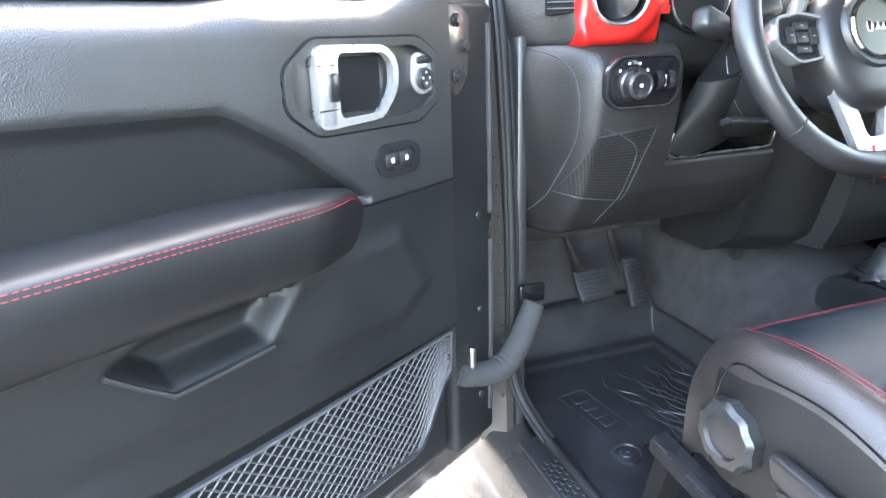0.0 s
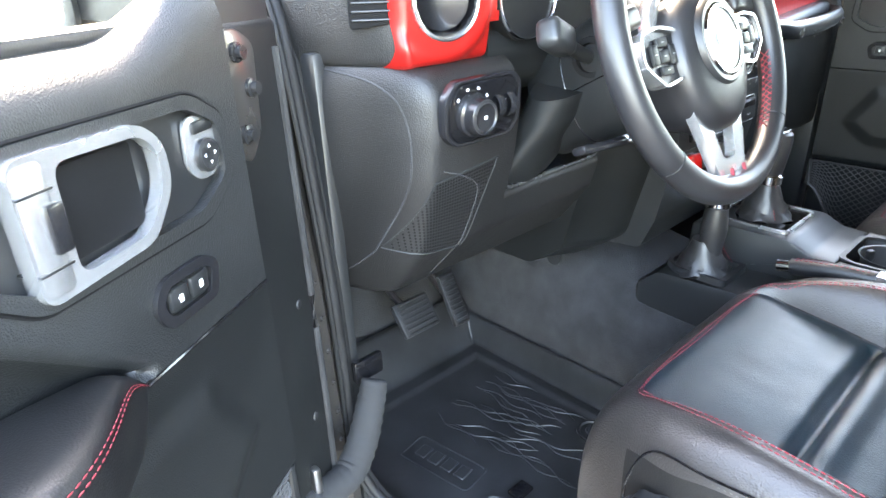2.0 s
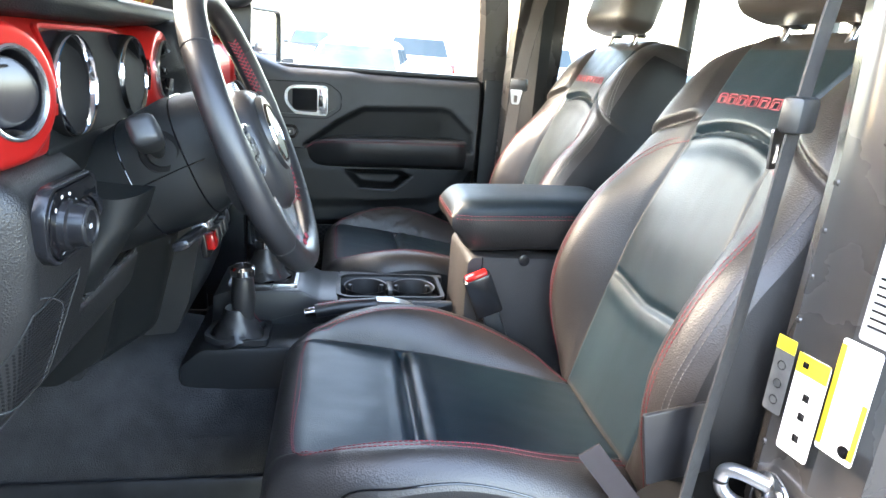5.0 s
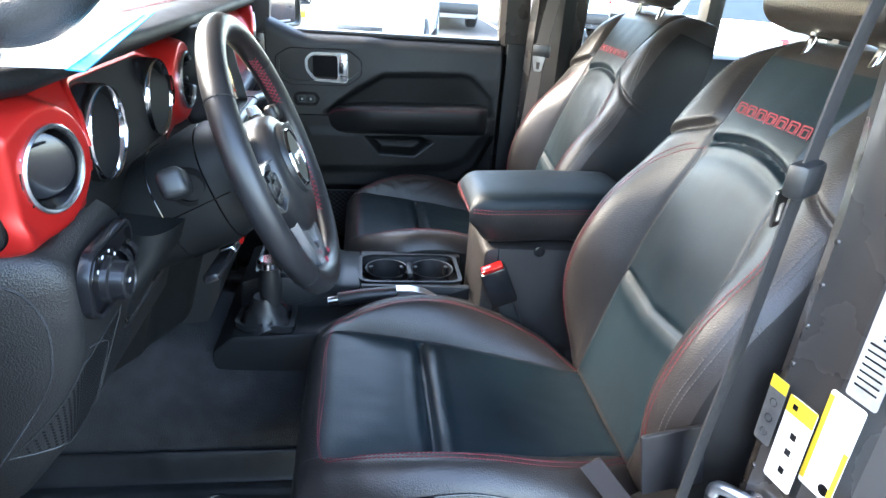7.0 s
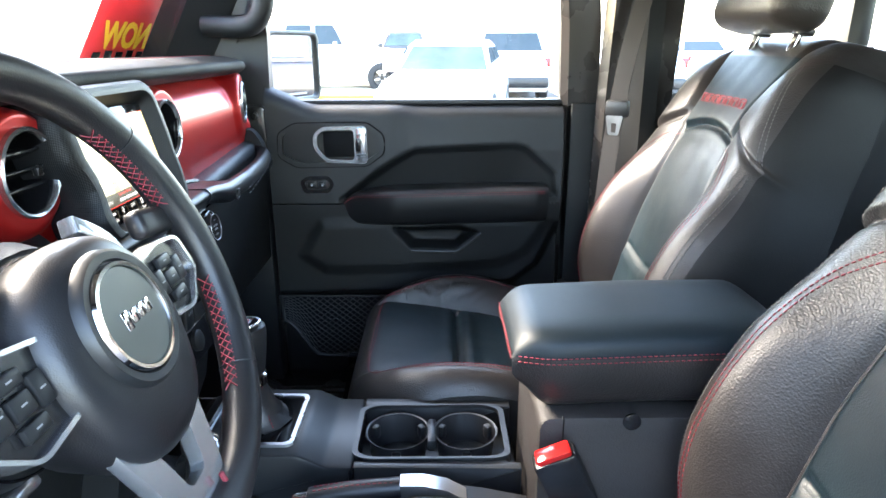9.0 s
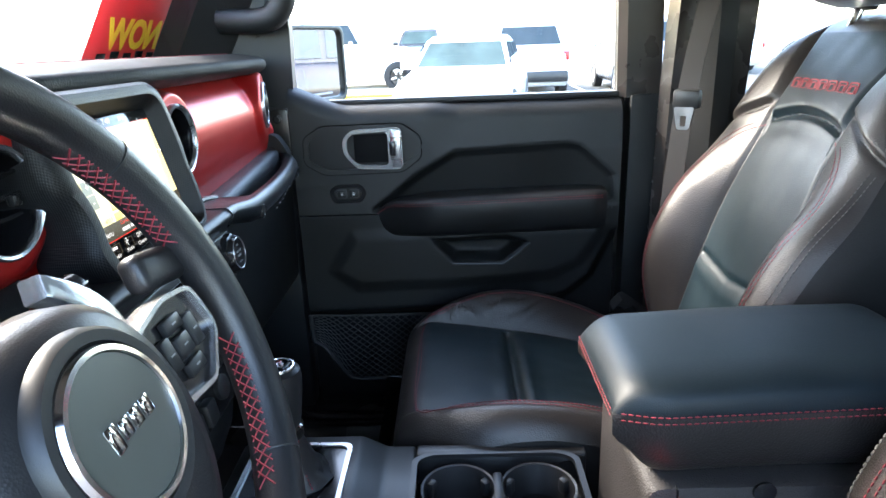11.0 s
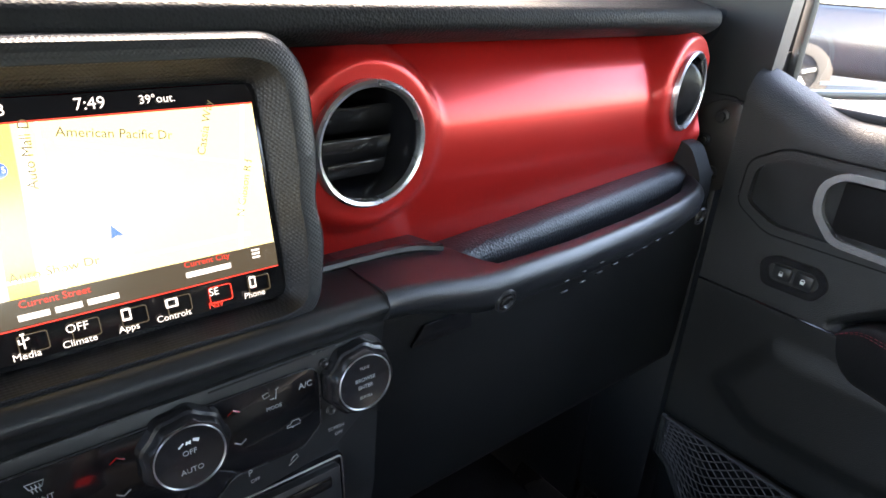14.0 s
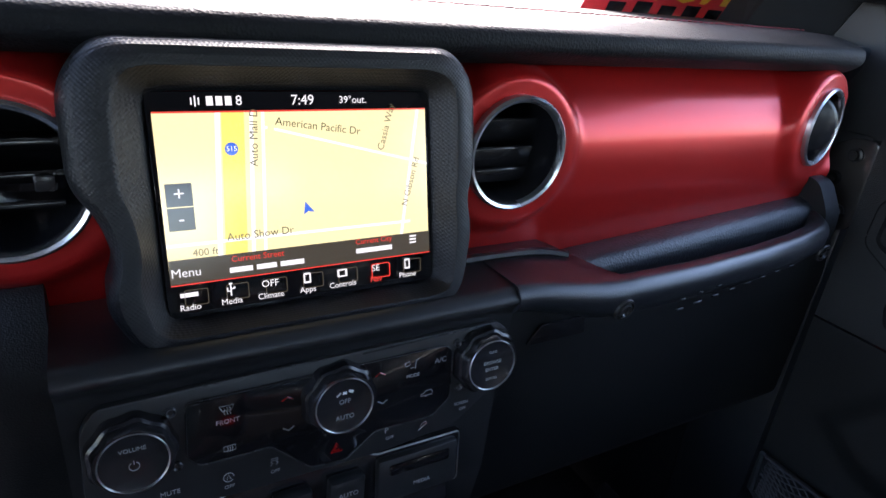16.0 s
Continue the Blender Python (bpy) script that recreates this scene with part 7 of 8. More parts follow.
for dz in (0.0, 0.007):
    for side_ in (-1, 1):
        line = [lid(0.5 - 0.004 if side_ < 0 else 0.004, 0.02 + 0.95 * i / 40) for i in range(41)]
        line = [Vector((p[0] + 0.0012 * side_, p[1], 1.206 + 0.010 * i / 40 - dz)) for i, p in enumerate(line)]
        part("stitching", stitches(line, 0.0050, 0.0016, 0.0008), REDTHREAD, LD, "red stitching")
    part("stitching", stitches([(-0.100 + 0.158 * i / 20, -0.3972, 1.206 - dz) for i in range(21)], 0.0050, 0.0016, 0.0008), REDTHREAD, LD, "red stitching")

# ---- belts and buckles ----
for s in (-1, 1):
    bk = thing("seat_buckle", "black seat belt buckle with red release button", "buckle", "seat buckles", mv(s * 0.146, -0.462 if s < 0 else -0.50, 1.06, rx=-24, ry=s * 4))
    part("body", rbox(0.030, 0.054, 0.085, 0.006, mv(0, 0, 0)), SATIN, bk)
    part("release_button", rbox(0.024, 0.044, 0.012, 0.004, mv(0, 0, 0.042)), REDLIGHT, bk, "red release button")
    part("stalk", rbox(0.018, 0.034, 0.16, 0.004, mv(0, 0.0, -0.115)), PLASTIC, bk)
    bl = thing("seat_belt", "dark woven seat belt hanging beside the door pillar", "seat belt", "seat belts")
    back_ = 0.070 if s > 0 else 0.0
    in_ = 0.075 if s > 0 else 0.0
    pts = curve([(s * 0.650, -0.69, 1.76), (s * 0.662, -0.650, 1.60), (s * 0.672, -0.628, 1.45), (s * 0.676, -0.615, 1.28), (s * 0.672, -0.603, 1.08), (s * 0.665, -0.60, 0.90), (s * 0.66, -0.60, 0.80)], 8)
    pts = [p - Vector((in_, back_, 0)) for p in pts]
    wb = loft([[p + Vector((s * (0.010 * c + 0.0010 * a), 0.0150 * c - 0.0006 * a, 0.0)) for a, c in ((-1, -1), (-1, 1), (1, 1), (1, -1))] for p in pts])
    part("webbing", wb, WEBBING, bl)
    part("end_fold", rbox(0.042, 0.007, 0.060, 0.002, mv(s * 0.664 - in_, -0.60 - back_, 0.845, rz=s * 56)), WEBBING, bl)
    part("tongue_holder", rbox(0.050, 0.022, 0.036, 0.006, mv(s * 0.674 - in_, -0.628 - back_, 1.462 - 0.5 * back_, rz=s * 56)), PLASTIC, bl)
    tg = frame_prism(rounded([(-0.011, -0.042), (0.011, -0.042), (0.019, 0.0), (-0.019, 0.0)], 0.005), rounded([(-0.005, -0.036), (0.005, -0.036), (0.006, -0.016), (-0.006, -0.016)], 0.002), 0.0025, mv(s * 0.664 - in_, -0.620 - back_, 1.448 - 0.5 * back_, rz=s * 56))
    part("tongue", tg, STEEL, bl, "bright metal belt tongue")
st = thing("belt_stub", "short greyish belt end in the seat's side tower", "seat belt")
pts = [(-0.616, -0.495, 1.042), (-0.626, -0.532, 0.997), (-0.637, -0.570, 0.953)]
part("webbing", loft([[Vector(p) + Vector((0.0012 * a, 0.0125 * c, -0.0085 * c)) for a, c in ((-1, -1), (-1, 1), (1, 1), (1, -1))] for p in pts]), material("worn_webbing", (0.024, 0.0165, 0.0165), 0.8, grain=1400, bump=0.5, vary=0.2, patch=60), st)

st = thing("belt_stub", "short dark belt end beside the passenger seat", "seat belt")
pts = [(0.650, -0.672, 0.950), (0.647, -0.635, 0.980), (0.644, -0.598, 1.008), (0.640, -0.590, 1.006), (0.639, -0.600, 0.990)]
part("webbing", loft([[Vector(p) + Vector((0.0012 * a, 0.0095 * c, -0.0117 * c)) for a, c in ((-1, -1), (-1, 1), (1, 1), (1, -1))] for p in pts]), WEBBING, st)

# seat adjusters, towers and rails, per seat
for seat, s, cx, cy in ((DRIVER, -1, -0.385, -0.095), (PASSENGER, 1, 0.385, -0.145)):
    FLIP = s
    fl2 = Matrix.Translation((-abs(cx), -cy, -1.005))
    kn = lathe([(0.045, 0), (0.044, 0.014), (0.038, 0.020), (0.028, 0.021), (0.026, 0.016), (0, 0.018)], 44, fl2 @ mv(0.648, -0.229, 0.925, ry=90))
    scallop(kn, fl2 @ mv(0.648, -0.229, 0.925, ry=90), 10, 0.045, 0.034)
    part("adjuster_knob", kn, PLASTIC, seat, "round ribbed adjuster knob")
    o = rounded([(-0.298, 0.955), (-0.305, 0.925), (-0.40, 0.905), (-0.425, 0.868), (-0.465, 0.868), (-0.470, 0.925), (-0.455, 0.943), (-0.40, 0.948)], 0.010)
    lv = part("recline_lever", prism(o, 0.016, 0.004, fl2 @ place_yz(0, 0, 0.672)), PLASTIC, seat, "black recline lever")
    for k in range(4):
        part("finger_ridge", rbox(0.006, 0.014, 0.006, 0.002, fl2 @ mv(0.672, -0.325 - 0.02 * k, 0.918 - 0.004 * k)), PLASTIC, lv)
    o = rounded([(-0.478, 0.77), (-0.476, 0.880), (-0.52, 0.912), (-0.60, 0.968), (-0.64, 0.988), (-0.645, 0.77)], 0.014)
    tw = part("side_tower", prism(o, 0.085, 0.010, fl2 @ place_yz(0, 0, 0.672)), MATTE, seat, "black plastic belt anchor tower")
    part("tower_slot", rbox(0.020, 0.050, 0.012, 0.004, fl2 @ mv(0.640, -0.575, 0.953, rx=34)), GLOSSBLACK, tw)
    if s < 0:
        part("side_flap", rbox(0.007, 0.085, 0.10, 0.003, fl2 @ mv(0.640, -0.595, 1.065, rx=-12)), LEATHER_SOFT, seat, "stitched leather flap")
    part("rail", loft([[fl2 @ Vector((x, y, z + dz)) for x, dz in ((0.622, -0.014), (0.650, -0.014), (0.652, 0.004), (0.644, 0.012), (0.622, 0.012))] for y, z in ((-0.085, 0.812), (-0.60, 0.770))]), SATIN, seat, "greased steel seat rail")
    part("rail_edge", tube([fl2 @ Vector((0.650, -0.09, 0.822)), fl2 @ Vector((0.650, -0.59, 0.781))], 0.0018, 6), DARKSTEEL, seat)
    part("rail_bracket", loft([[fl2 @ Vector((x, y, z)) for x, y, z in ((0.60, y0, z0), (0.64, y0, z0), (0.64, y0 - 0.03, z0), (0.60, y0 - 0.03, z0))] for y0, z0 in ((-0.09, 0.805), (-0.07, 0.72), (-0.05, 0.64))]), MATTE, seat)
    arc = []
    for yl, z in ((0.077, 0.845), (0.076, 0.90), (0.078, 0.945)):
        arc.append(fl2 @ Vector((abs(cx) + cushion_width(yl / 0.53) + 0.0008, cy - yl, z)))
    for yl in (0.105, 0.165, 0.245, 0.335, 0.405):
        w = cushion_width(yl / 0.53)
        arc.append(fl2 @ Vector((abs(cx) + w - 0.0065, cy - yl, 1.005 + seat_cushion_height(w - 0.008, yl, w) - 0.0155)))
    arc = curve(arc, 8)
    part("side_seam", tube(arc, 0.0014, 6), GLOSSBLACK, seat)
    part("side_stitching", stitches([p + Vector((0.0003, 0, -0.006)) for p in arc], 0.0040, 0.0018, 0.0006), GREYTHREAD, seat, "grey side stitching")
    FLIP = 1


# ---- things on and above the dash ----
sheet_paper = thing("papers", "white papers with a blue edge lying on the dash top", "papers")
edge_a, edge_b, back = (-0.725, 0.029, 1.545), (-0.292, 0.105, 1.545), [(-0.306, 0.147, 1.545), (-0.361, 0.165, 1.544), (-0.66, 0.105, 1.541), (-0.717, 0.079, 1.543)]
part("sheet", loft([[Vector((x, y, z + 0.0022 * k)) for x, y, z in [edge_a, edge_b] + back] for k in (0, 1)]), material("white_paper", (0.8, 0.82, 0.85), 0.7, vary=0.03), sheet_paper)
part("folder_edge", loft([[Vector((x, y, z + 0.0012 * k)) for x, y, z in ((-0.725, 0.031, 1.5440), (-0.733, 0.014, 1.5442), (-0.243, 0.105, 1.5442), (-0.292, 0.107, 1.5440))] for k in (0, 1)]), material("cyan_card", (0.010, 0.26, 0.50), 0.7, vary=0.05, spec=0.15), sheet_paper, "bright blue folder edge")

sign = thing("windscreen_sign", "red sale sticker with yellow letters on the windscreen", "sticker")
SG = pose(0.575, 0.298, 1.625, 0, 0, 0) @ pose(0, 0, 0, 26.5, 0, 0)
part("sheet", prism(rounded([(-0.155, -0.115), (0.155, -0.115), (0.135, 0.10), (-0.125, 0.10)], 0.02), 0.0012, 0, SG), material("red_sticker", (0.55, 0.02, 0.025), 0.5, vary=0.12), sign)
FLAT = SG @ mv(0, -0.0012, -0.055, rx=90) @ Matrix.Diagonal((-1, 1, 1, 1))
lettering("word", "NOW", 0.075, FLAT, YELLOW, sign, 0.0003, 0.95, 0.003)
for k in range(5):
    part("script_bar", rbox(0.028, 0.0012, 0.022 + 0.006 * (k % 2), 0.004, SG @ mv(-0.10 + 0.045 * k, -0.001, -0.098)), GLOSSBLACK, sign)
part("sun_mark", lathe([(0.014, 0), (0, 0.0006)], 14, SG @ mv(0.115, -0.0008, -0.098, rx=90)), YELLOW, sign)

for s in (-1, 1):
    gh = thing("grab_handle", "padded black grab handle on the windscreen pillar", "grab handle", "pillar grab handles")
    low = [(s * 0.67, 0.20, 1.575), (s * 0.662, 0.12, 1.572), (s * 0.66, 0.08, 1.575), (s * 0.66, 0.050, 1.596), (s * 0.66, 0.030, 1.630), (s * 0.66, 0.026, 1.72)]
    part("grip", tube(curve(low if s < 0 else [(s * 0.685, 0.20, 1.60), (s * 0.675, 0.115, 1.598), (s * 0.668, 0.078, 1.615), (s * 0.668, 0.062, 1.66), (s * 0.67, 0.066, 1.73)], 8), 0.024, 14), GRAINED, gh)
wp = thing("wiper", "black wiper arm resting on the windscreen", "wiper")
part("arm", tube([(0.05, 0.42, 1.435), (0.30, 0.37, 1.46), (0.42, 0.355, 1.475)], 0.006, 8), PLASTIC, wp)
part("blade", tube([(0.12, 0.375, 1.452), (0.36, 0.362, 1.462), (0.60, 0.345, 1.468)], 0.008, 6), RUBBER, wp)

for s in (-1, 1):
    FLIP = s
    mr = thing("wing_mirror", "black square wing mirror on the door", "mirror", "wing mirrors")
    a, c = Vector((0.855, 0.113, 1.50)), Vector((1.035, 0.027, 1.50))
    x_ = (c - a).normalized()
    n_ = Vector((x_.y, -x_.x, 0))
    rot = Matrix(((x_.x, -n_.x, 0, 0), (x_.y, -n_.y, 0, 0), (0, 0, 1, 0), (0, 0, 0, 1)))
    at = Matrix.Translation((a + c) / 2) @ rot
    o = rounded([(-0.105, -0.085), (0.105, -0.085), (0.105, 0.095), (-0.105, 0.095)], 0.025, 6)
    i = rounded([(-0.095, -0.074), (0.095, -0.074), (0.095, 0.084), (-0.095, 0.084)], 0.018, 6)
    part("shell", prism(shrink(o, 1.0), 0.10, 0.02, at @ mv(0, 0.004, 0), seg=4), PLASTIC, mr)
    part("bezel", frame_prism(o, i, 0.014, at @ mv(0, -0.010, 0), r=0.003), PLASTIC, mr)
    part("mirror_glass", prism(i, 0.002, 0, at @ mv(0, -0.0005, 0)), MIRROR, mr, "silvered mirror glass")
    part("foot", loft([[Vector((x, y + dy, z + dz)) for dy, dz in ((-0.03, -0.02), (0.03, -0.02), (0.03, 0.02), (-0.03, 0.02))] for x, y, z in ((0.76, 0.16, 1.44), (0.86, 0.15, 1.455), (0.93, 0.13, 1.47))]), PLASTIC, mr)
    part("warning_bar", rbox(0.10, 0.0008, 0.005, 0.0002, at @ mv(0.0, -0.0012, -0.064), 1), material("etched_grey", (0.35, 0.35, 0.35), 0.5), mr)
    if s < 0:
        mr.matrix_world = DD.matrix_world.copy()
    FLIP = 1

# labels and striker on the driver's door pillar
PF = pose(-0.705, -0.6705, 1.165, 0, 0, 0) @ pose(0, 0, 0, 0, 0, 10) @ Matrix.Diagonal((-1, 1, 1, 1))
for name, label, u, z, w, h, kind_ in (("warning_label", "white airbag warning label with a yellow head", 0.022, 0.0, 0.038, 0.115, 0), ("tyre_label", "white tyre label with yellow edges", 0.060, 0.028, 0.042, 0.125, 1), ("data_label", "grey data label with printed code", 0.070, 0.165, 0.036, 0.14, 2), ("small_label", "small dark grey pictogram label", -0.014, 0.02, 0.024, 0.09, 3)):
    y = 0.002 if u < 0.04 else -0.006
    m = PF @ mv(u, 0, z) @ mv(0, y + 0.0005, 0)
    lb = thing(name, label + " on the door pillar", "label", "pillar labels")
    paper = WHITE if kind_ < 2 else material("grey_label", (0.30, 0.30, 0.31) if kind_ == 2 else (0.085, 0.083, 0.080), 0.5, vary=0.25, patch=60)
    part("sheet", prism(rounded([(-w / 2, -h / 2), (w / 2, -h / 2), (w / 2, h / 2), (-w / 2, h / 2)], 0.004), 0.0008, 0, m @ mv(0, -0.0004, 0)), paper, lb)
    if kind_ == 0:
        part("yellow_head", rbox(w, 0.0008, 0.022, 0.0003, m @ mv(0, 0.0006, h / 2 - 0.011), 1), YELLOW, lb)
        part("pictogram", rbox(0.007, 0.0008, 0.007, 0.002, m @ mv(-0.008, 0.0012, h / 2 - 0.011)), GLOSSBLACK, lb)
        for dz in (0.012, -0.010, -0.036):
            part("pictogram", rbox(0.008, 0.0008, 0.009, 0.0035, m @ mv(0.001, 0.0006, dz)), SATIN, lb)
            part("pictogram", rbox(0.006, 0.0008, 0.0012, 0.0003, m @ mv(0.010, 0.0006, dz - 0.004, ry=40), 1), SATIN, lb)
    elif kind_ == 1:
        for dx in (-1, 1):
            part("yellow_edge", rbox(0.006, 0.0008, h * (0.9 if dx < 0 else 0.5), 0.0003, m @ mv(dx * (w / 2 - 0.003), 0.0006, 0 if dx < 0 else -h * 0.2), 1), YELLOW, lb)
        part("stamp", lathe([(0.007, 0), (0.005, 0.0006), (0, 0.0006)], 20, m @ mv(0.010, 0.0004, -h / 2 + 0.012, rx=-90)), GLOSSBLACK, lb)
    elif kind_ == 2:
        for k in range(14):
            part("code_bar", rbox(0.016, 0.0008, 0.0012 + 0.001 * (k % 3), 0, m @ mv(0.006, 0.0006, h / 2 - 0.012 - 0.0042 * k), 1), GLOSSBLACK, lb)
        for k in range(7):
            part("text_bar", rbox(w * 0.7, 0.0008, 0.0022, 0, m @ mv(0, 0.0006, -0.006 - 0.008 * k), 1), SATIN, lb)
    else:
        part("yellow_head", rbox(w, 0.0008, 0.016, 0.0003, m @ mv(0, 0.0006, h / 2 - 0.008), 1), YELLOW, lb)
        for dz in (0.012, -0.010, -0.030):
            part("pictogram", tube([m @ Vector((0.005 * math.cos(q), 0.0008, dz + 0.005 * math.sin(q))) for q in (2 * math.pi * i / 10 for i in range(10))], 0.0006, 4, True), SATIN, lb)
sk = thing("door_striker", "bright metal door striker on the pillar", "door striker")
part("plate", prism(rounded([(-0.026, -0.038), (0.020, -0.034), (0.028, 0.02), (0.004, 0.040), (-0.028, 0.030)], 0.010), 0.006, 0.002, mv(-0.712, -0.676, 1.035)), CHROME, sk)
part("loop", tube(curve([(-0.712, -0.672, 1.055), (-0.690, -0.650, 1.058), (-0.676, -0.640, 1.050), (-0.676, -0.640, 1.028), (-0.690, -0.650, 1.018), (-0.712, -0.672, 1.020)], 6), 0.0085, 12), SILVER, sk)
part("bolt", lathe([(0.009, 0), (0.009, 0.004), (0.005, 0.005), (0, 0.003)], 16, mv(-0.728, -0.670, 1.05, rx=-90)), STEEL, sk)

# the bag with its strap on the passenger seat
BAG = thing("camera_bag", "small black bag with a strap lying on the passenger seat", "bag")
bx, by, bz_ = 0.440, -0.640, 0.985
part("body", rbox(0.115, 0.105, 0.062, 0.018, mv(0.408, -0.646, 0.974, rz=12), 4), SATIN, BAG, "black body lying on its back")
lens = mv(0.411, -0.634, 1.004, rx=6, ry=-4)
lc = part("lens_barrel", lathe([(0.037, -0.012), (0.0365, 0.008), (0.035, 0.011), (0.0335, 0.010), (0.0325, 0.006), (0.027, 0.007), (0.026, 0.0085), (0.024, 0.007), (0, 0.0065)], 48, lens), GLOSSBLACK, BAG, "glossy black round cover with rings")
part("ring_line", lathe([(0.0342, 0.0108), (0.0350, 0.0116), (0.0358, 0.0104)], 48, lens), DARKSTEEL, lc)
part("ring_line", lathe([(0.0170, 0.0068), (0.0176, 0.0075), (0.0182, 0.0068)], 40, lens), DARKSTEEL, lc)
loop = curve([(0.386, -0.572, 1.006), (0.392, -0.545, 1.017), (0.412, -0.521, 1.026), (0.430, -0.526, 1.032), (0.441, -0.556, 1.036), (0.445, -0.600, 1.037), (0.442, -0.640, 1.034), (0.429, -0.674, 1.028), (0.400, -0.684, 1.016), (0.368, -0.670, 1.004)], 6)
part("strap", tube(loop, 0.0075, 10, flat=0.22, up=(0.35, 0.1, 1)), MATTE, BAG, "wide black webbing strap of the bag")
loop = curve([(0.392, -0.556, 1.004), (0.410, -0.545, 1.012), (0.424, -0.558, 1.018), (0.426, -0.588, 1.016), (0.418, -0.606, 1.004)], 6)
part("strap", tube(loop, 0.0060, 10, flat=0.22, up=(0.35, 0.1, 1)), MATTE, BAG, "wide black webbing strap of the bag")
part("clip", tube([(0.391 + 0.009 * math.cos(q), -0.576 + 0.004 * math.sin(q), 1.013 + 0.009 * math.sin(q)) for q in (2 * math.pi * i / 16 for i in range(16))], 0.0022, 8, True), CHROME, BAG)
wrap = sheet(lambda u, v: Vector((bx - 0.08 + 0.13 * (u - 0.5), by - 0.14 + 0.12 * v, bz_ + 0.005 + 0.02 * math.sin(9 * u + 4 * v) + 0.02 * noise.noise((u * 5, v * 5, 2.0)))), 30, 24)
tagged(part("plastic_wrap", wrap, material("crumpled_film", (0.06, 0.075, 0.085), 0.14, vary=0.5, patch=22)), "crumpled bluish plastic film on the passenger seat", "plastic bag")

# rear bench
RB = thing("rear_bench", "black leather rear bench seat", "car seat")
part("cushion", rbox(1.20, 0.50, 0.16, 0.06, mv(0, -1.42, 0.92), 4), LEATHER, RB)
part("bench_base", rbox(1.10, 0.44, 0.24, 0.03, mv(0, -1.45, 0.742)), PLASTIC, RB)
part("backrest", rbox(1.20, 0.14, 0.58, 0.06, mv(0, -1.72, 1.22, rx=-14), 4), LEATHER, RB)
for x in (-0.36, 0.36):
    part("headrest", rbox(0.25, 0.10, 0.16, 0.04, mv(x, -1.81, 1.60, rx=-14), 4), LEATHER, RB)


# ---- the lot outside ----
def wheel_of(parent, x, y, r, w, facing):
    m = mv(x, y, r, ry=90 * facing)
    t = part("wheel", lathe([(r * 0.62, -w / 2), (r * 0.9, -w / 2), (r, -w * 0.38), (r, w * 0.38), (r * 0.9, w / 2), (r * 0.62, w / 2)], 32, m), TYRE, parent, "black tyre")
    rim_ = lathe([(r * 0.64, w * 0.30), (r * 0.60, w * 0.48), (r * 0.55, w * 0.36), (r * 0.2, w * 0.30), (0, w * 0.34)], 28, m)
    part("rim", rim_, SILVERPAINT if r < 0.38 else SATIN, t)
    for k in range(5):
        part("spoke", rbox(r * 0.42, r * 0.14, w * 0.12, 0.01, m @ mv(0, 0, 0, rz=72 * k) @ mv(r * 0.36, 0, w * 0.38), 1), SILVER, t)


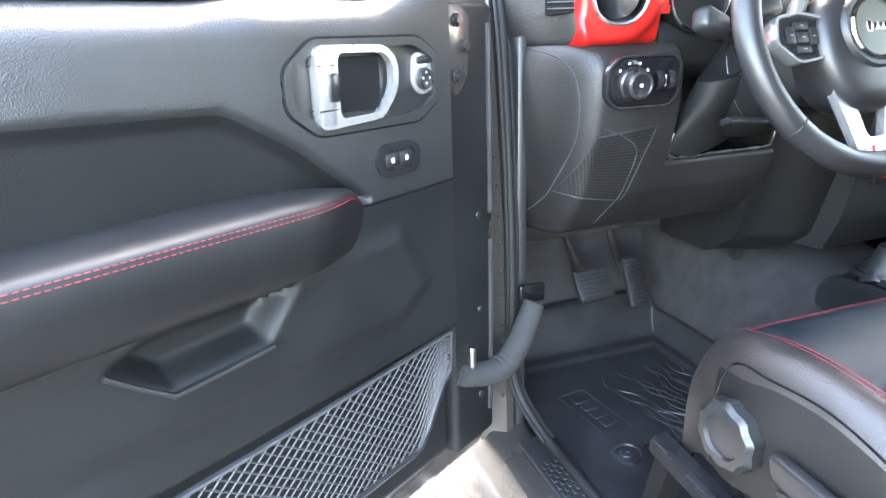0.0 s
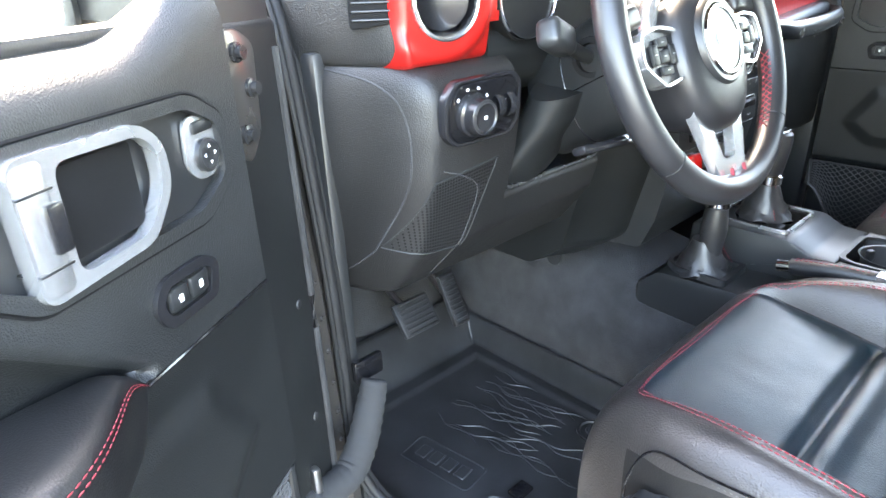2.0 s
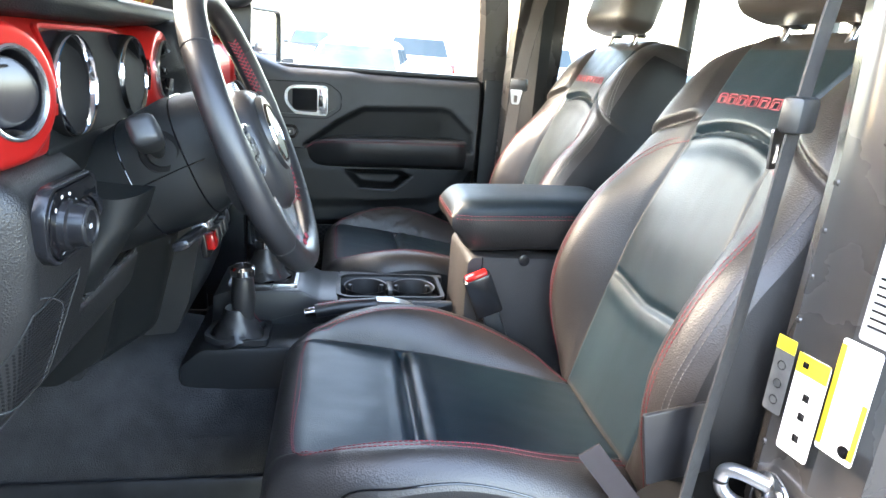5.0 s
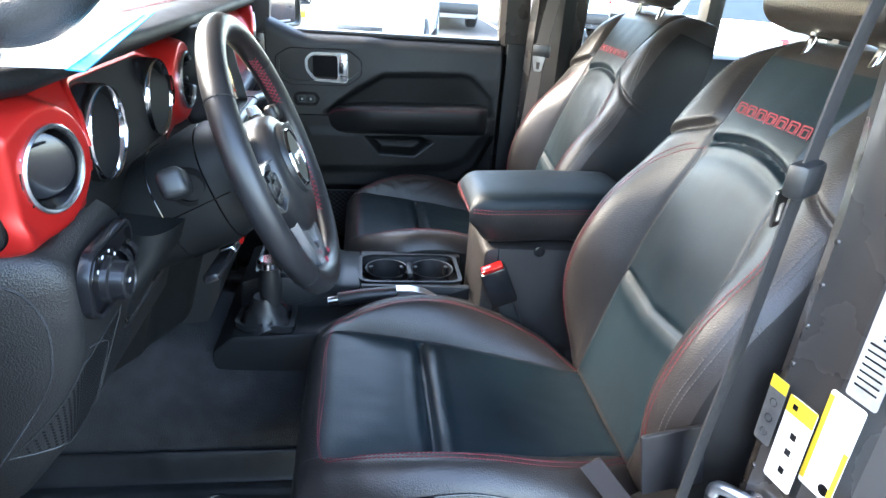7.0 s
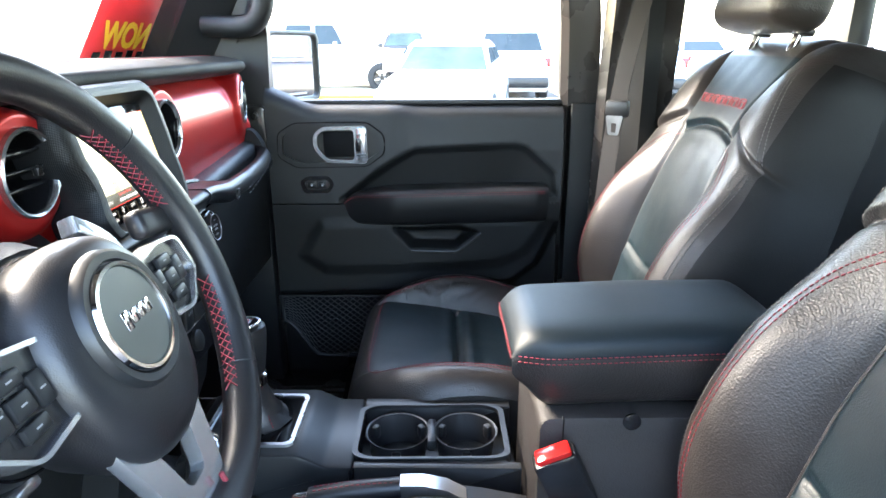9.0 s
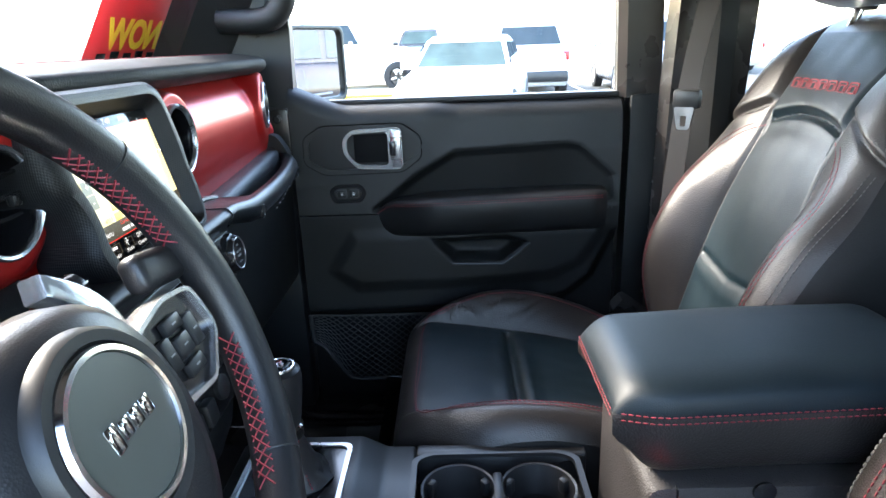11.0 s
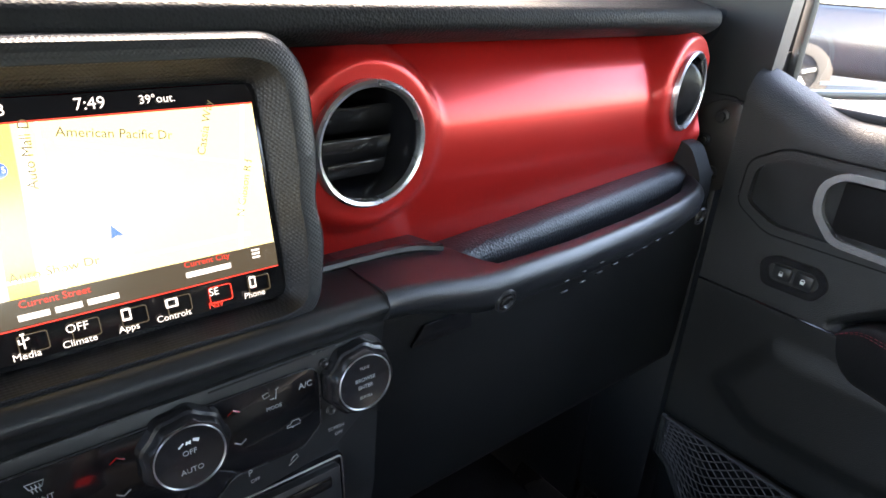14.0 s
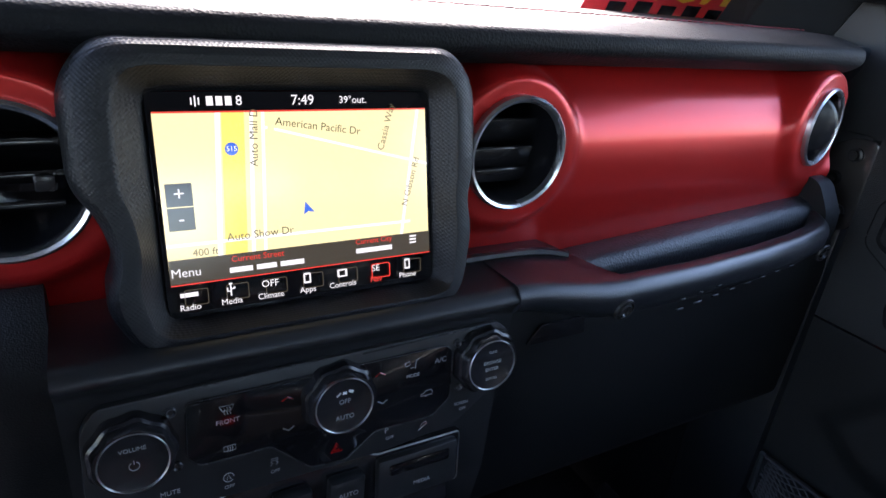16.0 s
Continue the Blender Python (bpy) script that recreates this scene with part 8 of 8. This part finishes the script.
def parked_car(name, label, category, at, paint, kind_):
    """A car along local +y, nose forward. kind_: sedan, suv or pickup."""
    car = thing(name, label, category, "parked cars", at)
    L, W = {"sedan": (4.7, 1.82), "suv": (4.7, 1.90), "pickup": (5.6, 2.0)}[kind_]
    lift = {"sedan": 0.20, "suv": 0.26, "pickup": 0.42}[kind_]
    belt = {"sedan": 0.95, "suv": 1.08, "pickup": 1.25}[kind_]
    top = {"sedan": 1.45, "suv": 1.70, "pickup": 1.93}[kind_]
    r = {"sedan": 0.33, "suv": 0.36, "pickup": 0.41}[kind_]
    hood_y, cab_y = {"sedan": (0.95, -1.55), "suv": (1.05, -2.20), "pickup": (0.95, -0.95)}[kind_]
    h = L / 2

    def section(y, z0, z1, w, k):
        return [Vector((w * sx * f, y, z)) for sx, z, f in ((-1, z0, 0.90), (-1, z0 + 0.12, 0.99), (-1, (z0 + z1) / 2, 1.0), (-1, z1 - 0.06, 0.95), (-1, z1, 0.86), (0, z1 + k, 1), (1, z1, 0.86), (1, z1 - 0.06, 0.95), (1, (z0 + z1) / 2, 1.0), (1, z0 + 0.12, 0.99), (1, z0, 0.90))]
    nose = 0.70 * belt
    body = loft([section(y, z0, z1, W / 2 * f, k) for y, z0, z1, f, k in ((-h, lift + 0.15, belt - 0.10, 0.84, 0.01), (-h + 0.12, lift, belt - 0.01, 0.96, 0.02), (-h + 0.8, lift, belt, 1.0, 0.02), (0, lift, belt, 1.0, 0.02), (hood_y, lift, belt - 0.01, 1.0, 0.03), (h - 0.7, lift, belt - 0.10, 0.98, 0.04), (h - 0.18, lift, nose + 0.10, 0.92, 0.03), (h, lift + 0.10, nose, 0.78, 0.02))])
    part("body", body, paint, car, sharp=55)
    cw = W / 2 * 0.88
    front, rear = hood_y, cab_y
    ft, rt = hood_y - 0.62 if kind_ != "pickup" else hood_y - 0.5, cab_y + (0.55 if kind_ == "sedan" else 0.22)
    cab = loft([[Vector((x * w, y, z)) for x, y in ((-1, front + dy), (1, front + dy), (1, rear + ry), (-1, rear + ry))] for z, w, dy, ry in ((belt - 0.02, cw, 0, 0), (top - 0.08, cw * 0.82, (ft - front) * 0.92, (rt - rear) * 0.92), (top, cw * 0.72, ft - front - 0.12, rt - rear + 0.10))])
    part("roof", cab, paint, car, sharp=20)

    def pane(name_, pts, mat=DARKGLASS):
        b_ = bmesh.new()
        c_ = sum((Vector(p) for p in pts), Vector()) / len(pts)
        v_ = [b_.verts.new(p) for p in pts]
        b_.faces.new(v_)
        bmesh.ops.recalc_face_normals(b_, faces=b_.faces)
        n_ = b_.faces[0].normal.copy()
        out_ = (c_ - Vector((0, (front + rear) / 2, belt))).dot(n_)
        s_ = 0.006 if out_ > 0 else -0.006
        ex = bmesh.ops.extrude_face_region(b_, geom=b_.faces[:])
        bmesh.ops.translate(b_, vec=n_ * s_, verts=[q for q in ex["geom"] if isinstance(q, bmesh.types.BMVert)])
        bmesh.ops.recalc_face_normals(b_, faces=b_.faces)
        return part(name_, b_, mat, car)

    def cab_pt(z, x, y0, y1, w):
        return (x * w, y0 + (y1 - y0) * z, belt - 0.02 + (top - 0.06 - belt) * z)
    f9, r9 = front + (ft - front) * 0.92, rear + (rt - rear) * 0.92
    pane("windscreen", [cab_pt(0.12, -0.90, front, f9, cw), cab_pt(0.12, 0.90, front, f9, cw), cab_pt(0.94, 0.88, front, f9, cw * 0.84), cab_pt(0.94, -0.88, front, f9, cw * 0.84)], material("tinted_screen", (0.035, 0.055, 0.055), 0.10, vary=0.4, patch=1.5, spec=0.12))
    pane("rear_window", [cab_pt(0.2, -0.85, rear, r9, cw), cab_pt(0.2, 0.85, rear, r9, cw), cab_pt(0.90, 0.84, rear, r9, cw * 0.85), cab_pt(0.90, -0.84, rear, r9, cw * 0.85)])
    mid = (front + rear) / 2
    for sx in (-1, 1):
        for a0, a1 in ((front - 0.15, mid + 0.04), (mid - 0.04, rear + 0.12)):
            t0 = 0.5 * (ft - front) if a0 > mid else -0.02
            t1 = 0.02 if a1 > mid else 0.6 * (rt - rear)
            pane("side_window", [(sx * cw * 0.995, a0, belt + 0.05), (sx * cw * 0.995, a1, belt + 0.05), (sx * cw * 0.85, a1 + t1, top - 0.12), (sx * cw * 0.85, a0 + t0, top - 0.12)])
        wheel_of(car, sx * (W / 2 - 0.10), h - 0.95, r, 0.22, sx)
        wheel_of(car, sx * (W / 2 - 0.10), -h + 1.0, r, 0.22, sx)
        part("headlight", rbox(0.32, 0.20, 0.14, 0.05, mv(sx * (W / 2 - 0.30), h - 0.16, nose - 0.02, rz=-sx * 22), 3), CHROME, car)
        part("tail_light", rbox(0.20, 0.12, 0.20 if kind_ != "sedan" else 0.14, 0.03, mv(sx * (W / 2 - 0.17), -h + 0.09, belt - 0.16), 2), REDLIGHT, car)
        part("door_mirror", rbox(0.20, 0.10, 0.14, 0.03, mv(sx * (W / 2 + 0.06), hood_y - 0.35, belt + 0.06), 2), paint, car)
    part("grille", rbox(W * 0.42, 0.06, 0.16, 0.03, mv(0, h - 0.03, nose - 0.16), 2), GLOSSBLACK, car)
    part("air_intake", rbox(W * 0.60, 0.06, 0.12, 0.03, mv(0, h - 0.06, lift + 0.16), 2), SATIN, car)
    part("rear_bumper", rbox(W * 0.90, 0.16, 0.24, 0.05, mv(0, -h + 0.03, lift + 0.22), 2), PLASTIC if kind_ != "sedan" else paint, car)
    if kind_ == "pickup":
        part("bed_rim", rbox(W * 0.80, 1.75, 0.02, 0.005, mv(0, -h + 1.0, belt + 0.02), 1), GLOSSBLACK, car)
    return car


def bay(x, y, turn, size=1.0):
    return mv(x, y, SLOPE * x, rz=turn) @ Matrix.Scale(size, 4)


parked_car("white_sedan", "white sedan parked nose towards the open lane", "car", bay(10.9, -0.55, 90 - 10, 1.02), WHITEPAINT, "sedan")
parked_car("white_pickup", "white pickup parked beyond the yellow kerb", "car", bay(18.2, 3.2, 186), WHITEPAINT, "pickup")
parked_car("white_suv", "white suv parked with its tail towards the lane", "car", bay(16.4, -2.0, -90), WHITEPAINT, "suv")
parked_car("silver_suv", "silver suv parked with its tail towards the lane", "car", bay(15.8, -5.0, -92), SILVERPAINT, "suv")
parked_car("dark_pickup", "dark blue pickup parked across the lane behind", "car", bay(5.4, -8.6, -70), DARKPAINT, "pickup")
parked_car("white_coupe", "white sedan with red tail lights seen through the rear windows", "car", bay(9.6, -6.4, -119), WHITEPAINT, "sedan")
parked_car("far_sedan", "white sedan parked farther along the lot", "car", bay(22.0, -9.0, -90), WHITEPAINT, "sedan")
parked_car("far_suv", "dark suv parked in the far row", "car", bay(27.0, 1.0, 85), DARKPAINT, "suv")
parked_car("front_suv", "white suv parked ahead of the windscreen", "car", bay(4.5, 13.5, 150), WHITEPAINT, "suv")
parked_car("front_sedan", "dark blue sedan parked ahead of the windscreen", "car", bay(9.5, 15.0, 165), DARKPAINT, "sedan")
parked_car("left_suv", "white suv parked beyond the open door", "car", bay(-6.0, 7.5, 170), WHITEPAINT, "suv")
KB = rbox(0.5, 9.0, 0.15, 0.03, mv(15.2, 5.5, 0.075 + SLOPE * 15.2, rz=4, ry=-0.95))
tagged(part("kerb", KB, YELLOW), "yellow painted concrete kerb", "kerb", kind="structure")
isl = rbox(4.5, 9.0, 0.13, 0.03, mv(17.6, 5.7, 0.065 + SLOPE * 17.6, rz=4, ry=-0.95))
tagged(part("pavement", isl, CONCRETE), "pale concrete island beyond the kerb", "pavement", kind="structure")
for k in range(6):
    ln = rbox(4.8, 0.10, 0.006, 0.001, mv(15.4, -3.6 - 2.7 * k, 0.004 + SLOPE * 15.4, ry=-0.95), 1)
    tagged(part("bay_line", ln, WHITE), "white painted parking bay line", "road marking", "bay lines", kind="structure")
